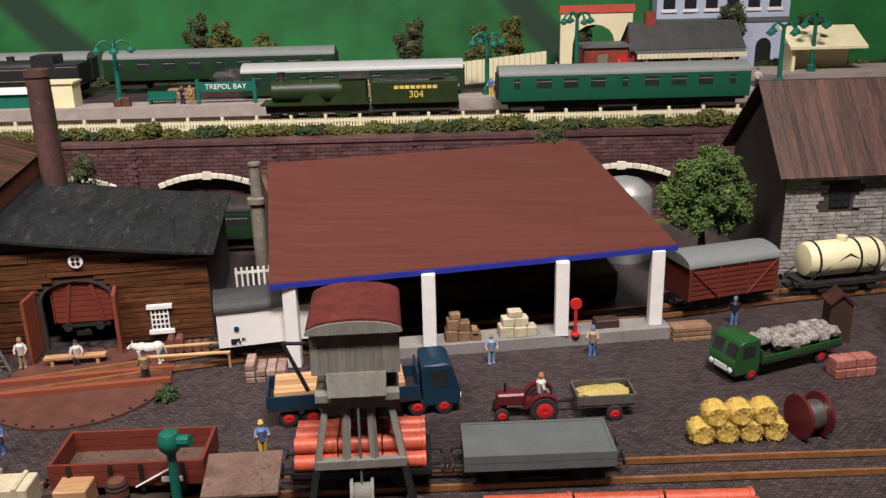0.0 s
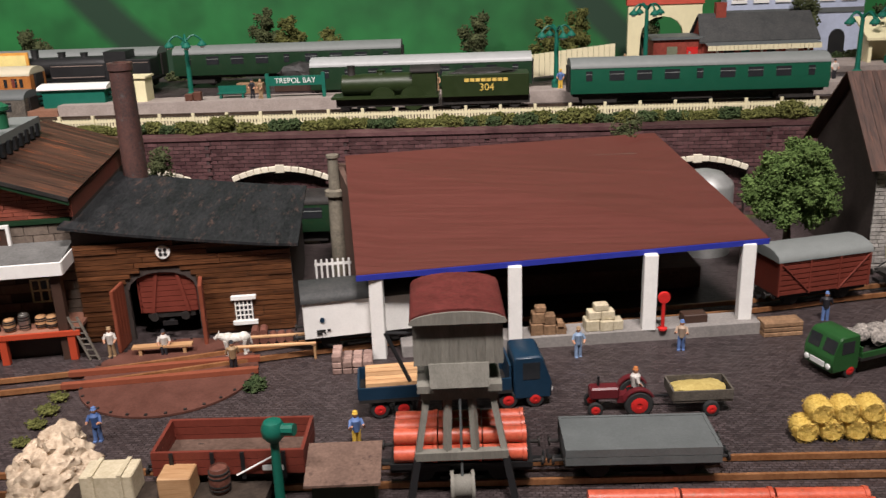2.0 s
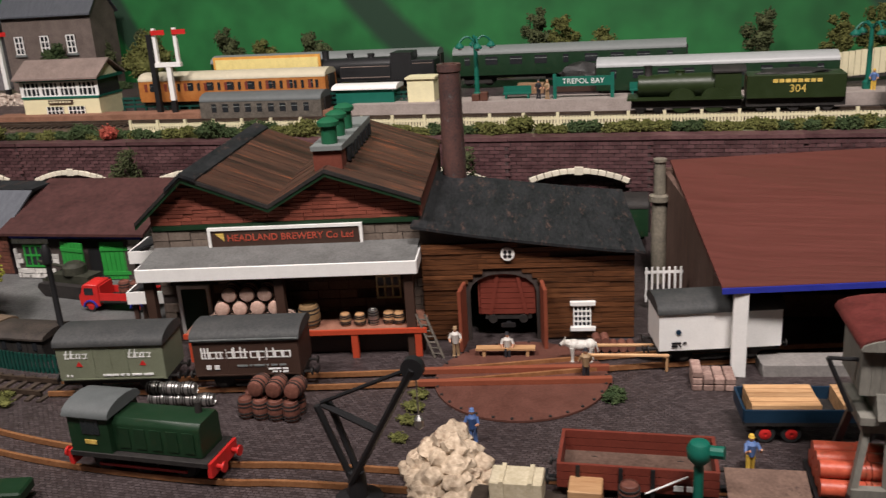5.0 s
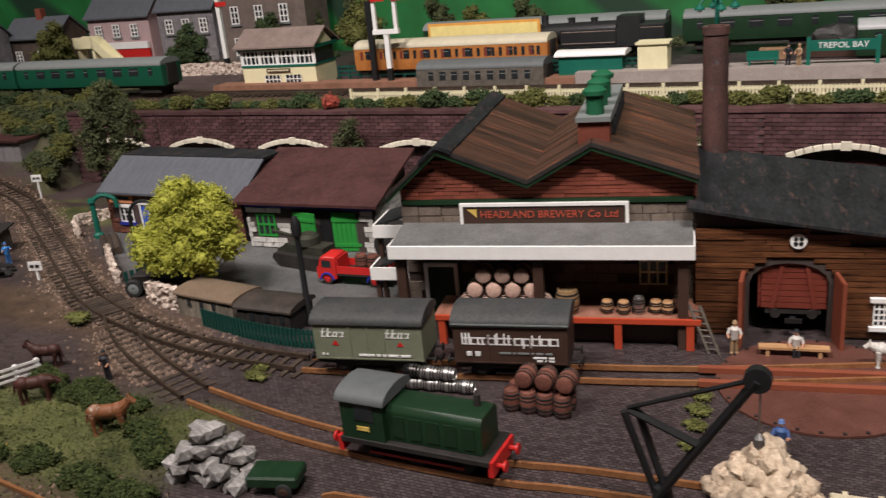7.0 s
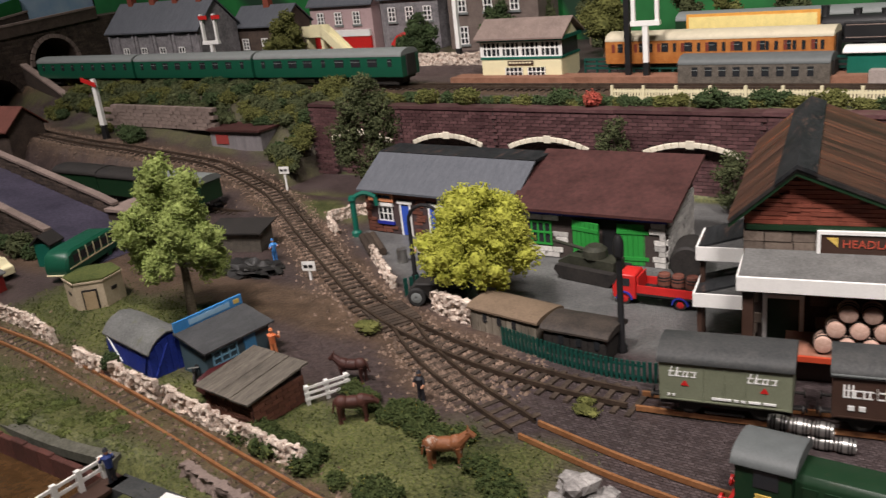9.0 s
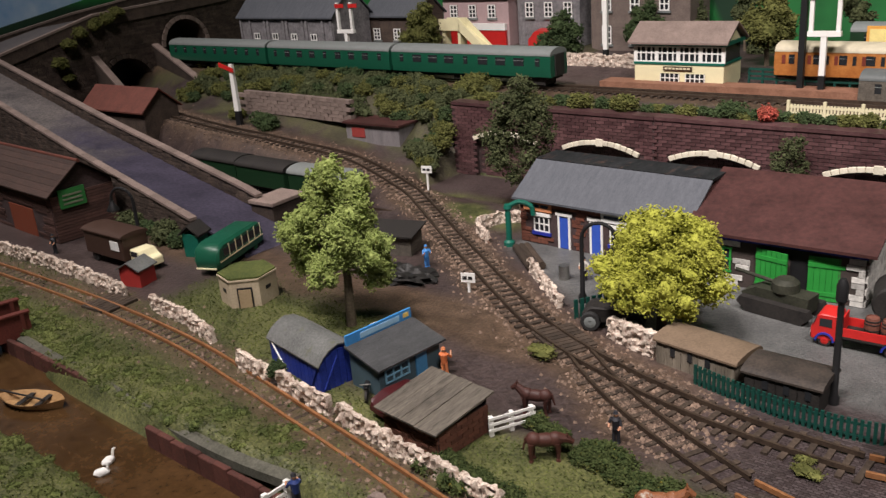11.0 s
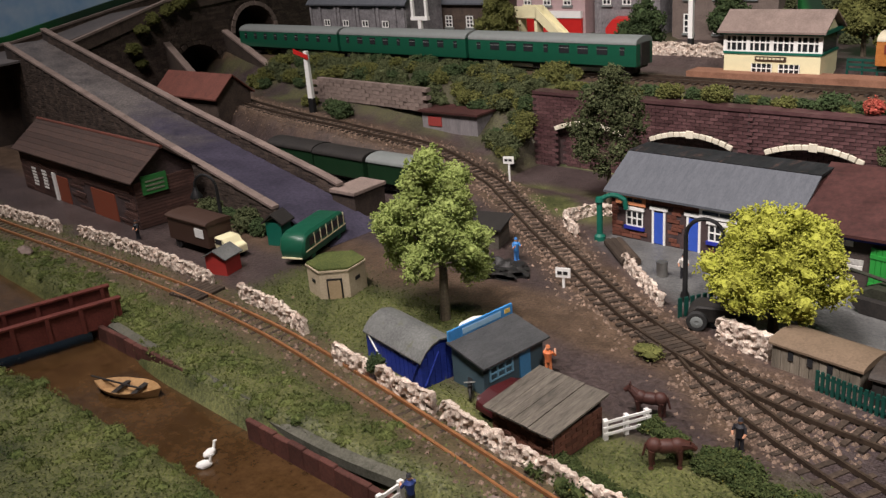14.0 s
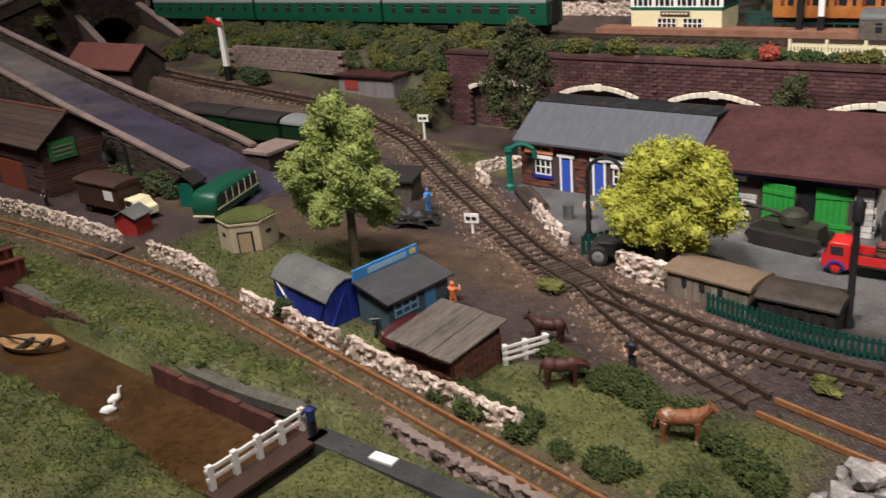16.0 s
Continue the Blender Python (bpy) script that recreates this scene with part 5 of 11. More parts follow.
# coaches
def coach(x, y, z, rz, label, mat, roof, length=25.2, style=0, group="green coaches"):
    v = thing("passenger_coach", x, y, z, rz, label, "railway coach", group)
    h = length / 2
    bm = shape()
    prism(bm, [(-1.72, 1.3), (1.72, 1.3), (1.85, 2.2), (1.75, 3.9), (-1.75, 3.9), (-1.85, 2.2)], -h, h, "x")
    part("body", bm, mat, v)
    bm = shape()
    prism(bm, arc_roof(3.5, 3.9, 0.75, 10, over=0.05), -h, h, "x")
    part("roof", bm, roof, v)
    bm = shape()
    box(bm, -h + 0.3, h - 0.3, -1.3, 1.3, 0.95, 1.3)
    box(bm, -2.5, 1.5, -1.2, 1.2, 0.5, 0.95)
    part("underframe", bm, M_UNDER, v)
    for s in (-1, 1):
        bm = shape()
        box(bm, s * (h - 4.6), s * (h - 1.2), -1.2, 1.2, 0.3, 0.9)
        part("bogie", bm, M_UNDER, v)
        for xx in (h - 4.2, h - 1.7):
            wheelset(v, s * xx, 0.0, 0.82, 0.55)
        bm = shape()
        box(bm, s * h, s * (h + 0.2), -0.9, 0.9, 1.4, 3.9)
        part("gangway", bm, M_UNDER, v)
    n = 9
    for s in (-1, 1):
        for k in range(n):
            xc = -h + 1.8 + k * (length - 3.6) / (n - 1)
            wd = (0.72, 0.36, 0.55)[style % 3] if k not in (0, 4, 8) else 0.3
            bm = shape()
            box(bm, xc - wd, xc + wd, s * 1.79 - 0.06, s * 1.79 + 0.06, 2.55, 3.5)
            wn = part("window", bm, M_GLASS, v)
            bm = shape()
            box(bm, xc - wd, xc + wd, s * 1.84 - 0.04, s * 1.84 + 0.04, 3.16, 3.22)
            part("vent_bar", bm, M_LGREY, wn)
    return v


for k, cx in enumerate((-163.7, -138.0, -112.4)):
    coach(cx, 88.4 + (cx + 112) * 0.012, 9.15, 0.7, "green passenger coach with a grey roof on the viaduct line", M_SRGREEN, M_LGREY, 25.1, k + 1)
coach(17.8, 89.9, 9.15, 1.0, "green passenger coach with a grey roof behind the green engine", M_SRGREEN, M_LGREY, 25.1, 0)
# steam engine and tender
M_ENGINE = paint("engine_green", (0.018, 0.03, 0.009), 0.4)
v = thing("steam_engine", -7.0, 89.7, 9.15, 1.0, "olive green steam engine facing along the main line", "locomotive")
bm = shape()
lathe(bm, [(0.95, -10.6), (1.05, -10.5), (1.05, -8.6), (1.1, -8.6), (1.15, -3.4)], 20, (0, 0, 2.6), "x")
part("boiler", bm, M_ENGINE, v)
bm = shape()
box(bm, -11.6, -0.8, -1.6, 1.6, 1.35, 1.55)
part("running_plate", bm, M_ENGINE, v)
bm = shape()
box(bm, -3.4, -1.0, -1.5, 1.5, 1.5, 4.0)
part("cab", bm, M_ENGINE, v)
bm = shape()
prism(bm, arc_roof(3.0, 4.0, 0.4), -3.6, -0.6, "x")
part("cab_roof", bm, M_UNDER, v)
for xx, r, h2 in ((-9.6, 0.42, 4.5), (-6.6, 0.5, 4.0)):
    bm = shape()
    lathe(bm, [(r * 1.2, 3.4), (r * 0.85, 3.8), (r * 0.85, h2 - 0.15), (r, h2)], 14, (xx, 0, 0))
    part("chimney" if xx < -8 else "dome", bm, M_UNDER if xx < -8 else M_ENGINE, v)
for s in (-1, 1):
    for xx in (-6.4, -3.4):
        bm = shape()
        lathe(bm, [(0.15, -0.1), (1.15, -0.1), (1.15, 0.1), (0.15, 0.12)], 22, (xx, s * 0.85, 1.15), "y")
        part("driving_wheel", bm, M_ENGINE, v)
        bm = shape()
        prism(bm, [(xx + 1.25 * math.cos(q), 1.5 + 0.95 * math.sin(q)) for q in np.linspace(0, math.pi, 10)], s * 1.35 - 0.2, s * 1.35 + 0.2)
        part("splasher", bm, M_ENGINE, v)
    for xx in (-10.3, -8.6):
        wheelset(v, xx, 0.0, 0.82, 0.5)
bm = shape()
box(bm, -11.2, -0.9, -1.0, 1.0, 0.5, 1.35)
part("frames", bm, M_UNDER, v)
t = thing("tender", -7.0, 89.7, 9.15, 1.0, "olive green tender with yellow number and heaped coal", "tender")
bm = shape()
box(bm, -0.5, 8.2, -1.6, 1.6, 1.3, 3.5)
soften(bm, 0.06)
part("tank", bm, M_ENGINE, t)
bm = shape()
box(bm, -0.5, 8.3, -1.1, 1.1, 0.5, 1.3)
part("frames", bm, M_UNDER, t)
bm = shape()
lump(bm, (3.8, 0, 3.4), (3.6, 1.3, 0.55), rng, 3, 0.3)
part("coal", bm, M_COAL, t)
for xx in (0.9, 3.8, 6.8):
    wheelset(t, xx, 0.0, 0.82, 0.6)
bars(t, 1.8, 6.2, 2.95, 0.32, -1.62, M_YELLOW, (1, 1, 1, 1, 1, 1, 1, 1))
lettering("304", 1.0, M_YELLOW, t, 4.0, -1.63, 2.2)


# ---- crane cabin on trestle legs over the siding ----
tw = thing("loading_tower", -4.4, 37.0, -0.25, 4, "grey timber cabin with a red curved roof on trestle legs", "loading tower")
bm = shape()
box(bm, -2.0, 2.0, -1.3, 1.5, 7.1, 9.3)
part("cabin", bm, M_TOWER, tw)
for k in range(10):
    bm = shape()
    box(bm, -2.0 + 0.4 * k + 0.006, -1.6 + 0.4 * k - 0.006, -1.36, -1.3, 7.0, 9.3)
    part("plank", bm, M_TOWER, tw, smooth=0)
bm = shape()
prism(bm, arc_roof(4.0, 9.25, 0.55, 10, 0.12, 0.12), -1.6, 3.0)
part("roof", bm, M_REDROOF, tw)
bm = shape()
prism(bm, arc_roof(4.1, 9.18, 0.5, 10, 0.2, 0.1)[:-2] + [(2.1, 9.1), (-2.1, 9.1)], -1.72, -1.6)
part("roof_board", bm, M_TOWER, tw)
bm = shape()
hexa(bm, [(-1.3, -1.85, 6.1), (1.3, -1.85, 6.1), (1.3, 1.2, 6.1), (-1.3, 1.2, 6.1)], [(-1.35, -1.45, 7.1), (1.35, -1.45, 7.1), (1.35, 1.4, 7.1), (-1.35, 1.4, 7.1)])
part("hopper", bm, M_TOWER, tw)
bm = shape()
box(bm, -1.9, 1.9, -1.6, 1.6, 5.75, 6.1)
box(bm, -1.75, 1.75, -1.4, 1.4, 5.3, 5.75)
part("platform", bm, M_TOWER, tw)
for s in (-1, 1):
    for sx in (-1, 1):
        for tx, bx in ((1.5, 2.5), (0.55, 0.75)):
            bm = shape()
            up, low = Vector((sx * tx, s * 1.1, 5.3)), Vector((sx * bx, s * 2.35, 0.0))
            mid = up.lerp(low, 0.52)
            cyl(bm, up, mid, 0.2, n=4)
            part("leg", bm, M_TOWER if s < 0 else M_DARK, tw)
            if tx > 1:
                bm = shape()
                cyl(bm, mid, low, 0.22, n=4)
                part("lower_leg", bm, M_DARK, tw, "black lower leg")
    bm = shape()
    box(bm, -2.1, 2.1, s * 1.75 - 0.2, s * 1.75 + 0.2, 2.5, 2.9)
    part("cross_beam", bm, M_TOWER, tw)
bm = shape()
cyl(bm, (-2.0, -0.9, 8.4), (-3.2, -1.0, 8.5), 0.09, n=8)
cyl(bm, (-3.2, -1.0, 8.5), (-2.2, -1.2, 6.2), 0.1, n=8)
part("spout", bm, M_DARK, tw)
bm = shape()
cyl(bm, (-0.4, -1.9, 1.1), (0.4, -1.9, 1.1), 0.55, n=16)
cyl(bm, (-0.55, -1.9, 1.1), (-0.4, -1.9, 1.1), 0.75, n=16), cyl(bm, (0.4, -1.9, 1.1), (0.55, -1.9, 1.1), 0.75, n=16)
part("winch", bm, M_TOWER, tw)
bm = shape()
cyl(bm, (0, -1.9, 1.5), (0, -1.5, 5.4), 0.06, n=6)
part("rope", bm, M_GREY, tw)


# ---- road vehicles ----
def wheel(parent, x, y, r, hub, wd=0.3):
    bm = shape()
    lathe(bm, [(r * 0.55, -wd / 2), (r * 0.9, -wd / 2), (r, -wd / 3), (r, wd / 3), (r * 0.9, wd / 2), (r * 0.55, wd / 2)], 16, (x, y, r), "y")
    t = part("tyre", bm, M_TYRE, parent)
    bm = shape()
    lathe(bm, [(r * 0.6, -wd / 2 - 0.01), (r * 0.52, -wd / 2 - 0.03), (r * 0.2, -wd / 2 - 0.05), (r * 0.2, wd / 2 + 0.05), (r * 0.52, wd / 2 + 0.03), (r * 0.6, wd / 2 + 0.01)], 14, (x, y, r), "y")
    part("rim", bm, hub, t)


def lorry(name, x, y, rz, label, cabm, bedm, length, hub, wheels, cab_h=2.9, wid=2.6, bed_h=0.45):
    v = thing(name, x, y, 0, rz, label, "lorry", "lorries")
    c0 = length / 2
    bm = shape()
    w2 = wid / 2
    prism(bm, [(c0, 0.55), (c0 + 0.05, 1.5), (c0 - 0.15, 1.75), (c0 - 0.45, cab_h - 0.15), (c0 - 0.65, cab_h), (c0 - 2.0, cab_h), (c0 - 2.1, cab_h - 0.2), (c0 - 2.1, 0.55)], -w2 + 0.1, w2 - 0.1)
    soften(bm, 0.09)
    part("cab", bm, cabm, v)
    for s in (-1, 1):
        bm = shape()
        box(bm, c0 - 1.6, c0 - 0.65, s * (w2 - 0.11) - 0.03, s * (w2 - 0.11) + 0.03, 1.75, cab_h - 0.35)
        part("side_window", bm, M_GLASS, v)
        bm = shape()
        lathe(bm, [(0.2, -0.05), (0.2, 0.05), (0.1, 0.09)], 12, (c0 + 0.03, s * (w2 - 0.45), 0.95), "x")
        part("headlight", bm, M_SIGNWHITE, v)
        bm = shape()
        hexa(bm, [(c0 - 0.12, s * 0.65 - 0.48, 1.8), (c0 - 0.12, s * 0.65 + 0.48, 1.8), (c0 - 0.2, s * 0.65 + 0.48, 1.8), (c0 - 0.2, s * 0.65 - 0.48, 1.8)],
             [(c0 - 0.38, s * 0.65 - 0.48, cab_h - 0.3), (c0 - 0.38, s * 0.65 + 0.48, cab_h - 0.3), (c0 - 0.46, s * 0.65 + 0.48, cab_h - 0.3), (c0 - 0.46, s * 0.65 - 0.48, cab_h - 0.3)])
        part("windscreen", bm, M_GLASS, v)
    bm = shape()
    box(bm, c0 + 0.0, c0 + 0.08, -w2 + 0.75, w2 - 0.75, 0.8, 1.15)
    part("grille", bm, M_SIGNWHITE if name != "red_lorry" else M_DBLUE, v)
    bm = shape()
    box(bm, -c0, c0 - 2.2, -w2, w2, 1.05, 1.25)
    box(bm, -c0 + 0.2, c0 - 0.3, -0.5, 0.5, 0.6, 1.04)
    part("chassis", bm, M_UNDER, v)
    for s in (-1, 1):
        bm = shape()
        box(bm, -c0, c0 - 2.25, s * (w2 - 0.06) - 0.06, s * (w2 - 0.06) + 0.06, 1.25, 1.25 + bed_h)
        part("side_board", bm, bedm, v)
    for xe in (-c0, c0 - 2.3):
        bm = shape()
        box(bm, xe - 0.06, xe + 0.06, -w2 + 0.13, w2 - 0.13, 1.25, 1.25 + bed_h * (1 if xe < 0 else 2))
        part("end_board", bm, bedm, v)
    for xx in wheels:
        for s in (-1, 1):
            wheel(v, xx, s * (w2 - 0.28), 0.52, hub)
    return v


v = lorry("flatbed_lorry", -5.0, 44.6, 8, "dark blue flatbed lorry with red wheels carrying timber", M_DBLUE, M_DBLUE, 10.6, M_RED, (4.4, 2.9, -2.9, -4.2), 3.1, 2.7, 0.7)
for nm, cx, sz in (("timber", -3.2, 3.4), ("timber", 0.9, 2.7)):
    tb = thing("timber_load", -5.0, 44.6, 0, 8, "stack of pale sawn boards on the lorry bed", "timber", "timber loads")
    for k in range(5):
        for lv in range(2):
            bm = shape()
            box(bm, cx - sz / 2, cx + sz / 2, -1.2 + 0.48 * k + 0.02, -0.75 + 0.48 * k, 1.26 + 0.45 * lv, 1.69 + 0.45 * lv)
            part("timber_board", bm, M_PALEWOOD, tb, smooth=0)
v = lorry("tipper_lorry", 19.9, 49.3, 203, "green lorry with red wheels loaded with grey sacks", paint("lorry_green", (0.018, 0.075, 0.02), 0.4), paint("lorry_green_bed", (0.018, 0.075, 0.02), 0.45), 9.0, M_RED, (3.0, -2.9), 2.9, 2.7, 0.35)
v.scale = (0.92, 0.92, 0.92)
sk = thing("sack_load", 19.9, 49.3, 0, 203, "heap of grey-white sacks on the green lorry", "sacks")
sk.scale = (0.92, 0.92, 0.92)
r = random.Random(31)
for k in range(20):
    bm = shape()
    lump(bm, (-4.0 + (k % 7) * 0.85 + r.uniform(-0.1, 0.1), -0.9 + (k // 7) * 0.85, 1.75 + r.uniform(0, 0.35)), (0.55, 0.52, 0.42), r, 2, 0.3)
    part("sack", bm, (surface("grey_sack", (0.05, 0.048, 0.045), (0.42, 0.38, 0.34), 150, 0.9, bump=0.8) if k == 0 else bpy.data.materials["grey_sack"]), sk)
v = lorry("red_lorry", -55.9, 56.3, 183, "bright red drop-side lorry with blue wings carrying brown casks", M_RED, M_RED, 7.4, M_RED, (2.6, -2.3), 2.8, 2.4, 0.7)
v.scale = (0.82, 0.82, 0.82)
for xx in (2.6, -2.3):
    for q in (-1, 1):
        bm = shape()
        prism(bm, [(xx + 0.75 * math.cos(a2), 0.52 + 0.75 * math.sin(a2)) for a2 in np.linspace(0, math.pi, 9)] + [(xx + 0.6 * math.cos(a2), 0.52 + 0.6 * math.sin(a2)) for a2 in np.linspace(math.pi, 0, 9)], q * 1.0 - 0.25, q * 1.0 + 0.22)
        part("wing", bm, M_BLUE, v, "dark blue wing")


def barrel(bm, at, r, h, axis="z"):
    lathe(bm, [(r * 0.74, 0), (r * 0.8, 0.02), (r * 0.97, h * 0.3), (r, h * 0.5), (r * 0.97, h * 0.7), (r * 0.8, h * 0.98), (r * 0.72, h), (r * 0.68, h * 0.94)], 14, at, axis)


def barrel_mesh(mat, r=0.52, h=1.35, axis="z", hoop=None):
    bm = shape()
    barrel(bm, (0, 0, 0), r, h, axis)
    return mesh_of("barrel", bm, mat)


def hoops(parent, r, h, axis="z"):
    for f in (0.18, 0.34, 0.66, 0.82):
        bm = shape()
        rr = r * (0.86 + 0.14 * (1 - abs(f - 0.5) * 2)) + 0.03
        lathe(bm, [(rr - 0.06, f * h - 0.05), (rr, f * h - 0.04), (rr, f * h + 0.04), (rr - 0.06, f * h + 0.05)], 14, (0, 0, 0), axis)
        part("hoop", bm, M_UNDER, parent)


def barrel_thing(name, mat, r, h, axis, label, group):
    b = thing(name, 0, 0, 0, 0, label, "cask", group)
    bm = shape()
    barrel(bm, (0, 0, 0), r, h, axis)
    part("barrel", bm, mat, b)
    hoops(b, r, h, axis)
    return b


cask = barrel_thing("cask", M_BARREL, 0.5, 1.3, "z", "dark brown wooden cask standing in a stack", "brown casks")
spots = [(-37.6 + 0.95 * i, 41.4 + 0.9 * j, 0) for i in range(4) for j in range(2)]
place(cask, *spots[0])
for p in spots[1:]:
    copy_thing(cask, lift(None, *p, rng.uniform(0, 90)))
lying = barrel_thing("cask", M_BARREL, 0.55, 1.4, "y", "dark brown wooden cask lying on the stack", "brown casks")
place(lying, -36.9, 41.3, 1.85)
for k in (1, 2):
    copy_thing(lying, lift(None, -36.9 + 1.15 * k, 41.3, 1.85, rng.uniform(-4, 4)))
for k in range(3):
    copy_thing(cask, lift(None, -54.4 + 0.0 + 1.02 * (k - 1), 56.4, 1.03))
pale = barrel_thing("cask", M_PALEBARREL, 0.58, 1.5, "y", "pale pinkish cask lying on the dock stack", "pale casks")
first = True
for lv, n in ((0, 5), (1, 4), (2, 3)):
    for k in range(n):
        m = pose(-48.3 * CM, 50.7 * CM, 0, 0, 0, 10.6) @ pose((4.6 + 1.2 * k + 0.6 * lv) * CM, -3.0 * CM, (2.55 + lv * 0.98) * CM)
        if first:
            pale.matrix_basis, first = m, False
        else:
            copy_thing(pale, m)
keg = barrel_thing("keg", M_STEEL, 0.42, 1.0, "x", "bright steel keg lying by the track", "steel kegs")
place(keg, -44.4, 42.0, 0.42, 6)
for k in range(7):
    copy_thing(keg, lift(None, -44.4 + 1.05 * (k % 4), 42.0 + 0.1 * (k % 4) - (0.0 if k < 4 else 0.0), 0.42 + (0.72 if k >= 4 else 0), 6) if k else lift(None, -44.4, 42.0, 1.14, 6))
small = barrel_thing("cask", M_PALEWOOD, 0.38, 0.85, "z", "small light wooden cask on the loading dock", "dock casks")
for k, (dx, dy) in enumerate(((13.3, -2.4), (14.3, -2.5), (16.2, -2.3), (16.9, -2.4))):
    m = pose(-48.3 * CM, 50.7 * CM, 0, 0, 0, 10.6) @ pose(dx * CM, dy * CM, 1.96 * CM)
    if k == 0:
        small.matrix_basis = m
    else:
        copy_thing(small, m)
for dx, nm in ((10.9, "vat"), (15.2, "churn")):
    b = barrel_thing(nm, surface("vat_oak", (0.18, 0.11, 0.05), (0.30, 0.19, 0.09), 90, 0.7) if nm == "vat" else M_STEEL, 0.75 if nm == "vat" else 0.36, 1.6 if nm == "vat" else 1.1, "z", "large oak vat on the loading dock" if nm == "vat" else "bright steel milk churn on the dock", "dock casks")
    b.matrix_basis = pose(-48.3 * CM, 50.7 * CM, 0, 0, 0, 10.6) @ pose(dx * CM, -2.4 * CM, 1.96 * CM)

# tractor and trailer
tr = thing("tractor", 4.1, 43.6, 0, 184, "maroon farm tractor with red wheels", "tractor")
M_MAR = paint("maroon_enamel", (0.10, 0.012, 0.016), 0.4)
bm = shape()
box(bm, 0.1, 1.7, -0.38, 0.38, 0.85, 1.55)
soften(bm, 0.1)
part("bonnet", bm, M_MAR, tr)
bm = shape()
box(bm, -1.1, 0.2, -0.3, 0.3, 0.6, 1.05)
part("gearbox", bm, M_MAR, tr)
bm = shape()
cyl(bm, (1.2, 0, 1.5), (1.2, 0, 2.1), 0.07, n=8)
part("exhaust", bm, M_DARK, tr)
bm = shape()
box(bm, -0.9, -0.4, -0.35, 0.35, 1.05, 1.2)
part("seat", bm, M_DARK, tr)
for s in (-1, 1):
    wheel(tr, -0.85, s * 0.8, 0.78, M_RED, 0.4)
    wheel(tr, 1.45, s * 0.62, 0.42, M_RED, 0.22)
    bm = shape()
    prism(bm, [(-0.85 + 0.9 * math.cos(q), 0.8 + 0.9 * math.sin(q)) for q in np.linspace(0.3, 2.6, 8)] + [(-0.85 + 0.82 * math.cos(q), 0.8 + 0.82 * math.sin(q)) for q in np.linspace(2.6, 0.3, 8)], s * 0.8 - 0.2, s * 0.8 + 0.2)
    part("mudguard", bm, M_MAR, tr)
tl = thing("farm_trailer", 8.4, 44.0, 0, 4, "wooden farm trailer with a load of pale straw", "trailer")
bm = shape()
box(bm, -1.6, 1.6, -0.95, 0.95, 0.75, 0.9)
part("floor", bm, M_GREYWOOD, tl)
for s in (-1, 1):
    bm = shape()
    box(bm, -1.6, 1.6, s * 0.95 - 0.05, s * 0.95 + 0.05, 0.9, 1.45)
    part("side_board", bm, M_GREYWOOD, tl)
    bm = shape()
    box(bm, s * 1.6 - 0.05, s * 1.6 + 0.05, -0.9, 0.9, 0.9, 1.45)
    part("end_board", bm, M_GREYWOOD, tl)
    wheel(tl, 0.4, s * 1.1, 0.45, M_RED, 0.25)
bm = shape()
box(bm, -2.6, -1.6, -0.06, 0.06, 0.7, 0.8)
part("drawbar", bm, M_DARK, tl)
bm = shape()
lump(bm, (0, 0, 1.15), (1.5, 0.85, 0.3), rng, 3, 0.35)
solo("straw_heap", bm, surface("straw", (0.30, 0.22, 0.06), (0.55, 0.44, 0.16), 200, 0.95, bump=1.0, fine=1000), 8.4, 44.0, 0, 4, "loose straw heaped in the trailer", "straw")

# ---- yard goods ----
bale = None
for lv, n in ((0, 4), (1, 3)):
    for k in range(n):
        xx, yy, zz = 12.95 + 1.28 * k + 0.64 * lv, 40.6 + 0.08 * k, 0.63 + lv * 1.02
        if bale is None:
            bm = shape()
            lathe(bm, [(0.2, -0.5), (0.5, -0.55), (0.63, -0.4), (0.66, 0), (0.63, 0.4), (0.5, 0.55), (0.2, 0.5), (0.16, 0)], 22, (0, 0, 0), "y")
            bmesh.ops.subdivide_edges(bm, edges=bm.edges[:], cuts=1, use_grid_fill=True)
            for vv in bm.verts:
                vv.co *= 1 + 0.06 * noise.noise(vv.co * 7)
            for _ in range(700):
                q = rng.uniform(0, 6.283)
                rr, yy2 = (rng.uniform(0.6, 0.68), rng.uniform(-0.5, 0.5)) if rng.random() < 0.6 else (rng.uniform(0.24, 0.62), rng.choice((-0.55, 0.55)))
                p = Vector((rr * math.cos(q), yy2, rr * math.sin(q)))
                dd = [Vector((rng.gauss(0, 1), rng.gauss(0, 1), rng.gauss(0, 1))) * 0.035 for _ in range(3)]
                faces(bm, [p + e for e in dd], [(0, 1, 2)])
            bale = solo("straw_bale", bm, M_YELLOW, xx, yy, zz, 0, "round yellow straw bale with a hollow middle", "straw bale", "yellow bales")
        else:
            copy_thing(bale, lift(None, xx, yy, zz, rng.uniform(-8, 8)))
rl = thing("cable_reel", 18.7, 41.0, 0, 15, "dark red cable reel wound with bright wire", "cable reel")
for s in (-1, 1):
    bm = shape()
    lathe(bm, [(0.2, -0.09), (1.18, -0.09), (1.18, 0.09), (0.2, 0.09)], 24, (s * 0.62, 0, 1.18), "x")
    part("flange", bm, M_MAR, rl)
bm = shape()
lathe(bm, [(0.75, -0.53), (0.8, -0.3), (0.75, 0), (0.8, 0.3), (0.75, 0.53)], 22, (0, 0, 1.18), "x")
part("wire", bm, M_STEEL, rl)


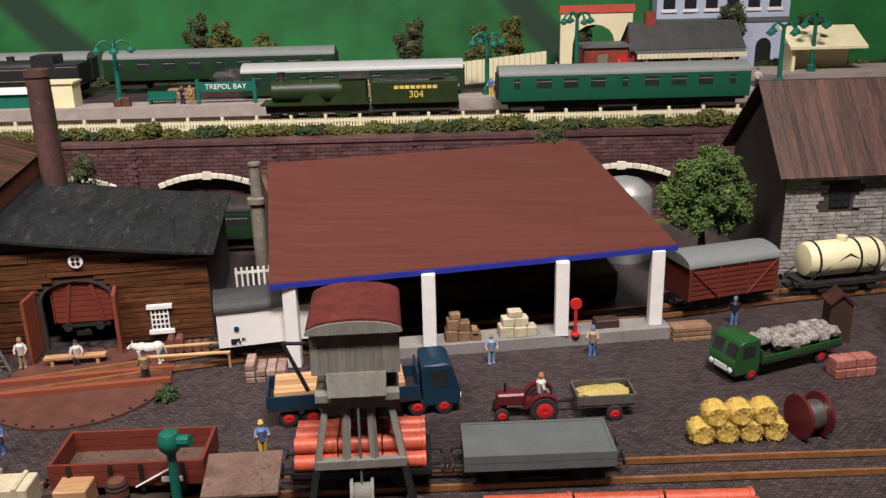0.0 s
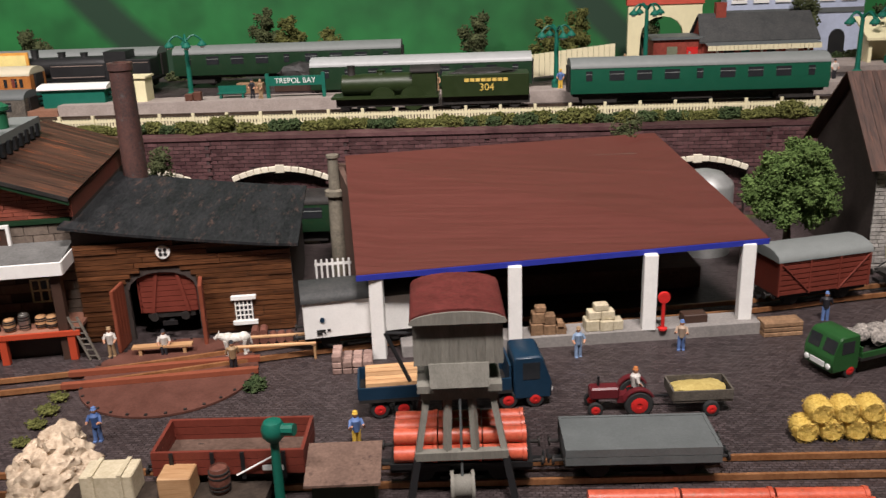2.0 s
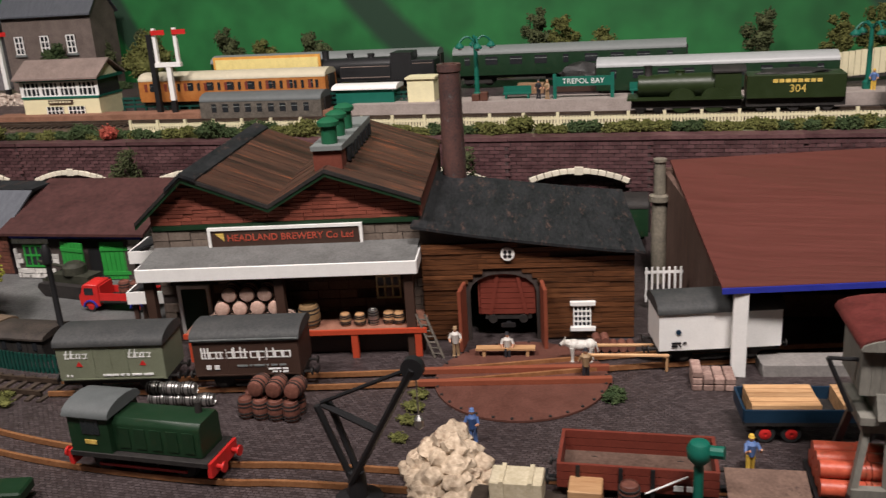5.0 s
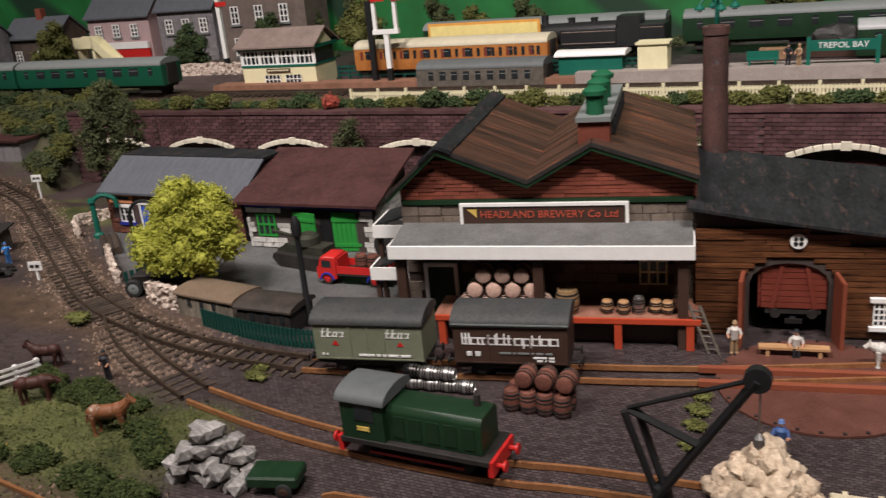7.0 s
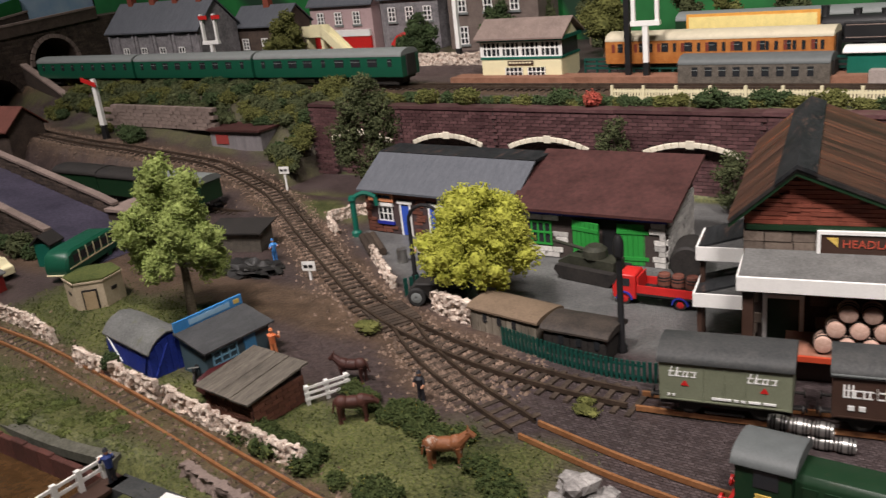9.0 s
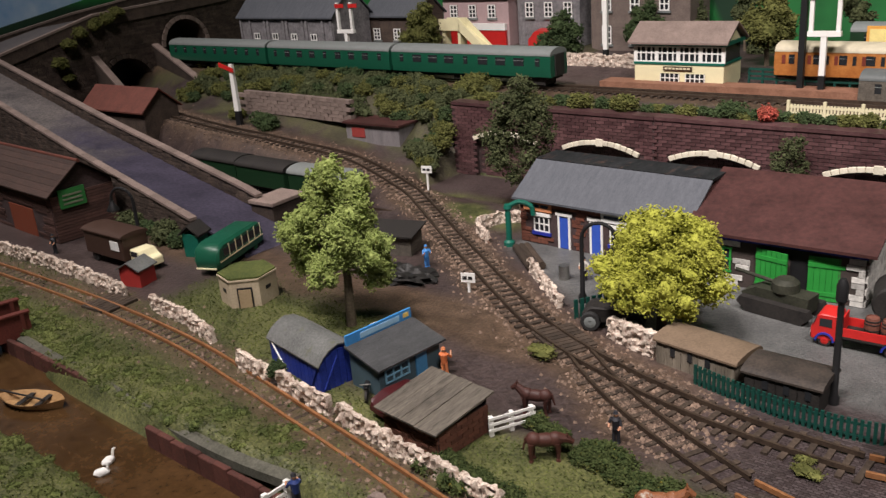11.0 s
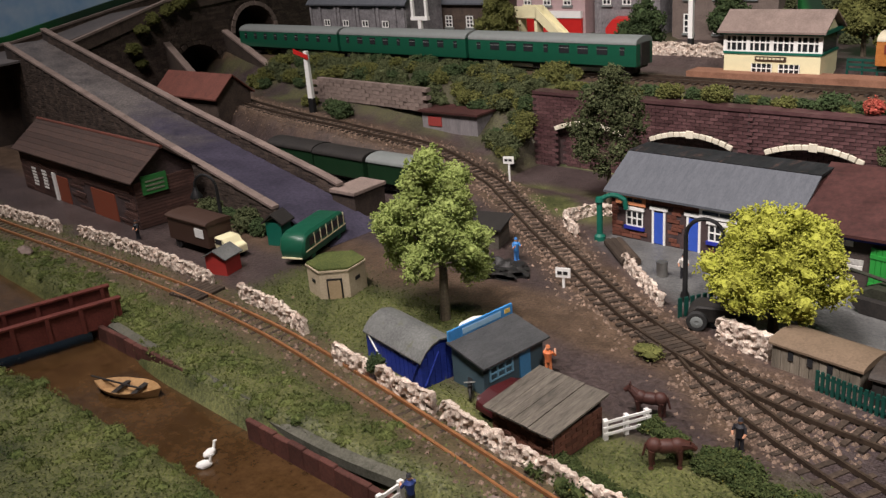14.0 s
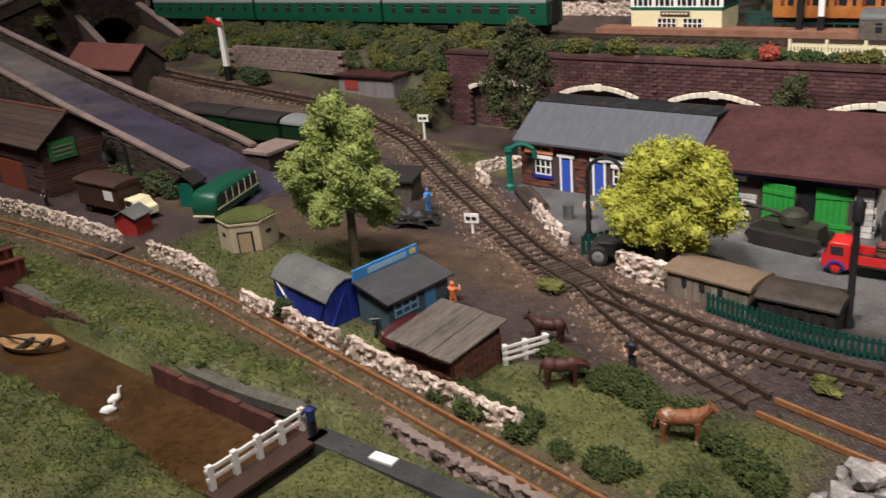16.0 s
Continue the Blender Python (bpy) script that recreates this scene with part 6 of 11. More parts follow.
def crates(name, x, y, z, rz, boxes, mat, label, category="crates", each="crate"):
    c = thing(name, x, y, z, rz, label, category)
    for b in boxes:
        bm = shape()
        box(bm, *b)
        soften(bm, 0.05)
        part(each, bm, mat, c)
    return c


M_BOX = surface("cream_cartons", (0.42, 0.36, 0.24), (0.62, 0.55, 0.40), 100, 0.8, bump=0.4, pieces=0.15)
M_SACKB = surface("brown_parcels", (0.13, 0.075, 0.04), (0.30, 0.18, 0.10), 120, 0.85, bump=0.6, pieces=0.25)
crates("parcel_stack", 0.7, 52.4, 0.75, 6, [(-1.1, -0.3, -0.5, 0.5, 0, 0.8), (-0.28, 0.5, -0.5, 0.5, 0, 0.7), (0.52, 1.2, -0.5, 0.4, 0, 0.55), (-1.0, -0.2, -0.4, 0.4, 0.81, 1.5), (-0.2, 0.5, -0.4, 0.4, 0.71, 1.3), (-0.8, -0.1, -0.3, 0.3, 1.51, 1.9), (0.6, 1.0, -0.6, 0.2, 0.56, 0.9)], M_SACKB, "stack of brown parcels on the platform", each="parcel")
crates("carton_stack", 4.3, 52.9, 0.8, 8, [(-1.2, -0.3, -0.5, 0.5, 0, 0.75), (-0.28, 0.55, -0.6, 0.5, 0, 0.7), (0.57, 1.25, -0.5, 0.4, 0, 0.65), (-1.0, -0.2, -0.4, 0.4, 0.76, 1.3), (-0.18, 0.7, -0.4, 0.4, 0.71, 1.3), (-0.6, 0.3, -0.35, 0.35, 1.31, 1.75)], M_BOX, "stack of cream cartons on the platform", each="carton")
crates("long_crate", 15.8, 53.6, 0, 8, [(-1.3, 1.3, -0.6, 0.6, 0, 0.3), (-1.3, 1.3, -0.6, 0.6, 0.33, 0.63), (-1.3, 1.3, -0.6, 0.6, 0.66, 0.98)], M_SACKB, "long brown slatted crate beside the platform", each="slat_row")
crates("brick_pallet", -11.4, 48.9, 0, 6, [(-1.2 + 0.62 * i, -0.64 + 0.62 * i, -0.7 + 0.6 * j, -0.14 + 0.6 * j, 0.02 + 0.42 * k, 0.4 + 0.42 * k) for i in range(4) for j in range(3) for k in range(2 if i else 3)], surface("pinkish_block", (0.20, 0.12, 0.10), (0.36, 0.25, 0.21), 120, 0.9, pieces=0.25), "stack of dull pink blocks beside the track", "blocks", "block")
crates("drain_pipes", 24.0, 47.9, 0, 10, [(-1.3 + 0.66 * i, -0.68 + 0.66 * i, -0.6 + 0.1 * k, 0.5, 0.02 + 0.6 * k, 0.58 + 0.6 * k) for i in range(4) for k in range(2)], surface("red_clay", (0.20, 0.06, 0.045), (0.42, 0.17, 0.13), 120, 0.8, bump=0.7, pieces=0.2), "stack of red clay blocks at the yard edge", "clay blocks", "block")
crates("oak_chest", 10.3, 53.9, 0.8, 8, [(-0.8, 0.8, -0.45, 0.45, 0, 0.6)], M_BROWN, "dark wooden chest on the platform", "chest", "body")
# red pump
pm = thing("fire_pump", 8.1, 52.7, 0.75, 0, "red cast-iron pump with a round head", "pump")
bm = shape()
lathe(bm, [(0.3, 0), (0.3, 0.12), (0.12, 0.2), (0.12, 1.9)], 12)
part("column", bm, M_RED, pm)
bm = shape()
lathe(bm, [(0.36, -0.15), (0.42, 0), (0.36, 0.15)], 16, (0, 0, 2.2), "y")
part("head", bm, M_RED, pm)
# sacks
sp = thing("sack_pile", -24.2, 36.2, 0, 0, "pile of pale dirty sacks in the yard", "sacks")
r = random.Random(12)
for lv, (n, sx, sy) in enumerate(((11, 2.1, 1.7), (9, 1.7, 1.4), (6, 1.2, 1.1), (3, 0.7, 0.8))):
    for k in range(n):
        q = 2.399 * k + lv
        f = math.sqrt((k + 0.5) / n)
        bm = shape()
        lump(bm, (0, 0, 0), (0.86, 0.7, 0.55), r, 3, 0.36, freq=1.7)
        place(part("sack", bm, M_SACK, sp), f * sx * math.cos(q), 0.3 * lv + f * sy * math.sin(q), 0.45 + lv * 0.54, r.uniform(0, 180), r.uniform(-20, 20))
# hand crane
cr = thing("hand_crane", -28.0, 34.0, 0, 0, "black hand crane with a raised lattice jib", "crane")
bm = shape()
lathe(bm, [(1.2, 0), (1.2, 0.5), (0.5, 0.7), (0.4, 2.0)], 14)
part("base", bm, M_DARK, cr)
for a, b, nm in (((-0.2, -0.3, 1.5), (3.8, -2.0, 8.5), "jib"), ((-0.2, 0.3, 1.5), (3.8, -1.7, 8.5), "jib"), ((-0.3, 0, 1.6), (-1.5, -0.3, 5.5), "mast"), ((0.2, 0, 1.6), (-1.1, 0.2, 5.5), "mast"), ((-1.4, 0, 5.5), (3.8, -1.8, 8.5), "tie_rod"), ((-1.3, 0, 5.4), (1.6, -0.9, 4.8), "stay")):
    bm = shape()
    cyl(bm, a, b, 0.17 if nm != "tie_rod" else 0.1, n=6)
    part(nm, bm, M_DARK, cr)
bm = shape()
lathe(bm, [(0.5, -0.2), (0.5, 0.2)], 14, (3.8, -1.85, 8.5), "y")
part("pulley", bm, M_DARK, cr)
bm = shape()
cyl(bm, (3.9, -1.85, 8.2), (3.9, -1.85, 6.2), 0.04, n=6)
lathe(bm, [(0.05, 6.3), (0.22, 6.1), (0.22, 5.8), (0.05, 5.6)], 8, (3.9, -1.85, 0))
part("hook", bm, M_STEEL, cr)
# stage with crates at the table edge
bm = shape()
box(bm, -22.6, -13.2, 33.6, 35.4, 0.4, 0.95)
solo("loading_stage", bm, M_SLEEPER, 0, 0, 0, 0, "low weathered timber stage under the crates", "stage")
crates("cream_crate", -20.4, 34.5, 0.95, 3, [(-1.2, 1.2, -0.75, 0.75, 0, 1.3)], M_BOX, "cream painted crate on the stage", "crate", "body")
for xx in (-21.05, -19.75):
    bm = shape()
    box(bm, -0.1, 0.1, -0.8, 0.8, -0.01, 1.36)
    solo("crate_strap", bm, M_BOX, xx, 34.5 + 0.05 * (xx + 20.4), 0.97, 3, "raised cream batten round the crate", "batten", "crate battens")
crates("tan_crate", -17.3, 34.5, 0.95, 2, [(-0.75, 0.75, -0.7, 0.7, 0, 1.15)], M_PALEWOOD, "light brown crate on the stage", "crate", "body")
copy_thing(cask, lift(None, -15.4, 34.6, 0.95))
lp = thing("yard_lamp", -12.5, 34.0, 0, 0, "stubby green iron yard lamp", "lamp post")
bm = shape()
lathe(bm, [(0.5, 0), (0.5, 0.3), (0.24, 0.5), (0.2, 4.0)], 12)
part("column", bm, M_TEAL, lp)
bm = shape()
lathe(bm, [(0.25, 3.9), (0.5, 4.2), (0.55, 4.6), (0.4, 4.9), (0.15, 5.0)], 14, (0, 0, 0))
cyl(bm, (0.1, 0, 4.5), (1.0, -0.2, 4.6), 0.28, n=10)
part("head", bm, M_TEAL, lp)
ht = thing("platelayer_hut", -9.6, 34.6, 0, 4, "small hut with a flat rusty brown board roof", "hut")
bm = shape()
box(bm, -1.4, 1.4, -0.9, 0.9, 0, 2.1)
part("wall", bm, M_DGREEN, ht)
bm = shape()
hexa(bm, [(-1.7, -1.3, 2.0), (1.7, -1.3, 2.0), (1.7, 1.3, 2.6), (-1.7, 1.3, 2.6)], [(-1.7, -1.3, 2.12), (1.7, -1.3, 2.12), (1.7, 1.3, 2.72), (-1.7, 1.3, 2.72)])
part("roof", bm, surface("dusty_brown_board", (0.10, 0.06, 0.045), (0.19, 0.12, 0.09), 60, 0.8, bump=0.4, wear=(0.06, 0.035, 0.028)), ht)
# turntable
tt = thing("turntable", -22.6, 48.2, 0, 10, "rusty brown wagon turntable plate set in the yard", "turntable")
bm = shape()
lathe(bm, [(5.3, 0.03), (5.3, 0.16), (5.1, 0.18), (0.5, 0.18)], 48)
part("plate", bm, surface("rusty_plate", (0.07, 0.028, 0.02), (0.13, 0.052, 0.038), 60, 0.55, bump=0.3), tt)
for s in (-1, 1):
    bm = shape()
    box(bm, -6.2, 5.4, s * 0.82 - 0.2, s * 0.82 + 0.2, 0.19, 0.5)
    part("rail", bm, paint("red_brown_rail", (0.22, 0.06, 0.03), 0.6), tt)
bm = shape()
for k in range(30):
    q = 2 * math.pi * k / 30
    box(bm, 5.15 * math.cos(q) - 0.08, 5.15 * math.cos(q) + 0.08, 5.15 * math.sin(q) - 0.08, 5.15 * math.sin(q) + 0.08, 0.18, 0.25)
part("stud_ring", bm, M_UNDER, tt)
# hidden green coach under the arch
coach(-20.5, 74.6, 0.1, 3, "dark green coach end under the viaduct arch", M_DGREEN, M_UNDER, 9.0, 1)
# water tank and gate
bm = shape()
lathe(bm, [(2.3, 0), (2.3, 5.6), (2.2, 5.9), (1.4, 6.6), (0.3, 6.9)], 26)
solo("water_tank", bm, paint("galvanised", (0.42, 0.43, 0.42), 0.4, 0.15, metal=0.6), 14.6, 70.5, 0, 0, "domed galvanised water tank behind the goods shed", "water tank")
gt = thing("white_gate", -14.5, 60.5, 0, 10, "small white picket gate between the sheds", "gate")
for k in range(7):
    bm = shape()
    box(bm, -1.2 + 0.4 * k, -1.05 + 0.4 * k, -0.05, 0.05, 0.6, 3.2)
    part("picket", bm, M_WHITE, gt)
for z in (0.9, 2.7):
    bm = shape()
    box(bm, -1.25, 1.45, 0.05, 0.13, z, z + 0.2)
    part("rail", bm, M_WHITE, gt)
# edge buildings on the right
bd = thing("dark_store", 28.5, 47.5, 0, -12, "dark green plank store at the yard edge", "store")
bm = shape()
prism(bm, [(0, 0), (8, 0), (8, 5.2), (4, 7.6), (0, 5.2)], 0, 6, "x")
part("wall", bm, M_DGREEN, bd)
bm = shape()
hexa(bm, [(-0.6, -0.7, 4.9), (6.6, -0.7, 4.9), (6.6, 4, 7.8), (-0.6, 4, 7.8)], [(-0.6, -0.7, 5.1), (6.6, -0.7, 5.1), (6.6, 4, 8.0), (-0.6, 4, 8.0)])
part("roof", bm, M_FELT, bd)
sh = thing("red_shed", 25.2, 53.0, 0, -4, "narrow dark red sentry shed", "shed")
bm = shape()
prism(bm, [(-0.7, 0), (0.7, 0), (0.7, 2.6), (0, 3.2), (-0.7, 2.6)], -0.7, 0.7)
part("wall", bm, M_BROWN, sh)
bm = shape()
hexa(bm, [(-0.85, -0.85, 2.55), (0, -0.85, 3.3), (0, 0.85, 3.3), (-0.85, 0.85, 2.55)], [(-0.85, -0.85, 2.7), (0, -0.85, 3.45), (0, 0.85, 3.45), (-0.85, 0.85, 2.7)])
hexa(bm, [(0, -0.85, 3.3), (0.85, -0.85, 2.55), (0.85, 0.85, 2.55), (0, 0.85, 3.3)], [(0, -0.85, 3.45), (0.85, -0.85, 2.7), (0.85, 0.85, 2.7), (0, 0.85, 3.45)])
part("roof", bm, M_MAROON, sh)
# benches, ladder
bn = thing("bench", -24.1, 51.2, 0, 8, "plain light timber bench before the shed doors", "bench")
bm = shape()
box(bm, -1.9, 1.9, -0.3, 0.3, 0.62, 0.75)
part("seat", bm, M_PALEWOOD, bn)
for s in (-1.4, 1.4):
    bm = shape()
    box(bm, s - 0.1, s + 0.1, -0.25, 0.25, 0, 0.62)
    part("leg", bm, M_PALEWOOD, bn)
bm = shape()
for s in (-0.3, 0.3):
    cyl(bm, (s, 0, 0), (s - 1.2, 0.3, 2.9), 0.09, n=6)
for k in range(7):
    f = 0.1 + k * 0.13
    cyl(bm, (-0.3 - 1.2 * f, 0.3 * f, 2.9 * f), (0.3 - 1.2 * f, 0.3 * f, 2.9 * f), 0.06, n=6)
solo("step_ladder", bm, M_GREYWOOD, -28.4, 50.6, 0, 0, "weathered wooden ladder leaning on the dock", "ladder")


# ---- plants ----
CLUMP_AXES = [Vector(v) for v in ((1, 0, 0), (0, 1, 0), (-1, 0, 0), (0, -1, 0), (0, 0, 1), (0, 0, -1))]
CLUMP_SIDES = ((0, 1, 4), (1, 2, 4), (2, 3, 4), (3, 0, 4), (1, 0, 5), (2, 1, 5), (3, 2, 5), (0, 3, 5))


def foliage(blobs, count, size, rnd, squash=1.0):
    """Leaf clumps strewn over round masses: verts and triangles."""
    verts, tris = [], []
    total = sum(b[3] ** 2 for b in blobs)
    for bx, by, bz, br in blobs:
        for _ in range(int(count * br * br / total)):
            d = Vector((rnd.gauss(0, 1), rnd.gauss(0, 1), rnd.gauss(0, 1))).normalized()
            wob = 1 + 0.28 * noise.noise(d * 2.3 + Vector((bx, by, bz)))
            c = Vector((bx, by, bz)) + d * br * wob * rnd.uniform(0.72, 1.04)
            c.z = bz + (c.z - bz) * squash
            for _ in range(2):
                p = c + Vector((rnd.uniform(-1, 1), rnd.uniform(-1, 1), rnd.uniform(-1, 1))) * size * 1.3
                k = len(verts)
                for ax in CLUMP_AXES:
                    verts.append(tuple((p + (ax + Vector((rnd.uniform(-0.5, 0.5), rnd.uniform(-0.5, 0.5), rnd.uniform(-0.5, 0.5)))) * size * rnd.uniform(0.6, 1.25)) * CM))
                tris += [(k + a, k + b, k + e) for a, b, e in CLUMP_SIDES]
    return verts, tris


def leaf_part(name, blobs, count, size, mat, parent, rnd, squash=1.0, core=0.8):
    v, t = foliage(blobs, count, size, rnd, squash)
    me = bpy.data.meshes.new(name)
    bm = shape()
    for bx, by, bz, br in blobs:
        lump(bm, (bx, by, bz), (br * core, br * core, br * core * squash), rnd, 2, 0.4)
    bm.transform(Matrix.Scale(CM, 4))
    base = len(v)
    bm.verts.index_update()
    v += [tuple(q.co) for q in bm.verts]
    t += [tuple(base + q.index for q in f.verts) for f in bm.faces]
    bm.free()
    me.from_pydata(v, [], t)
    me.materials.append(mat)
    ob = new(name, me)
    ob.parent = parent
    return ob


def tufted(blobs, rnd, n=9, share=0.47, out=0.68):
    """Smaller leaf masses round each large one, so that shade shows between them."""
    got = []
    for bx, by, bz, br in blobs:
        for k in range(n):
            h = 1 - 2 * (k + 0.5) / n
            q = 2.399 * k + rnd.uniform(-0.5, 0.5)
            w2 = math.sqrt(1 - h * h)
            d = br * out * rnd.uniform(0.85, 1.15)
            got.append((bx + d * w2 * math.cos(q), by + d * w2 * math.sin(q), bz + d * h, br * share * rnd.uniform(0.75, 1.2)))
    return got


def tree(x, y, z, trunk_h, blobs, mat, label, count=900, size=0.22, r=0.45, seed=1, lean=(0, 0), group="model trees", core=0.72):
    rnd = random.Random(seed)
    t = thing("tree", x, y, z, rnd.uniform(0, 20), label, "tree", group)
    bm = shape()
    top = Vector((lean[0], lean[1], trunk_h))
    mid = top * 0.55 + Vector((rnd.uniform(-0.2, 0.2), rnd.uniform(-0.2, 0.2), 0))
    cyl(bm, (0, 0, -0.3), mid, r, r * 0.75, 9)
    cyl(bm, mid, top, r * 0.75, r * 0.45, 9)
    part("trunk", bm, M_TRUNK, t)
    bm = shape()
    for bx, by, bz, br in blobs:
        cyl(bm, mid.lerp(top, rnd.uniform(0.3, 1)), (bx * 0.8, by * 0.8, bz), r * 0.35, r * 0.12, 6)
    part("limbs", bm, M_TRUNK, t)
    leaf_part("crown", tufted(blobs, rnd) if count > 1500 else tufted(blobs, rnd, 4, 0.55), count, size, mat, t, rnd, core=core)
    return t


def bush(x, y, z, r, mat, label, seed, category="bush", group="hedge bushes", size=0.2, count=None, squash=0.8, wide=1.0):
    rnd = random.Random(seed)
    blobs = [(rnd.uniform(-0.5, 0.5) * r * wide, rnd.uniform(-0.35, 0.35) * r, r * 0.5 * rnd.uniform(0.8, 1.2), r * rnd.uniform(0.5, 0.75)) for _ in range(4)]
    ob = leaf_part("bush", blobs, count or int(150 + 230 * r), size * 0.62, mat, None, rnd, squash, 0.7)
    tagged(ob, label, category, group)
    return place(ob, x, y, z)


tree(-68.0, 52.0, 0, 3.2, [(0, 0, 5.2, 3.1), (-2.7, 0.3, 4.3, 2.1), (2.6, -0.2, 4.7, 2.2), (0.6, -0.6, 7.4, 2.1), (-1.6, 0.8, 6.4, 2.1), (1.6, -1.6, 3.9, 2.0), (-1.4, -1.5, 3.7, 1.9), (2.2, 0.4, 6.6, 1.8)], M_LIME, "bushy bright yellow-green tree beside the track", 10500, 0.088, 0.4, 3, core=0.66)
tree(-88.3, 41.2, 0, 6.5, [(0, 0, 6.6, 2.0), (-3.0, 0.3, 5.3, 1.8), (2.6, 0.4, 4.6, 1.5), (1.2, -0.6, 8.0, 2.0), (-1.6, 0.4, 8.4, 1.9), (1.3, 0.3, 10.4, 1.6), (-0.4, -0.2, 11.9, 1.3), (3.2, -0.8, 6.8, 1.6), (-3.4, -0.8, 7.4, 1.5), (-0.6, -1.6, 5.0, 1.4), (-1.7, 0, 10.3, 1.3)], M_PALELEAF, "tall pale green tree with a slim trunk", 9500, 0.09, 0.42, 5, core=0.6)
tree(19.4, 64.6, 0, 5.0, [(0, 0, 7.4, 2.2), (-2.3, 0, 6.6, 1.6), (2.4, 0.2, 7.0, 1.6), (0.3, -0.9, 9.2, 1.6), (-1.3, -0.8, 5.5, 1.5), (1.5, -1.0, 5.6, 1.5), (-1.4, -0.6, 8.4, 1.4), (1.6, -0.5, 8.5, 1.3), (0.2, -1.8, 7.0, 1.3)], M_LEAF, "round dark green tree behind the red-brown van", 8500, 0.095, 0.4, 6, core=0.66)
tree(-92.4, 69.4, 0, 7.5, [(0.2, 0, 9.4, 2.2), (-2.4, 0, 8.2, 1.8), (2.4, 0.2, 8.8, 1.9), (0.6, 0.2, 11.6, 1.9), (-1.2, -0.6, 11.0, 1.5), (-1.4, -0.8, 6.2, 1.5), (1.9, -0.4, 6.0, 1.5), (-2.9, 0.3, 5.6, 1.2), (2.6, 0, 11.0, 1.2), (0.5, 0, 13.2, 1.1), (-0.4, -0.5, 4.2, 1.0)], M_OLIVELEAF, "dull green feathery tree before the viaduct arches", 4200, 0.1, 0.26, 7, (0.5, 0), core=0.35)
for tx, ty, tz, hh, sd in ((-68.9, 77.6, 0, 6.5, 8), (-33.0, 76.5, 0, 6.5, 9), (-57.0, 76.5, 0, 4.0, 10), (9.0, 77.4, 5.5, 2.5, 15)):
    tree(tx, ty, tz, hh, [(0.4, 0, hh + 0.6, 1.3), (-0.7, 0, hh - 0.6, 1.1), (0.9, 0.1, hh - 1.6, 1.0), (-0.3, 0.2, hh - 2.6, 0.9)], M_OLIVELEAF, "thin straggly dull green tree against the viaduct", 900, 0.09, 0.15, sd, (0.6, 0), core=0.4)
tree(-134.5, 44.5, 0, 4.5, [(0, 0, 5.0, 1.1), (0.5, 0.2, 5.9, 0.9), (-0.5, 0, 4.2, 0.8)], M_OLIVELEAF, "thin shrub tree beside the dark brick depot", 260, 0.16, 0.18, 11)
r = random.Random(77)
k = 0
x = -106.0
while x < 46:
    y = wall_y(x) + 1.9 + r.uniform(0, 0.7)
    mt, lb = r.choice(((M_BUSH, "olive green hedge bush on the viaduct edge"), (M_BUSH, "olive green hedge bush on the viaduct edge"), (M_BUSH, "olive green hedge bush on the viaduct edge"), (M_DBUSH, "dark green hedge bush on the viaduct edge")))
    rad = r.uniform(0.6, 1.0) if r.random() > 0.1 else 1.5
    bush(x, y, 8.6, rad, mt, lb, 100 + k, wide=1.6)
    x += rad * r.uniform(1.3, 1.8)
    k += 1
bush(-72.0, 80.4, 8.9, 1.1, M_REDLEAF, "red flowering bush on the viaduct edge", 5, size=0.16)
# bank on the left, scrubby
scrub = []
for k in range(270):
    x = r.uniform(-165, -108)
    mid = line_y(TRACK_VANS, x)
    y = r.uniform(mid + 4.5, 86.5) if k < 160 else r.uniform(81, 87)
    if x < -126 and y < 79:
        continue
    if -149.5 < x < -123 and 74 < y < 79.2:
        continue
    if -125 < x < -113.5 and y < 79.5:
        y = 80 + r.random() * 4
    if k >= 110:
        rad = r.uniform(0.6, 1.3)
        scrub += [(x + r.uniform(-1, 1), y + r.uniform(-0.6, 0.6), ground_z(x, y) + 0.4 * rad, rad * r.uniform(0.5, 0.8)) for _ in range(4)]
        continue
    bush(x, y, ground_z(x, y) - 0.1, r.uniform(0.9, 1.9), r.choice((M_BUSH, M_DBUSH, M_OLIVELEAF, M_BUSH)), "scrubby green bush on the bank", 300 + k, group="bank bushes", wide=1.3)
tagged(leaf_part("scrub", scrub, 30000, 0.11, M_OLIVELEAF, None, r), "low olive scrub covering the bank", "scrub", kind="stuff")
for x, y, rad, mt in ((-137.0, 73.6, 2.0, M_DBUSH), (-146, 76, 1.4, M_BUSH), (-170, 88, 1.8, M_BUSH), (-127.5, 46.2, 1.7, M_OLIVELEAF), (-123.5, 46.0, 1.3, M_DBUSH), (-119.6, 45.6, 1.9, M_OLIVELEAF), (-117.4, 45.4, 1.4, M_DBUSH), (-165, 49.4, 1.6, M_OLIVELEAF), (-168, 49.8, 1.4, M_OLIVELEAF), (-139, 74.6, 1.9, M_DBUSH), (-126.5, 80.2, 1.8, M_OLIVELEAF)):
    bush(x, y, ground_z(x, y) - 0.1, rad, mt, "dark scrubby bush in the corner", int(900 + x), group="bank bushes")
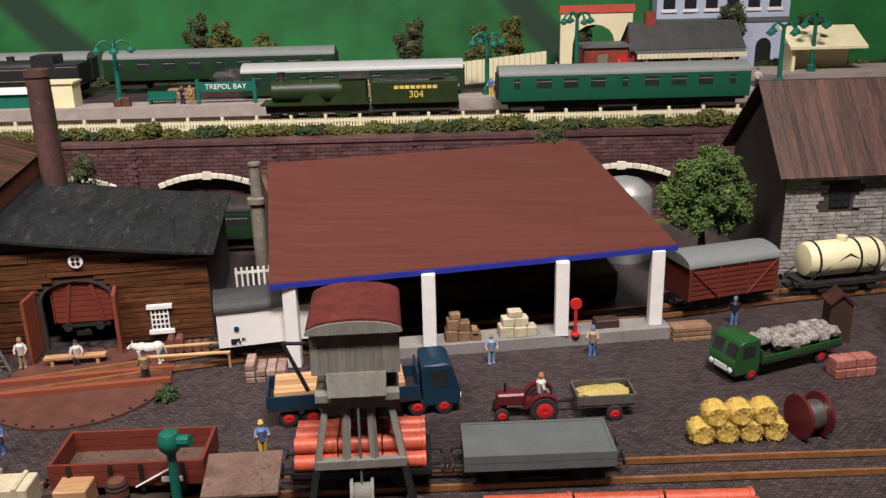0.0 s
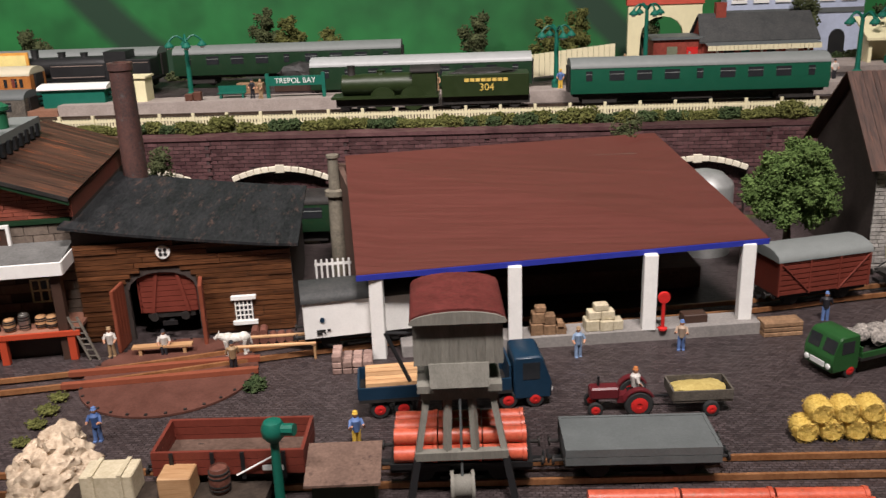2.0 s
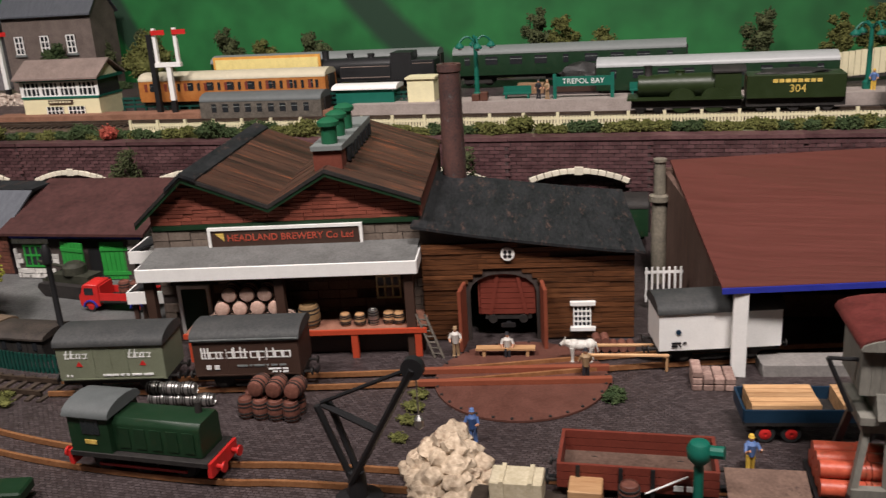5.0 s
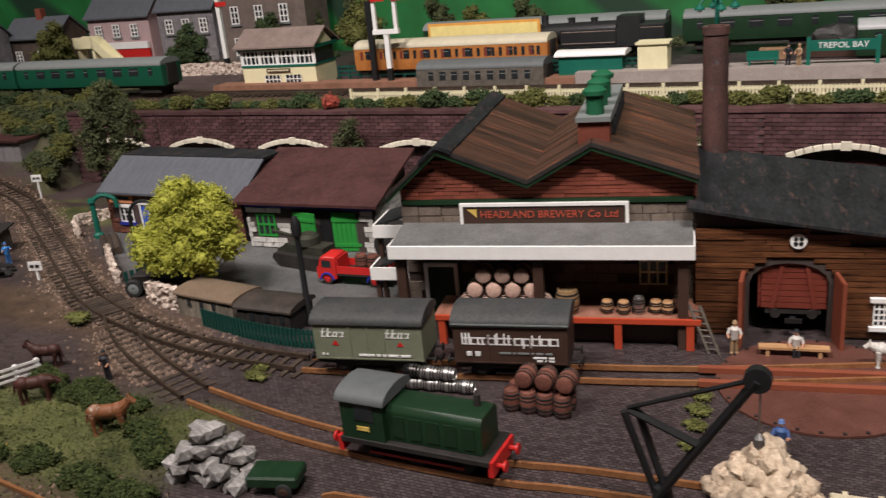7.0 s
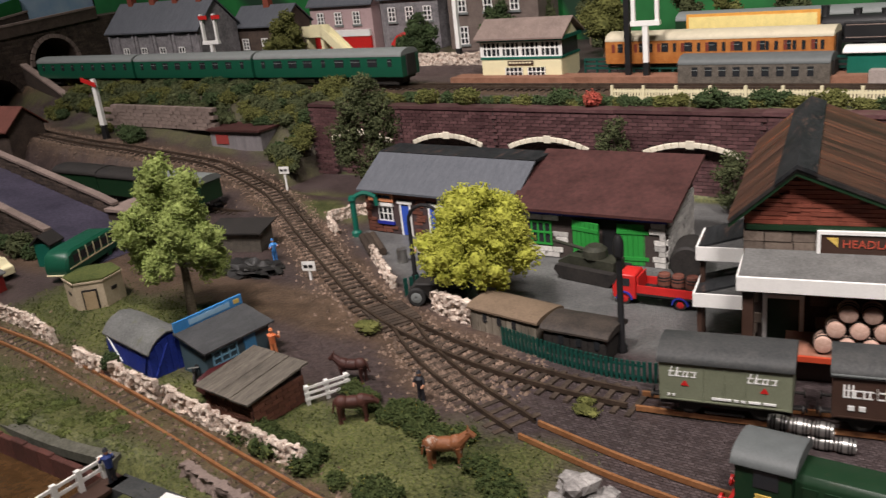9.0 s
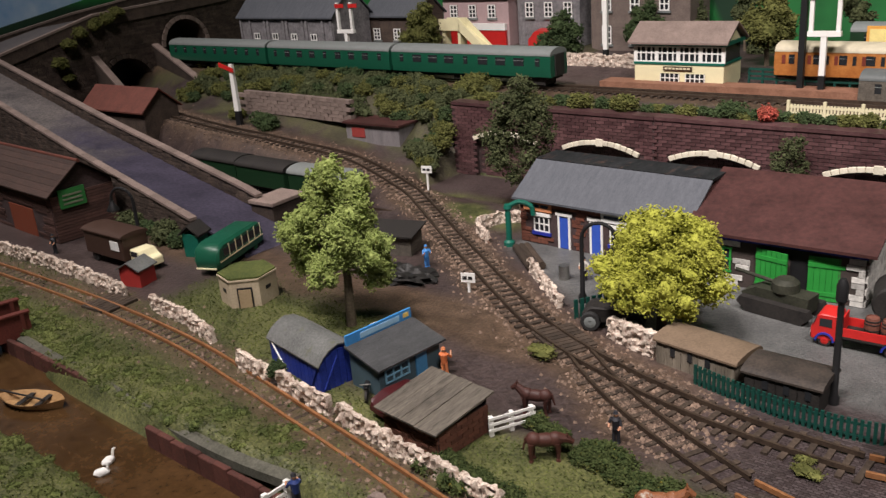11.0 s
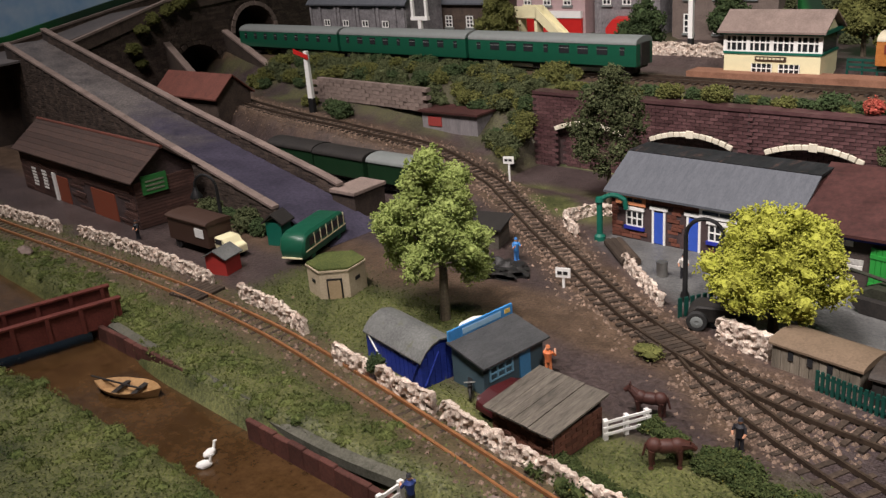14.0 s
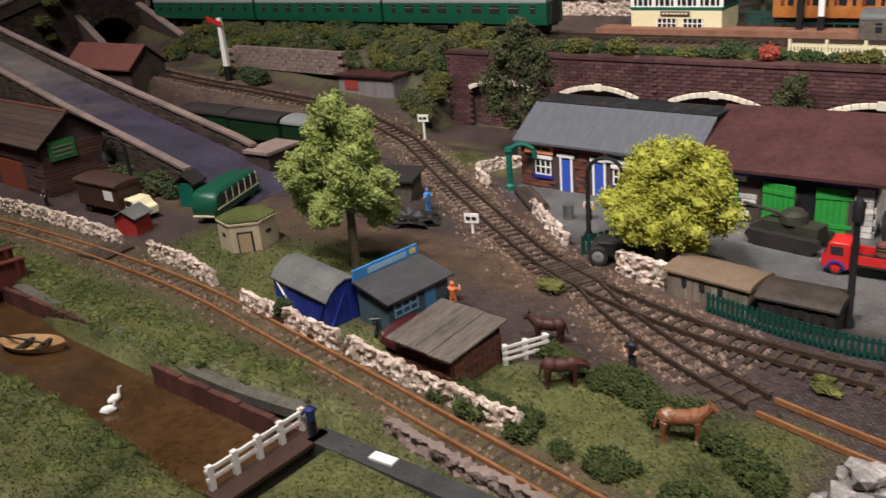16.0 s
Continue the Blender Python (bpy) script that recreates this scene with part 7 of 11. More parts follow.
for k in range(62):
    if k % 2:
        x = r.uniform(-71, -51.5)
        y = line_y(TRACK_NARROW, x) + r.uniform(1.9, 3.3)
    else:
        x = r.uniform(-70, -53.5)
        y = line_y([(-70, 37.2), (-64, 36.0), (-58, 34.2), (-53, 31.5)], x) + r.uniform(-0.9, 0.7)
    if abs(x + 58.4) < 1.8 and 31.6 < y < 33.6 or x < -68.5 and y > 33.5:
        continue
    bush(x, y, -0.1, r.uniform(0.6, 1.1), M_GORSE, "low dark gorse bush with yellow flecks", 500 + k, group="paddock bushes", size=0.12)
tufts = []
for k in range(520):
    x = r.uniform(-140, -78)
    y = line_y(CANAL_FAR, x) + r.uniform(0.9, 4.4) if r.random() < 0.5 else line_y(CANAL_NEAR, x) - r.uniform(0.3, 6)
    tufts.append((x, y, ground_z(x, y) - 0.1, r.uniform(0.25, 0.7)))
tagged(leaf_part("grass_tufts", tufts, 30000, 0.06, M_GRASS, None, r, 0.55), "tufts of rough grass on the canal banks", "grass", kind="stuff")
for x, y, rad in ((-54.0, 40.6, 0.9), (-54.4, 41.8, 0.6), (-72.6, 44.0, 1.3), (-28.4, 43.7, 0.8), (-28.5, 45.3, 0.7), (-28.3, 42.2, 0.7), (-28.2, 40.3, 0.6), (1.4, 39.6, 0.55), (1.3, 41.6, 0.6)):
    bush(x, y, -0.12, rad, M_BUSH, "low pale weed patch growing between the setts", int(3000 + x), "weeds", "yard weeds", 0.09, 120, 0.35, 1.2)
bush(-16.9, 46.4, 0, 0.6, M_DBUSH, "small dark weed clump by the turntable", 41, group="yard weeds")
# hedge and trees before the backdrop
x = -104.0
k = 0
while x < 60:
    mt = r.choice((M_OLIVELEAF, M_DBUSH, M_OLIVELEAF, M_BUSH))
    if r.random() < 0.45:
        hh = r.uniform(3.2, 5.8)
        tree(x, 114.5 + r.uniform(-1, 1), 9.4, hh, [(0, 0, hh, 1.6), (r.uniform(-1, 1), 0, hh + 1.7, 1.2), (r.uniform(-1.2, 1.2), 0, hh - 1.4, 1.5), (r.uniform(-1.4, 1.4), 0, hh - 0.4, 1.2)], mt, "small dark tree before the painted fields", 900, 0.13, 0.2, 700 + k, group="backdrop trees")
    else:
        bush(x, 113 + r.uniform(0, 2), 9.2, r.uniform(1.0, 2.0), mt, "dull green bush before the painted fields", 750 + k, group="backdrop bushes", size=0.24)
    x += r.uniform(2.0, 4.2)
    k += 1
for x, y in ((-10.5, 113.2), (-47.5, 114.0)):
    bush(x, y, 9.6, 1.6, M_REDLEAF, "red flowering shrub before the painted fields", int(x), group="backdrop bushes")
for x, y, s in ((-81, 104, 2.6), (-128.3, 96.4, 2.5)):
    tree(x, y, 9.2, 4.5, [(0, 0, 5.2, s), (-1.6, 0, 4.6, s * 0.75), (1.6, 0, 4.8, s * 0.75), (0.2, 0, 7.2, s * 0.75)], M_BUSH, "broad olive green tree behind the line", 1450, 0.15, 0.35, int(s * 10), group="upper trees")
for x, y in ((-108.2, 101.5), (-100.5, 110)):
    tree(x, y, 9.2, 2.5, [(0, 0, 3.8, 2.4), (-1.5, 0, 3.2, 1.8), (1.5, 0, 3.4, 1.9), (0.2, 0, 5.6, 1.8)], M_DBUSH, "dense dark green tree behind the line", 1400, 0.15, 0.35, int(-x), group="upper trees")
# grass scatter
gvv, gff = [], []
r = random.Random(9)
n_try = 0
while len(gff) < 46000 and n_try < 90000:
    n_try += 1
    x, y = r.uniform(-150, -50), r.uniform(9, 46)
    if r.random() > zones(x, y)[0] or (y < line_y(CANAL_FAR, x) + 0.3 and y > line_y(CANAL_NEAR, x) - 0.3 and x < -72):
        continue
    z = ground_z(x, y)
    h, a = r.uniform(0.06, 0.2), r.uniform(0, 6.28)
    dx, dy = 0.06 * math.cos(a), 0.06 * math.sin(a)
    lx, ly = r.uniform(-0.2, 0.2), r.uniform(-0.2, 0.2)
    k = len(gvv)
    gvv += [((x - dx) * CM, (y - dy) * CM, z * CM), ((x + dx) * CM, (y + dy) * CM, z * CM), ((x + lx) * CM, (y + ly) * CM, (z + h) * CM)]
    gff.append((k, k + 1, k + 2))
me = bpy.data.meshes.new("grass")
me.from_pydata(gvv, [], gff)
me.materials.append(M_GRASS)
tagged(new("grass", me), "short rough grass scattered over the banks", "grass", kind="stuff")
# ballast stones
bv, bf = [], []
for pts, lo, hi, rise, n in ((TRACK_VANS, -180, -58, VANS_RISE, 9500), (TRACK_YARD, -69, -60, None, 900), (TRACK_NARROW, -140, -48, None, 1300)):
    spots = along(pts, 0.3)
    spots = [s for s in spots if lo < s[0] < hi]
    for _ in range(n):
        x, y, a = r.choice(spots)
        o = r.gauss(0, 1.35)
        x, y = x - math.sin(radians(a)) * o, y + math.cos(radians(a)) * o
        s = r.uniform(0.07, 0.19)
        z = ground_z(x, y) + s * 0.3
        k = len(bv)
        q = r.uniform(0, 1.57)
        bv += [((x + s * math.cos(q + 1.5708 * j)) * CM, (y + s * math.sin(q + 1.5708 * j)) * CM, (z - s * 0.3) * CM) for j in range(4)] + [((x + r.uniform(-0.5, 0.5) * s) * CM, (y + r.uniform(-0.5, 0.5) * s) * CM, (z + s * 0.7) * CM)]
        bf += [(k + j, k + (j + 1) % 4, k + 4) for j in range(4)]
me = bpy.data.meshes.new("ballast")
me.from_pydata(bv, [], bf)
me.materials.append(M_BALLAST)
tagged(new("ballast", me), "brown ballast stones strewn along the tracks", "ballast", kind="stuff")


# ---- dry stone walls ----
def rubble_wall(pts, h, label, seed, thick=0.5, mat=None, parent_name="stone_wall"):
    """A cast slab wall: an uneven top, a face of small knobbly stones, broken into slabs of a few centimetres."""
    rnd = random.Random(seed)
    wl = thing(parent_name, 0, 0, 0, 0, label, "wall", "stone walls")
    spots = along(pts, 0.13)
    rows = max(8, int(h / 0.13))
    off = Vector((seed * 7.3, 0, 0))

    def knob(s, v, side):
        p = Vector((s * 0.13 * 2.1, v * 2.1, side * 9)) + off
        return 0.16 * noise.noise(p) + 0.11 * noise.noise(p * 2.7) + (0.10 if noise.noise(p * 1.3 + off) > 0.05 else -0.03)

    step = rnd.randint(38, 46)
    for first in range(0, len(spots) - 6, step):
        run = spots[first:first + step + 1]
        bm = shape()
        rings = []
        for s, (x, y, a) in enumerate(run):
            nx, ny = -math.sin(radians(a)), math.cos(radians(a))
            g = ground_z(x, y)
            top = h * (0.86 + 0.2 * noise.noise(Vector(((first + s) * 0.09, seed, 0))) + 0.1 * noise.noise(Vector(((first + s) * 0.31, seed, 4))))
            if s in (0, len(run) - 1):
                top *= 0.8
            ring = []
            for side in (-1, 1):
                vs = range(rows + 1) if side < 0 else range(rows, -1, -1)
                for v in vs:
                    f = v / rows
                    d = side * (thick * 0.36 * (1 - 0.25 * f) + knob(first + s, f * h, side))
                    ring.append(bm.verts.new((x + nx * d, y + ny * d, g - 0.25 + (top + 0.25) * f + 0.05 * noise.noise(Vector((s, v, seed))))))
            rings.append(ring)
        for ra, rb in zip(rings, rings[1:]):
            for k in range(len(ra) - 1):
                bm.faces.new((ra[k], rb[k], rb[k + 1], ra[k + 1]))
        bm.faces.new(rings[0])
        bm.faces.new(rings[-1][::-1])
        part("slab", bm, mat or M_RUBBLE, wl, smooth=28)
    return wl


def coursed_wall(pts, h, rows, length, label, seed, mat, thick=0.8):
    """Squared stones laid in courses along a line."""
    rnd = random.Random(seed)
    wl = thing("stone_wall", 0, 0, 0, 0, label, "wall", "stone walls")
    for q in range(rows):
        for x, y, a in along(pts, length)[q % 2:]:
            bm = shape()
            ln = length * 0.47
            box(bm, -ln, ln, -thick / 2 + rnd.uniform(-0.05, 0.05), thick / 2, 0.03, h / rows)
            place(part("stone", bm, mat, wl, smooth=0), x + (q % 2) * length * 0.5, y, 5.2 + q * h / rows, a)
    return wl


PALEW = "pale rough stone wall beside the narrow track"
rubble_wall([(-153, 32.9), (-145, 33.4), (-137.2, 34.1)], 1.5, PALEW, 1)
rubble_wall([(-134.2, 34.6), (-122, 35.2), (-109, 34.8)], 1.5, PALEW, 2)
rubble_wall([(-105.4, 34.7), (-100, 34.3), (-95, 33.4)], 1.6, PALEW, 3)
rubble_wall([(-90.2, 32.0), (-86.0, 31.6)], 1.6, PALEW, 4)
rubble_wall([(-85.2, 31.5), (-79.6, 31.0)], 1.6, PALEW, 12)
rubble_wall([(-78.9, 30.9), (-71, 29.8), (-65, 29.2)], 1.5, PALEW, 13)
bush(-85.6, 32.0, 0.6, 0.9, M_DBUSH, "dark green shrub in the wall gap", 44, group="paddock bushes", size=0.12)
rubble_wall([(-93.2, 63.2), (-92.0, 66.6), (-87.4, 67.6)], 1.4, "pale rough stone wall by the cottage row", 5)
rubble_wall([(-93.0, 63.0), (-90.0, 60.6)], 1.3, "pale rough stone wall by the cottage row", 6)
rubble_wall([(-83.0, 57.4), (-79.5, 54.4), (-76.2, 51.8)], 1.3, "pale rough stone wall along the running track", 7)
rubble_wall([(-70.6, 49.4), (-68.5, 48.8), (-66.4, 48.3)], 1.9, "pale rough stone bank beside the grounded coach", 8, 0.9)
rubble_wall([(-71.0, 25.9), (-66, 25.2), (-60, 24.8)], 1.0, "grey rough stones along the lock side", 9, 0.8, M_COPING)
rock = thing("rock_heap", -49.6, 31.0, 0, 0, "heap of pale grey squared rocks", "rocks")
r = random.Random(3)
M_GREYROCK = surface("pale_grey_rock", (0.14, 0.13, 0.125), (0.40, 0.38, 0.36), 130, 0.9, bump=0.8, pieces=0.25)
for lv, n, wd in ((0, 24, 2.0), (1, 18, 1.7), (2, 12, 1.3), (3, 6, 0.8)):
    for k in range(n):
        bm = shape()
        lump(bm, (0, 0, 0), (0.6, 0.55, 0.48), r, 1, 0.5)
        place(part("rock", bm, M_GREYROCK, rock, smooth=0), r.uniform(-wd, wd), r.uniform(-wd, wd) * 0.6, 0.3 + lv * 0.78, r.uniform(0, 90))


# ---- ramp road, depot and tunnel wall on the left ----
def rampz(x):
    return line_y([(-190, 15.0), (-182.8, 13.65), (-140.7, 6.25), (-116.7, 2.15), (-108, 0.05)], x)


FAR_Y = [(-190, 58.6), (-180.7, 58), (-146.7, 55.4), (-114.6, 53.7), (-108, 53.4)]
NEAR_Y = [(-190, 53), (-182.8, 52.4), (-140.7, 49.0), (-116.7, 47.4), (-108, 46.6)]
ramp = thing("ramp_road", 0, 0, 0, 0, "sloping grey road between dark stone parapets", "ramp", kind="structure")
# the road's purple tar, worn to grey grit on its upper half
M_RAMP = bpy.data.materials.new("worn_tar_road")
M_RAMP.use_nodes = True
nt = M_RAMP.node_tree
co = nt.nodes.new("ShaderNodeTexCoord")
tar, _ = tone((0.014, 0.012, 0.024), (0.058, 0.050, 0.080), 22, 300)
grit, _ = tone((0.030, 0.026, 0.028), (0.17, 0.15, 0.14), 26, 350)
sep = nt.nodes.new("ShaderNodeSeparateXYZ")
nt.links.new(co.outputs["Object"], sep.inputs[0])
patch = node(nt, "ShaderNodeTexNoise", Scale=14.0, Detail=6.0, Roughness=0.7)
nt.links.new(co.outputs["Object"], patch.inputs["Vector"])
shift = nt.nodes.new("ShaderNodeMath")
shift.operation = "MULTIPLY_ADD"
shift.inputs[1].default_value = 0.5
nt.links.new(patch.outputs["Fac"], shift.inputs[0])
nt.links.new(sep.outputs[0], shift.inputs[2])
worn = nt.nodes.new("ShaderNodeMapRange")
worn.inputs["From Min"].default_value, worn.inputs["From Max"].default_value = -1.12, -1.3
nt.links.new(shift.outputs[0], worn.inputs["Value"])
nt.links.new(blend(worn.outputs[0], tar, grit), nt.nodes["Principled BSDF"].inputs["Base Color"])
nt.nodes["Principled BSDF"].inputs["Roughness"].default_value = 0.6
bm = shape()
xsr = list(np.linspace(-190, -108, 42))
top = [bm.verts.new((x, line_y(ln, x), rampz(x))) for x in xsr for ln in (NEAR_Y, FAR_Y)]
for k in range(41):
    bm.faces.new([top[2 * k], top[2 * k + 2], top[2 * k + 3], top[2 * k + 1]])
rim = bmesh.ops.extrude_face_region(bm, geom=bm.faces[:])["geom"]
for v in rim:
    if isinstance(v, bmesh.types.BMVert):
        v.co.z -= 0.3
part("road_surface", bm, M_RAMP, ramp)
r = random.Random(21)
for side, line, x_end, hgt in (("near", NEAR_Y, -116.7, 0.15), ("far", FAR_Y, -114.6, 1.5)):
    bm = shape()
    xr = [q for q in np.linspace(-190, x_end, 30)]
    d = -0.55 if side == "near" else 0.55
    for xa, xb in zip(xr, xr[1:]):
        ya, yb = line_y(line, xa), line_y(line, xb)
        hexa(bm, [(xa, min(ya, ya + d), -0.2), (xb, min(yb, yb + d), -0.2), (xb, max(yb, yb + d), -0.2), (xa, max(ya, ya + d), -0.2)],
             [(xa, min(ya, ya + d), rampz(xa) + hgt), (xb, min(yb, yb + d), rampz(xb) + hgt), (xb, max(yb, yb + d), rampz(xb) + hgt), (xa, max(ya, ya + d), rampz(xa) + hgt)])
    pw = part("parapet", bm, M_MORTAR, ramp)
    for xa, xb in zip(xr, xr[1:]):
        bm = shape()
        ya, yb = line_y(line, xa) + d / 2, line_y(line, xb) + d / 2
        za, zb = rampz(xa) + hgt, rampz(xb) + hgt
        hexa(bm, [(xa + 0.04, ya - 0.45, za), (xb - 0.04, yb - 0.45, zb), (xb - 0.04, yb + 0.45, zb), (xa + 0.04, ya + 0.45, za)], [(xa + 0.04, ya - 0.45, za + 0.28), (xb - 0.04, yb - 0.45, zb + 0.28), (xb - 0.04, yb + 0.45, zb + 0.28), (xa + 0.04, ya + 0.45, za + 0.28)])
        part("coping_stone", bm, M_COPING, ramp, smooth=0)
    # stones on the faces that show
    bv, bf = [], []
    for q in range(46):
        z = 0.1 + q * 0.42
        x = -188 + r.random()
        while x < x_end:
            ln = r.uniform(0.7, 1.4)
            if z < rampz(x + ln) + hgt - 0.3 and (side == "near" or z > rampz(x) - 0.3):
                y = line_y(line, x) + (d if side == "near" else 0)
                add_box(x, x + ln - 0.07, y - r.uniform(0.05, 0.14), y + 0.05, z, z + 0.36)
            x += ln
    me = bpy.data.meshes.new("stonework")
    me.from_pydata(bv, [], bf)
    me.materials.append(M_ROCK)
    ob = tagged(new("stonework", me), kind="stuff")
    ob.parent = ramp
pl = thing("end_pier", -113.6, 55.6, 0, 4, "square dark stone pier at the foot of the ramp", "pier")
bm = shape()
box(bm, -1.6, 1.6, -2.4, 2.0, 0, 2.6)
part("pier", bm, M_ROCK, pl)
bm = shape()
box(bm, -1.8, 1.8, -2.6, 2.2, 2.6, 3.0)
soften(bm, 0.06)
part("cap", bm, M_COPING, pl)

hill = thing("tunnel_wall", 0, 0, 0, 0, "dark stone retaining wall with two tunnel mouths", "wall", kind="structure")


def mouth(cy, half, z0, spring):
    return [(cy - half, z0)] + [(cy + half * math.cos(q), spring + half * math.sin(q)) for q in np.linspace(math.pi, 0, 11)] + [(cy + half, z0)]


bm = shape()
prism(bm, [(57.5, -0.2), (75.8, -0.2), *mouth(81.4, 4.9, -0.2, 6.2)[0:], (89.4, -0.2), (88.6, 8.9), *mouth(94.0, 4.4, 8.9, 11.8), (118, 8.9), (118, 18.6), (92, 18.6), (77, 17.4), (62, 14.2), (57.5, 13.3)], -190, -183.4, "x")
part("wall_mass", bm, M_ROCK, hill)
for nm, cy, half, z0, sp in (("lower_ring", 81.4, 4.9, 4.6, 6.2), ("upper_ring", 94.0, 4.4, 9.0, 11.8)):
    for k in range(13):
        q = math.pi * (k + 0.5) / 13
        bm = shape()
        box(bm, -0.3, 0.35, -0.5, 0.5, -0.35, 0.35)
        o = part("arch_stone", bm, M_COPING if nm == "upper_ring" else M_ROCK, hill, smooth=0)
        o.matrix_basis = pose(-1.834, (cy + (half + 0.3) * math.cos(q)) * CM, (sp + (half + 0.3) * math.sin(q)) * CM, math.degrees(q) - 90, 0, 0)
# solid black blocks behind both mouths, coloured as the shade deep in the tunnels
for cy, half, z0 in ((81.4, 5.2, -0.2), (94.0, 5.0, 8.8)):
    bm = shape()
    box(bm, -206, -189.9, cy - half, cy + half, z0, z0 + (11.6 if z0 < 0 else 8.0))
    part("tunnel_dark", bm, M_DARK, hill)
bv, bf = [], []
for q in range(48):
    z = 0.1 + q * 0.42
    y = 57.6 + r.random()
    while y < 116:
        ln = r.uniform(0.7, 1.5)
        yc, zc = y + ln / 2, z + 0.2
        hole = any(abs(yc - cy) < hf + 0.9 and zc < sp + math.sqrt(max(0, (hf + 0.9) ** 2 - (yc - cy) ** 2)) for cy, hf, sp in ((81.4, 4.9, 6.2), (94.0, 4.4, 11.8)))
        if not hole and z < line_y([(57.5, 12.9), (77, 17.0), (92, 18.2), (118, 18.2)], y):
            add_box(-183.45, -183.3 + r.uniform(0, 0.1), y, y + ln - 0.07, z, z + 0.36)
        y += ln
me = bpy.data.meshes.new("stonework")
me.from_pydata(bv, [], bf)
me.materials.append(M_ROCK)
ob = tagged(new("stonework", me), kind="stuff")
ob.parent = hill
for ya, yb, za, zb, xe in ((75.6, 72.8, 12.0, 6.6, -170), (87.2, 81.5, 12.4, 6.6, -160)):
    bm = shape()
    hexa(bm, [(-183.4, ya, 0), (xe, yb, 0), (xe, yb + 0.8, 0), (-183.4, ya + 0.8, 0)], [(-183.4, ya, za), (xe, yb, zb), (xe, yb + 0.8, zb), (-183.4, ya + 0.8, za)])
    part("wing_wall", bm, M_ROCK, hill)
    bm = shape()
    hexa(bm, [(-183.4, ya - 0.2, za), (xe, yb - 0.2, zb), (xe, yb + 1.0, zb), (-183.4, ya + 1.0, za)], [(-183.4, ya - 0.2, za + 0.35), (xe, yb - 0.2, zb + 0.35), (xe, yb + 1.0, zb + 0.35), (-183.4, ya + 1.0, za + 0.35)])
    part("wing_coping", bm, M_COPING, hill)
# road and parapet over the tunnels
bm = shape()
for ya, za, yb, zb in ((46, 12.9, 60, 13.4), (60, 13.4, 78, 17.0), (78, 17.0, 104, 18.6)):
    hexa(bm, [(-206, ya, za - 0.9), (-183.6, ya, za - 0.3), (-183.6, yb, zb - 0.3), (-206, yb, zb - 0.9)], [(-206, ya, za - 0.6), (-183.6, ya, za), (-183.6, yb, zb), (-206, yb, zb - 0.6)])
tagged(part("upper_road", bm, M_OLDROAD), "pale grey road over the tunnel mouths", "road", kind="structure")
for xx, runs in ((-183.6, ((60, 13.2, 77, 17.4), (77, 17.4, 104, 18.9))), (-206, ((46, 11.8, 60, 12.5), (60, 12.5, 85, 16.7), (85, 16.7, 104, 19)))):
    for ya, za, yb, zb in runs:
        for lo, hi, w2, nm, mt in ((-0.6, 1.25, 0.7, "road_parapet", M_ROCK), (1.25, 1.6, 0.95, "parapet_coping", M_COPING)):
            bm = shape()
            x1 = xx - (w2 - 0.7) / 2
            hexa(bm, [(x1, ya, za + lo), (x1 + w2, ya, za + lo), (x1 + w2, yb, zb + lo), (x1, yb, zb + lo)], [(x1, ya, za + hi), (x1 + w2, ya, za + hi), (x1 + w2, yb, zb + hi), (x1, yb, zb + hi)])
            tagged(part(nm, bm, mt), "stone parapet along the upper road" if mt is M_ROCK else "flat coping stones of the upper road parapet", "parapet", kind="structure")
for k, (y, z, rad) in enumerate(((69.5, 11.5, 1.5), (71.5, 14.0, 1.6), (74.0, 15.6, 1.5), (76.5, 16.6, 1.6), (79.0, 17.2, 1.8), (70.5, 9.0, 1.2), (81, 18.2, 1.4))):
    bush(-182.6, y, z, rad, M_BUSH, "olive creeper hanging over the tunnel wall", 1200 + k, group="bank bushes", wide=0.8)
bm = shape()
box(bm, -206.5, -190, 20, 53.4, -0.5, 12.4)
tagged(part("corner_wall", bm, M_ROCK), "dark stone wall at the table corner", "wall", kind="structure")
bm = shape()
prism(bm, [(20, 10), (104, 12), (104, 23.2), (82.6, 19.0), (70, 16.8), (59.6, 14.9), (20, 13)], -207.8, -207.2, "x")
tagged(part("far_hill", bm, M_HILLS), "painted green hill under the sky", "backdrop", kind="structure")

depot = thing("brick_depot", -160.2, 40.0, 0, -1.4, "long dark brick depot with a brown tiled roof", "depot")
M_DEPOT = surface("sooty_brick", (0.045, 0.022, 0.018), (0.10, 0.05, 0.04), 70, 0.85, bump=0.5, pieces=0.25)
bm = shape()
prism(bm, [(0, 0), (7.4, 0), (7.4, 6.0), (3.7, 8.9), (0, 6.0)], 0, 23.8, "x")
part("wall", bm, M_JOINTV, depot)
courses(depot, "brick", 0, 23.8, 0.1, 5.6, 15, 2.6, 0.02, M_DEPOT, lambda a, b, z0, z1: not any(b > p and a < q and z0 < 3.6 for p, q in ((8.2, 10.8), (15.5, 20.2))), 33, 0.08)
for k in range(15):
    z = 0.1 + 0.37 * k
    bm = shape()
    box(bm, 23.8, 23.92, 0.05, 7.35, z, z + 0.32)
    part("brick_course", bm, M_DEPOT, depot, smooth=0)
M_TILE = surface("brown_tiles", (0.03, 0.019, 0.016), (0.07, 0.042, 0.034), 60, 0.8, bump=0.6, fine=300, stretch=(1, 4, 1), pieces=0.2)
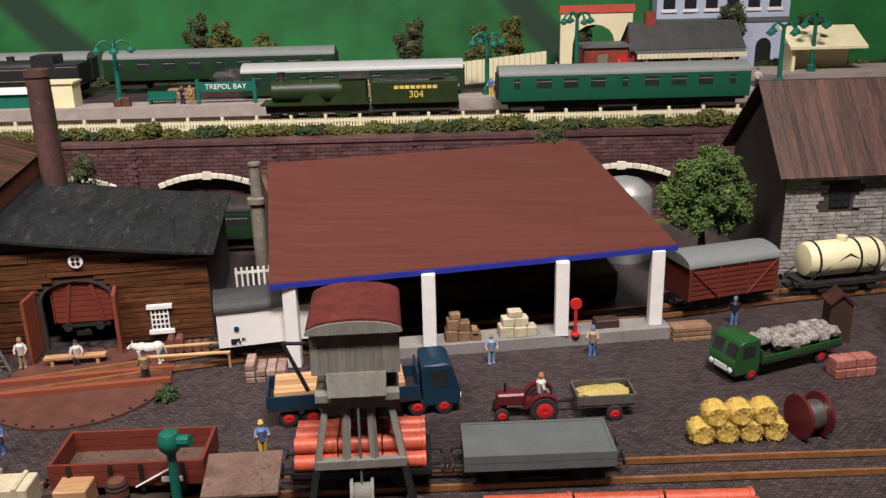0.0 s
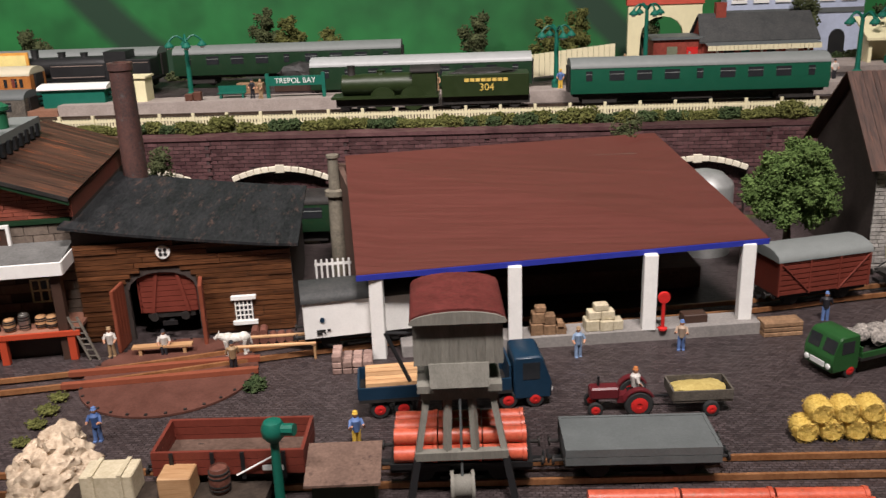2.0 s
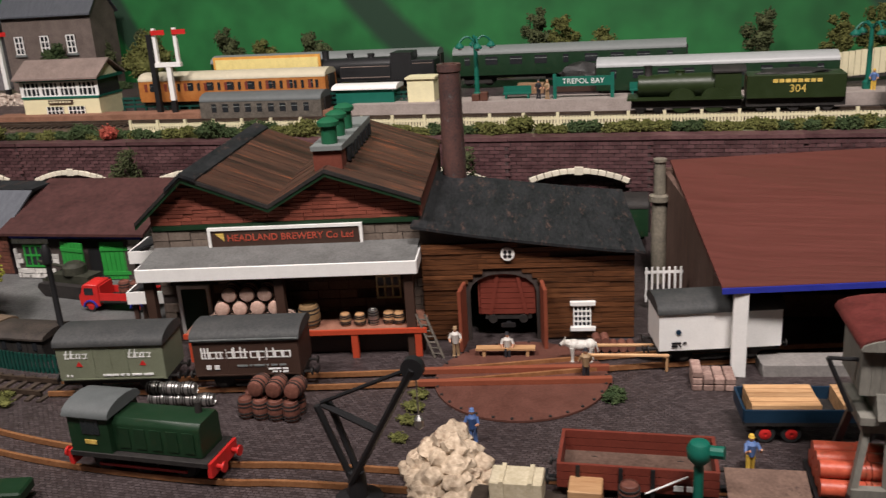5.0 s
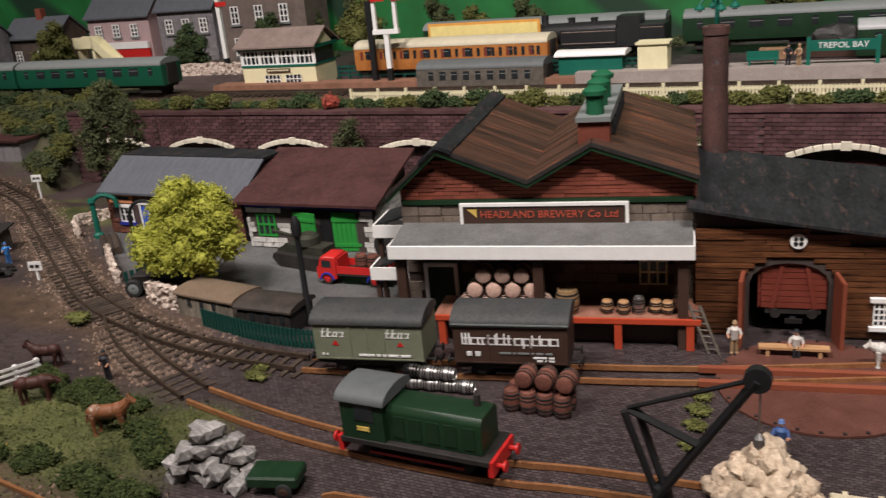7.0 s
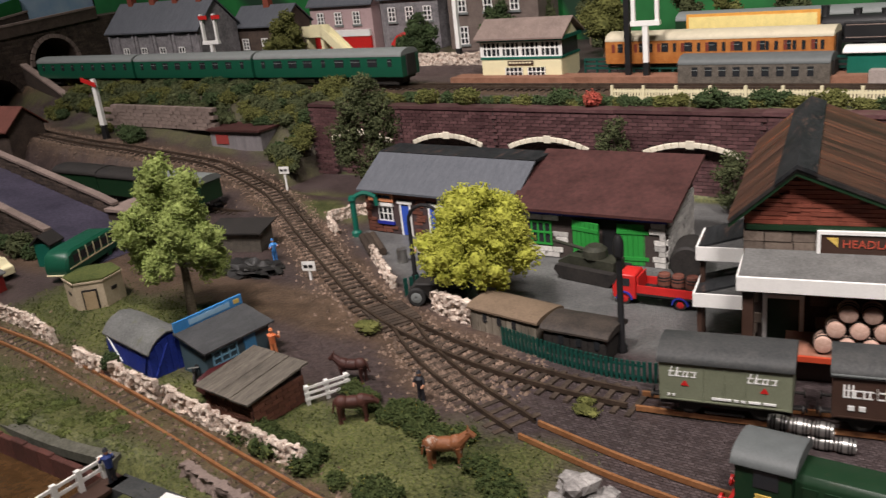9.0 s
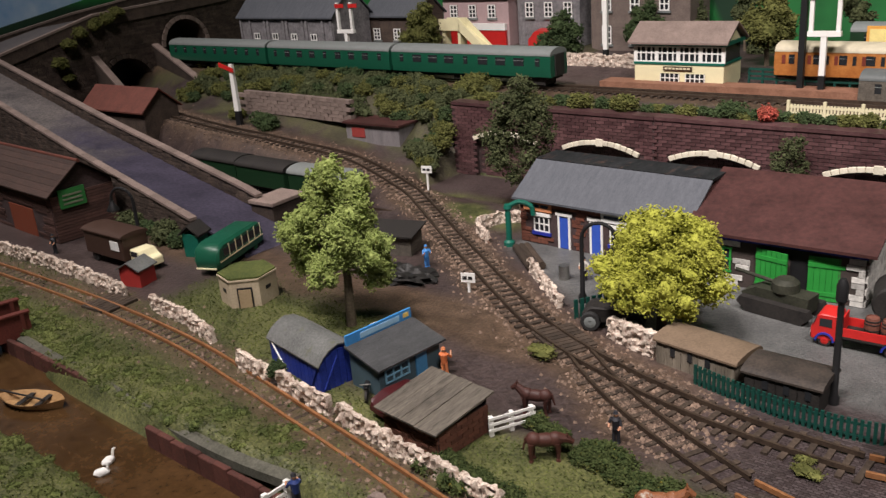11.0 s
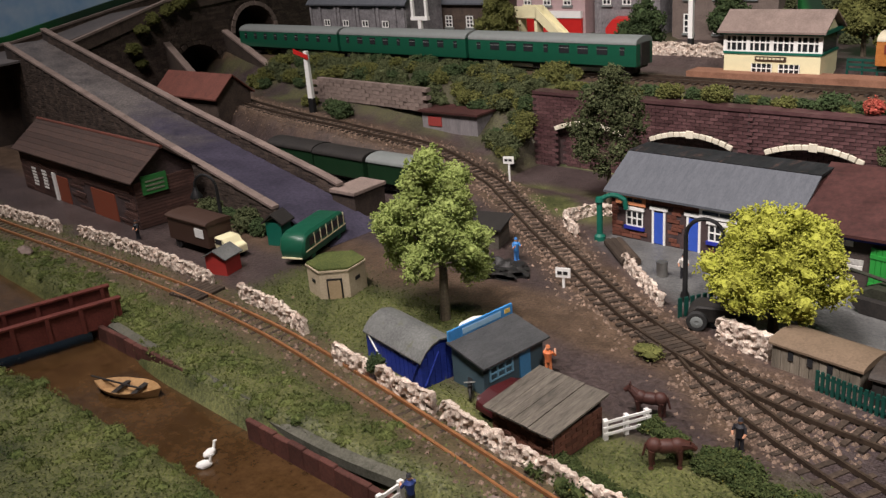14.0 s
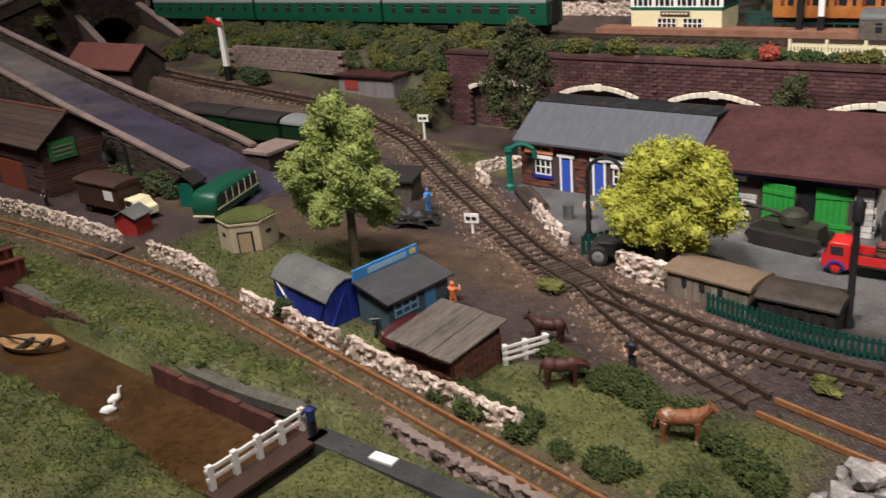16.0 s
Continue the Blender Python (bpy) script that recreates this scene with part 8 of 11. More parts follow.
for k in range(7):
    f0, f1 = k / 7, (k + 1.15) / 7
    for sgn in (0, 1):
        a0, a1 = Vector((-0.6 + 4.3 * f0, 5.7 + 3.4 * f0)), Vector((-0.6 + 4.3 * f1, 5.7 + 3.4 * f1))
        if sgn:
            a0.x, a1.x = 7.4 - a0.x, 7.4 - a1.x
        bm = shape()
        hexa(bm, [(-0.6, a0.x, a0.y + 0.03), (24.4, a0.x, a0.y + 0.03), (24.4, a1.x, a1.y), (-0.6, a1.x, a1.y)], [(-0.6, a0.x, a0.y + 0.17), (24.4, a0.x, a0.y + 0.17), (24.4, a1.x, a1.y + 0.12), (-0.6, a1.x, a1.y + 0.12)])
        part("tile_course", bm, M_TILE, depot, smooth=0)
bm = shape()
cyl(bm, (-0.6, 3.7, 9.15), (24.4, 3.7, 9.15), 0.22, n=8)
part("ridge_tile", bm, surface("worn_red_ridge", (0.06, 0.022, 0.016), (0.15, 0.045, 0.03), 60, 0.8), depot)
for a, b, mt in ((8.3, 10.7, M_DOORRED), (15.6, 20.1, M_DOORRED)):
    bm = shape()
    box(bm, a, b, -0.1, 0.03, 0.05, 3.5)
    part("door", bm, mt, depot)
for a in (2.6, 5.0):
    for q in range(6):
        bm = shape()
        box(bm, a, a + 1.0, -0.1, 0.03, 1.1 + q * 0.45, 1.4 + q * 0.45)
        part("window_pane", bm, M_WHITE, depot)
bm = shape()
box(bm, 7.6, 8.1, -0.25, 0.0, 0.05, 3.8)
part("post", bm, M_WHITE, depot)
depot.scale = (1.27, 0.95, 0.9)
sg = thing("depot_sign", -160.2, 40.0, 0, -1.4, "green board with pale writing on the depot gable", "sign")
bm = shape()
box(bm, 23.95, 24.1, 0.9, 3.9, 4.0, 6.2)
part("board", bm, paint("sign_green", (0.03, 0.16, 0.04)), sg)
for z in (5.5, 5.0, 4.5):
    bm = shape()
    box(bm, 24.09, 24.14, 1.3, 3.5, z - 0.1, z + 0.1)
    part("lettering_bar", bm, M_OLIVE, sg)
sg.scale = (1.27, 0.95, 0.9)
rs = thing("stone_shed", -171, 66.0, 5.0, 3, "stone shed with a dull red tiled roof below the tunnel", "shed")
bm = shape()
prism(bm, [(0, -3), (6, -3), (6, 1.6), (3, 4.2), (0, 1.6)], 0, 15, "x")
part("wall", bm, M_ROCK, rs)
for sgn in (0, 1):
    bm = shape()
    a, b = (-0.5, 3.0) if not sgn else (6.5, 3.0)
    hexa(bm, [(-0.5, a, 1.3), (15.5, a, 1.3), (15.5, b, 4.3), (-0.5, b, 4.3)], [(-0.5, a, 1.5), (15.5, a, 1.5), (15.5, b, 4.5), (-0.5, b, 4.5)])
    part("roof_slope", bm, surface("dull_red_tile", (0.09, 0.03, 0.022), (0.17, 0.06, 0.045), 60, 0.8, bump=0.5) if not sgn else bpy.data.materials["dull_red_tile"], rs)
coursed_wall([(-148, 78.0), (-136, 77.8), (-124.8, 77.4)], 3.0, 6, 1.5, "coursed stone retaining wall on the bank", 14, M_COPING)
# parked coaches behind the ramp
for x, y, rz, roof, lb in ((-131.6, 62.0, 1, M_UNDER, "black-roofed dark van behind the ramp wall"), (-122.6, 61.9, 1, M_UNDER, "dark green van with a sooty roof behind the ramp"), (-113.6, 62.3, 3, M_LGREY, "dark green van with a pale grey roof behind the ramp")):
    van(x, y, 0, rz, lb, M_DGREEN, roof, 8.4, False, 2.3)
gh = thing("bank_hut", -124.3, 76.2, 2.9, 3, "weathered grey hut with a red window board", "hut")
bm = shape()
box(bm, 0, 8.8, 0, 4.5, -1.5, 2.6)
part("wall", bm, surface("grey_boards", (0.13, 0.12, 0.125), (0.24, 0.22, 0.225), 60, 0.85, stretch=(3, 3, 0.3)), gh)
bm = shape()
box(bm, -0.3, 9.1, -0.4, 4.9, 2.6, 2.85)
part("roof", bm, M_MAROON, gh)
bm = shape()
box(bm, 1.0, 3.2, -0.08, 0.02, 0.9, 2.1)
part("window_board", bm, paint("dull_red", (0.28, 0.045, 0.04)), gh)


# ---- paddock, huts and canal ----
M_CONC = surface("pale_concrete", (0.36, 0.29, 0.20), (0.52, 0.43, 0.31), 60, 0.85, bump=0.3)
pb = thing("pillbox", -99.7, 40.5, 0, 44, "hexagonal pale concrete pillbox with a turf roof", "pillbox")
hexp = [(2.4 * math.cos(q), 2.25 * math.sin(q)) for q in np.linspace(0, 2 * math.pi, 7)[:-1]]
bm = shape()
prism(bm, hexp, 0, 2.3, "z")
part("wall", bm, M_CONC, pb)
bm = shape()
prism(bm, [(p[0] * 1.04, p[1] * 1.04) for p in hexp], 2.3, 2.45, "z")
part("roof_slab", bm, M_CONC, pb)
bm = shape()
prism(bm, [(p[0] * 1.0, p[1] * 1.0) for p in hexp], 2.45, 2.62, "z")
bmesh.ops.subdivide_edges(bm, edges=bm.edges[:], cuts=5, use_grid_fill=True)
for v in bm.verts:
    v.co += Vector((0, 0, 0.12 * noise.noise(v.co * 1.7)))
part("turf", bm, M_GRASS, pb)
bm = shape()
box(bm, -0.62, 0.62, -2.06, -1.9, 0.02, 1.75)
part("door_frame", bm, M_DARK, pb)
bm = shape()
box(bm, -0.5, 0.5, -2.12, -2.0, 0.03, 1.6)
part("door", bm, surface("sand_door", (0.30, 0.22, 0.13), (0.40, 0.30, 0.18), 80, 0.8), pb)
for q, s in ((-0.52, 1), (3.66, 1)):
    bm = shape()
    box(bm, -0.32, 0.32, -0.06, 0.06, 1.2, 1.5)
    o = part("gun_slit", bm, M_DARK, pb)
    place(o, 2.03 * math.cos(q), 2.0 * math.sin(q), 0, math.degrees(q) + 90)

bs = thing("blue_store", -88.7, 33.8, 0, -9.8, "bright blue plank store with a rounded grey felt roof", "store")
bm = shape()
prism(bm, [(0.06, 0), (3.0, 0), (3.0, 2.2), (2.3, 2.75), (1.5, 2.95), (0.8, 2.7), (0.06, 1.95)], 0.05, 6.45, "x")
part("wall", bm, M_TARP, bs)
for k in range(13):
    bm = shape()
    box(bm, 0.03 + 0.5 * k, 0.47 + 0.5 * k, -0.02, 0.06, 0.02, 1.95)
    part("plank", bm, M_TARP, bs, smooth=0)
for k in range(6):
    bm = shape()
    box(bm, 6.45, 6.52, 0.02 + 0.5 * k, 0.47 + 0.5 * k, 0.02, (2.0, 2.4, 2.6, 2.65, 2.55, 2.2)[k])
    part("plank", bm, M_TARP, bs, smooth=0)
for p, q in (((6.56, 0.2, 0.2), (6.56, 1.4, 2.2)), ((0.4, -0.06, 1.8), (2.0, -0.06, 0.2)), ((6.3, -0.06, 1.8), (5.4, -0.06, 0.2))):
    bm = shape()
    cyl(bm, p, q, 0.07, n=5)
    part("brace", bm, M_SIGNWHITE if q[0] == 2.0 else M_TARP, bs)
M_GFELT = surface("grey_felt", (0.075, 0.078, 0.076), (0.17, 0.172, 0.165), 40, 0.85, bump=0.4, wear=(0.11, 0.115, 0.075))
bm = shape()
pts = [(-0.15, 1.85), (0.3, 2.4), (0.8, 2.75), (1.5, 3.0), (2.3, 2.82), (3.15, 2.2)]
prism(bm, pts + [(p[0], p[1] + 0.1) for p in pts[::-1]], -0.15, 6.65, "x")
part("roof", bm, M_GFELT, bs)

th = thing("tea_hut", -78.5, 34.3, 0, 84, "blue-grey kiosk hut with a lean-to roof and blue name board", "kiosk")
M_HUT = paint("blue_grey_paint", (0.055, 0.09, 0.11), 0.6, 0.15)
bm = shape()
prism(bm, [(0, 0), (2.9, 0), (2.9, 2.75), (0, 2.1)], 0, 5.3, "x")
part("wall", bm, M_HUT, th)
bm = shape()
hexa(bm, [(-0.3, -0.4, 2.02), (5.6, -0.4, 2.02), (5.6, 3.0, 2.78), (-0.3, 3.0, 2.78)], [(-0.3, -0.4, 2.15), (5.6, -0.4, 2.15), (5.6, 3.0, 2.92), (-0.3, 3.0, 2.92)])
part("roof", bm, surface("dark_felt_strips", (0.03, 0.032, 0.034), (0.075, 0.076, 0.078), 60, 0.7, bump=0.5, stretch=(1, 4, 1)), th)
for a, nm, mt in ((0.45, "window", M_WHITE), (3.1, "door", paint("sky_blue", (0.06, 0.22, 0.42)))):
    bm = shape()
    if nm == "window":
        for q in range(4):
            box(bm, a + 0.65 * q, a + 0.12 + 0.65 * q, -0.1, -0.01, 0.85, 1.75)
        for z in (0.8, 1.25, 1.7):
            box(bm, a, a + 2.1, -0.09, -0.02, z, z + 0.1)
        part("window_grille", bm, paint("pale_blue_bars", (0.20, 0.40, 0.55)), th)
    else:
        box(bm, a, a + 0.95, -0.1, 0.0, 0.05, 1.85)
        part(nm, bm, mt, th)
sg = thing("name_board", -78.5, 34.3, 0, 84, "bright blue board with an orange panel on the kiosk roof", "sign")
bm = shape()
box(bm, -0.2, 5.5, 2.85, 3.0, 2.85, 3.6)
part("board", bm, paint("board_blue", (0.05, 0.24, 0.55)), sg)
bm = shape()
box(bm, 1.0, 4.4, 2.82, 2.86, 3.03, 3.42)
part("panel", bm, paint("panel_pale_blue", (0.30, 0.50, 0.68)), sg)
bm = shape()
box(bm, 4.75, 5.25, 2.82, 2.86, 3.08, 3.4)
part("emblem", bm, M_YELLOW, sg)

cs = thing("cow_shed", -75.3, 31.35, 0, -5, "small brick cow shed with a weathered plank roof", "cow shed")
bm = shape()
box(bm, 0, 4.6, 0, 4.0, 0, 1.85)
part("wall", bm, M_JOINTV, cs)
M_SHEDB = surface("shed_brick", (0.085, 0.032, 0.02), (0.17, 0.07, 0.045), 70, 0.8, bump=0.4, pieces=0.25)
courses(cs, "brick", 0, 4.6, 0.05, 1.85, 7, 0.62, 0.0, M_SHEDB, None, 51, 0.08)
for k in range(6):
    for j in range(5):
        ya = j * 0.9 - (0.4 if k % 2 else 0)
        bm = shape()
        box(bm, 4.6, 4.67, max(0, ya + 0.03), min(4.0, ya + 0.87), 0.05 + k * 0.3, 0.32 + k * 0.3)
        part("brick", bm, M_SHEDB, cs, smooth=0)
strips(cs, "roof_plank", [(-0.3, -0.45, 1.86), (4.9, -0.45, 1.86), (4.9, 4.4, 2.45), (-0.3, 4.4, 2.45)], 9, M_GREYWOOD, seed=5, gap=0.04)
for gy in (0.05, 3.95):
    bm = shape()
    prism(bm, [(0, 1.85), (4.6, 1.85), (4.6, 1.86 + gy * 0.11), (0, 1.86 + gy * 0.11)], gy - 0.05, gy + 0.05)
    part("wall_plate", bm, M_JOINTV, cs)

stl = thing("white_hurdle", -69.3, 35.8, 0, 62, "short white post and rail hurdle", "fence")
for px in (-1.3, 0, 1.3):
    bm = shape()
    box(bm, px - 0.12, px + 0.12, -0.12, 0.12, 0, 1.3)
    part("post", bm, M_WHITE, stl)
for z in (0.35, 0.75, 1.12):
    bm = shape()
    box(bm, -1.5, 1.5, -0.2, -0.12, z, z + 0.16)
    part("rail", bm, M_WHITE, stl)

rh = thing("red_hut", -111.9, 37.5, 0, 18, "little red boarded hut with a grey roof on the wall", "hut")
bm = shape()
prism(bm, [(-1.5, 0), (1.5, 0), (1.5, 2.5), (0, 3.4), (-1.5, 2.5)], -1.2, 1.2)
part("wall", bm, paint("hut_red", (0.36, 0.035, 0.03)), rh)
for s in (-1, 1):
    bm = shape()
    hexa(bm, [(s * 1.8, -1.5, 2.35), (0, -1.5, 3.45), (0, 1.5, 3.45), (s * 1.8, 1.5, 2.35)], [(s * 1.8, -1.5, 2.5), (0, -1.5, 3.6), (0, 1.5, 3.6), (s * 1.8, 1.5, 2.5)])
    part("roof_slope", bm, M_GFELT, rh)

rh.scale = (0.74, 0.85, 0.66)
# bus, van, car
bus = thing("motor_coach", -108.9, 45.6, 0, 112.4, "rounded green motor coach with a cream waistline", "bus")
bm = shape()
prism(bm, [(-4.6, 0.6), (4.6, 0.6), (4.8, 1.6), (4.5, 2.9), (3.8, 3.5), (-3.6, 3.6), (-4.5, 3.2), (-4.9, 1.8)], -1.6, 1.6)
soften(bm, 0.3)
part("body", bm, M_SRGREEN, bus)
for s in (-1, 1):
    for k in range(6):
        bm = shape()
        box(bm, -3.6 + 1.3 * k, -2.6 + 1.3 * k, s * 1.58 - 0.05, s * 1.58 + 0.05, 2.0, 2.9)
        part("window", bm, M_GLASS, bus)
        bm = shape()
        box(bm, -2.55 + 1.3 * k, -2.45 + 1.3 * k, s * 1.6 - 0.06, s * 1.6 + 0.06, 1.7, 3.2)
        part("pillar", bm, M_CREAM, bus)
    bm = shape()
    box(bm, -4.4, 4.4, s * 1.6 - 0.05, s * 1.6 + 0.05, 1.55, 1.7)
    part("waist_strip", bm, M_CREAM, bus)
    for xx in (-2.8, 2.9):
        wheel(bus, xx, s * 1.3, 0.6, M_GREEN)
bm = shape()
box(bm, -4.95, -4.8, -1.3, 1.3, 0.9, 1.05)
part("bumper", bm, M_CREAM, bus)
bus.scale = (0.88, 0.8, 0.8)
vn = thing("delivery_van", -118.2, 40.0, 0, 2, "dark brown box van with a cream cab", "van")
bm = shape()
box(bm, -4.4, 2.2, -1.4, 1.4, 0.8, 3.2)
soften(bm, 0.1)
part("box_body", bm, M_BROWN, vn)
bm = shape()
prism(bm, arc_roof(2.8, 3.2, 0.3), -4.5, 2.3, "x")
part("roof", bm, M_BROWN, vn)
bars(vn, 0.2, 1.7, 2.2, 0.9, -1.42, M_SIGNWHITE, (1,), name="poster")
bm = shape()
prism(bm, [(2.5, 0.5), (5.0, 0.5), (5.0, 1.25), (4.2, 1.35), (3.9, 2.0), (2.5, 2.0)], -0.95, 0.95)
soften(bm, 0.1)
part("cab", bm, M_CREAM, vn)
for s in (-1, 1):
    bm = shape()
    box(bm, 2.7, 3.7, s * 0.94 - 0.04, s * 0.94 + 0.04, 1.35, 1.85)
    part("window", bm, M_GLASS, vn)
    for xx in (-3.2, 3.9):
        wheel(vn, xx, s * (1.1 if xx < 0 else 0.85), 0.55, M_UNDER)
cy = thing("white_car", -83.3, 40.4, 0, 48, "small white car parked behind the kiosk", "car")
bm = shape()
prism(bm, [(-2.6, 0.4), (2.6, 0.4), (2.6, 1.0), (1.4, 1.2), (0.7, 1.9), (-1.3, 1.9), (-2.2, 1.2), (-2.6, 1.1)], -1.0, 1.0)
soften(bm, 0.15)
part("body", bm, M_WHITE, cy)
for s in (-1, 1):
    bm = shape()
    box(bm, -1.5, 0.7, s * 0.99 - 0.04, s * 0.99 + 0.04, 1.25, 1.7)
    part("window", bm, M_GLASS, cy)
    for xx in (-1.7, 1.7):
        wheel(cy, xx, s * 0.9, 0.42, M_UNDER, 0.25)
cy.scale = (0.85, 0.85, 0.85)
rc = thing("maroon_car", -76.3, 34.3, 0, 78, "dark maroon saloon car beside the cow shed", "car")
bm = shape()
prism(bm, [(-2.2, 0.35), (2.2, 0.35), (2.2, 0.9), (1.2, 1.05), (0.7, 1.55), (-1.2, 1.55), (-1.9, 1.0), (-2.2, 0.9)], -0.85, 0.85)
soften(bm, 0.14)
part("body", bm, paint("maroon_gloss", (0.05, 0.008, 0.010), 0.4), rc)
for s in (-1, 1):
    bm = shape()
    box(bm, -1.2, 0.6, s * 0.84 - 0.04, s * 0.84 + 0.04, 1.02, 1.42)
    part("window", bm, M_GLASS, rc)
    for xx in (-1.4, 1.4):
        wheel(rc, xx, s * 0.76, 0.38, M_UNDER, 0.22)
mb = thing("motor_cycle", -79.4, 34.0, 0, -50, "black model motor cycle leaning by the kiosk", "motor cycle")
for xx in (-0.75, 0.75):
    bm = shape()
    cyl(bm, (xx, -0.07, 0.42), (xx, 0.07, 0.42), 0.42, n=14)
    part("wheel", bm, M_UNDER, mb)
bm = shape()
prism(bm, [(-0.8, 0.4), (0.5, 0.3), (0.7, 1.0), (0.3, 1.1), (-0.1, 0.9), (-0.9, 0.85)], -0.14, 0.14)
soften(bm, 0.04)
part("frame", bm, M_DARK, mb)
bm = shape()
box(bm, -0.2, 0.25, -0.16, 0.16, 0.4, 0.7)
part("engine", bm, M_STEEL, mb)
bm = shape()
cyl(bm, (0.6, -0.35, 1.2), (0.6, 0.35, 1.2), 0.05, n=6)
part("handlebar", bm, M_STEEL, mb)
jp = thing("scout_car", -71.3, 51.2, 0, 20, "dark green military car under the yellow tree", "car")
bm = shape()
prism(bm, [(-2.2, 0.5), (2.3, 0.5), (2.3, 1.1), (0.8, 1.3), (0.4, 1.7), (-1.6, 1.7), (-2.2, 1.2)], -0.9, 0.9)
soften(bm, 0.12)
part("body", bm, M_UNDER, jp)
for s in (-1, 1):
    for xx in (-1.5, 1.6):
        wheel(jp, xx, s * 1.15, 0.72, M_LGREY, 0.4)
tk = thing("army_tank", -62.3, 59.2, 0, 172, "dark olive tracked army vehicle parked by the doors", "tank")
M_ARMY = surface("army_olive", (0.014, 0.016, 0.01), (0.045, 0.045, 0.03), 90, 0.7)
for s in (-1, 1):
    bm = shape()
    prism(bm, [(-2.2, 0), (2.0, 0), (2.7, 0.7), (2.5, 1.1), (-2.6, 1.1), (-2.8, 0.6)], s * 1.1 - 0.32, s * 1.1 + 0.32)
    part("caterpillar", bm, M_UNDER, tk)
bm = shape()
prism(bm, [(-2.3, 0.5), (2.3, 0.5), (2.7, 1.2), (1.6, 1.8), (-2.4, 1.8)], -0.8, 0.8)
part("hull", bm, M_ARMY, tk)
bm = shape()
lathe(bm, [(1.0, 1.8), (0.95, 2.4), (0.6, 2.7)], 12, (-0.3, 0, 0))
part("turret", bm, M_ARMY, tk)
bm = shape()
cyl(bm, (0.4, 0, 2.2), (3.6, 0, 2.5), 0.14, n=8)
part("gun", bm, M_ARMY, tk)
bm = shape()
lathe(bm, [(1.15, -1.6), (1.3, -1.4), (1.3, 1.4), (1.15, 1.6)], 18, (0, 0, 1.5), "y")
solo("oil_drum_tank", bm, M_UNDER, -55.6, 62.0, 0, 12, "black iron storage tank beside the warehouse", "tank")
# grounded coach bodies and fence
for x, y, rz, ln, planks, roof, lb in ((-63.2, 48.7, -7, 5.6, M_GREYPLANK, surface("dull_brown_roof", (0.12, 0.085, 0.055), (0.19, 0.135, 0.09), 50, 0.85), "grounded timber coach body with a brown roof"), (-57.6, 47.9, 0, 4.4, M_UNDER, surface("tarred_roof", (0.02, 0.017, 0.015), (0.065, 0.05, 0.04), 60, 0.7, bump=0.6), "dark tarred grounded coach body")):
    g = thing("grounded_coach", x, y, 0, rz, lb, "hut")
    bm = shape()
    box(bm, -ln / 2, ln / 2, -1.4, 1.4, 0, 1.75)
    part("body", bm, planks, g)
    n = round(ln / 0.62)
    for k in range(n):
        bm = shape()
        box(bm, -ln / 2 + ln * k / n + 0.02, -ln / 2 + ln * (k + 1) / n - 0.02, -1.45, -1.4, 0.02, 1.72)
        part("side_plank", bm, planks, g, smooth=0)
    bm = shape()
    prism(bm, arc_roof(2.8, 1.75, 0.34, over=0.18), -ln / 2 - 0.2, ln / 2 + 0.2, "x")
    part("roof", bm, roof, g)
    for k in range(3):
        bm = shape()
        box(bm, -ln / 2 + 1.1 + 1.25 * k, -ln / 2 + 1.45 + 1.25 * k, -1.5, -1.42, 0.85, 1.45)
        part("window", bm, M_GLASS, g)
fn = thing("green_fence", 0, 0, 0, 0, "dark green paling fence along the track", "fence")
FENCE = [(-62.8, 46.3), (-58, 45.3), (-54, 45.0), (-51.4, 45.4)]
for x, y, a in along(FENCE, 0.34):
    bm = shape()
    box(bm, -0.1, 0.1, -0.05, 0.05, 0, 1.35)
    place(part("pale", bm, M_RAILING, fn, smooth=0), x, y, 0, a)
pts = along(FENCE, 1.5)
for z in (0.25, 1.0):
    for (xa, ya, aa), (xb, yb, ab) in zip(pts, pts[1:]):
        bm = shape()
        cyl(bm, (xa, ya + 0.1, z), (xb, yb + 0.1, z), 0.09, n=5)
        part("rail", bm, M_RAILING, fn)
# lamps and signals
sl = thing("yard_signal", -55.2, 48.4, 0, 0, "tall black post with a lamp head", "signal post")
bm = shape()
lathe(bm, [(0.34, 0), (0.34, 0.4), (0.22, 0.6), (0.19, 6.6)], 10)
part("post", bm, M_DARK, sl)
bm = shape()
lathe(bm, [(0.19, 6.4), (0.34, 6.6), (0.34, 7.5), (0.16, 7.9)], 12)
part("head", bm, M_DARK, sl)


def swan_lamp(x, y, rz, label):
    lp = thing("street_lamp", x, y, 0, rz, label, "street lamp", "swan-neck lamps")
    bm = shape()
    lathe(bm, [(0.34, 0), (0.34, 0.5), (0.2, 0.8), (0.16, 5.2)], 10)
    part("column", bm, M_DARK, lp)
    bm = shape()
    pts = [(1.3 - 1.3 * math.cos(q), 5.2 + 1.3 * math.sin(q)) for q in np.linspace(0, 3.1, 11)]
    for a, b in zip(pts, pts[1:]):
        cyl(bm, (a[0], 0, a[1]), (b[0], 0, b[1]), 0.15, n=8)
    part("neck", bm, M_DARK, lp)
    bm = shape()
    lathe(bm, [(0.2, 5.2), (0.3, 4.8), (0.62, 4.3), (0.62, 4.15)], 14, (2.6, 0, 0))
    part("lamp_head", bm, M_DARK, lp)
    bm = shape()
    lathe(bm, [(0.3, 4.2), (0.32, 4.05), (0.1, 3.9)], 12, (2.6, 0, 0))
    part("bulb", bm, M_SIGNWHITE, lp)


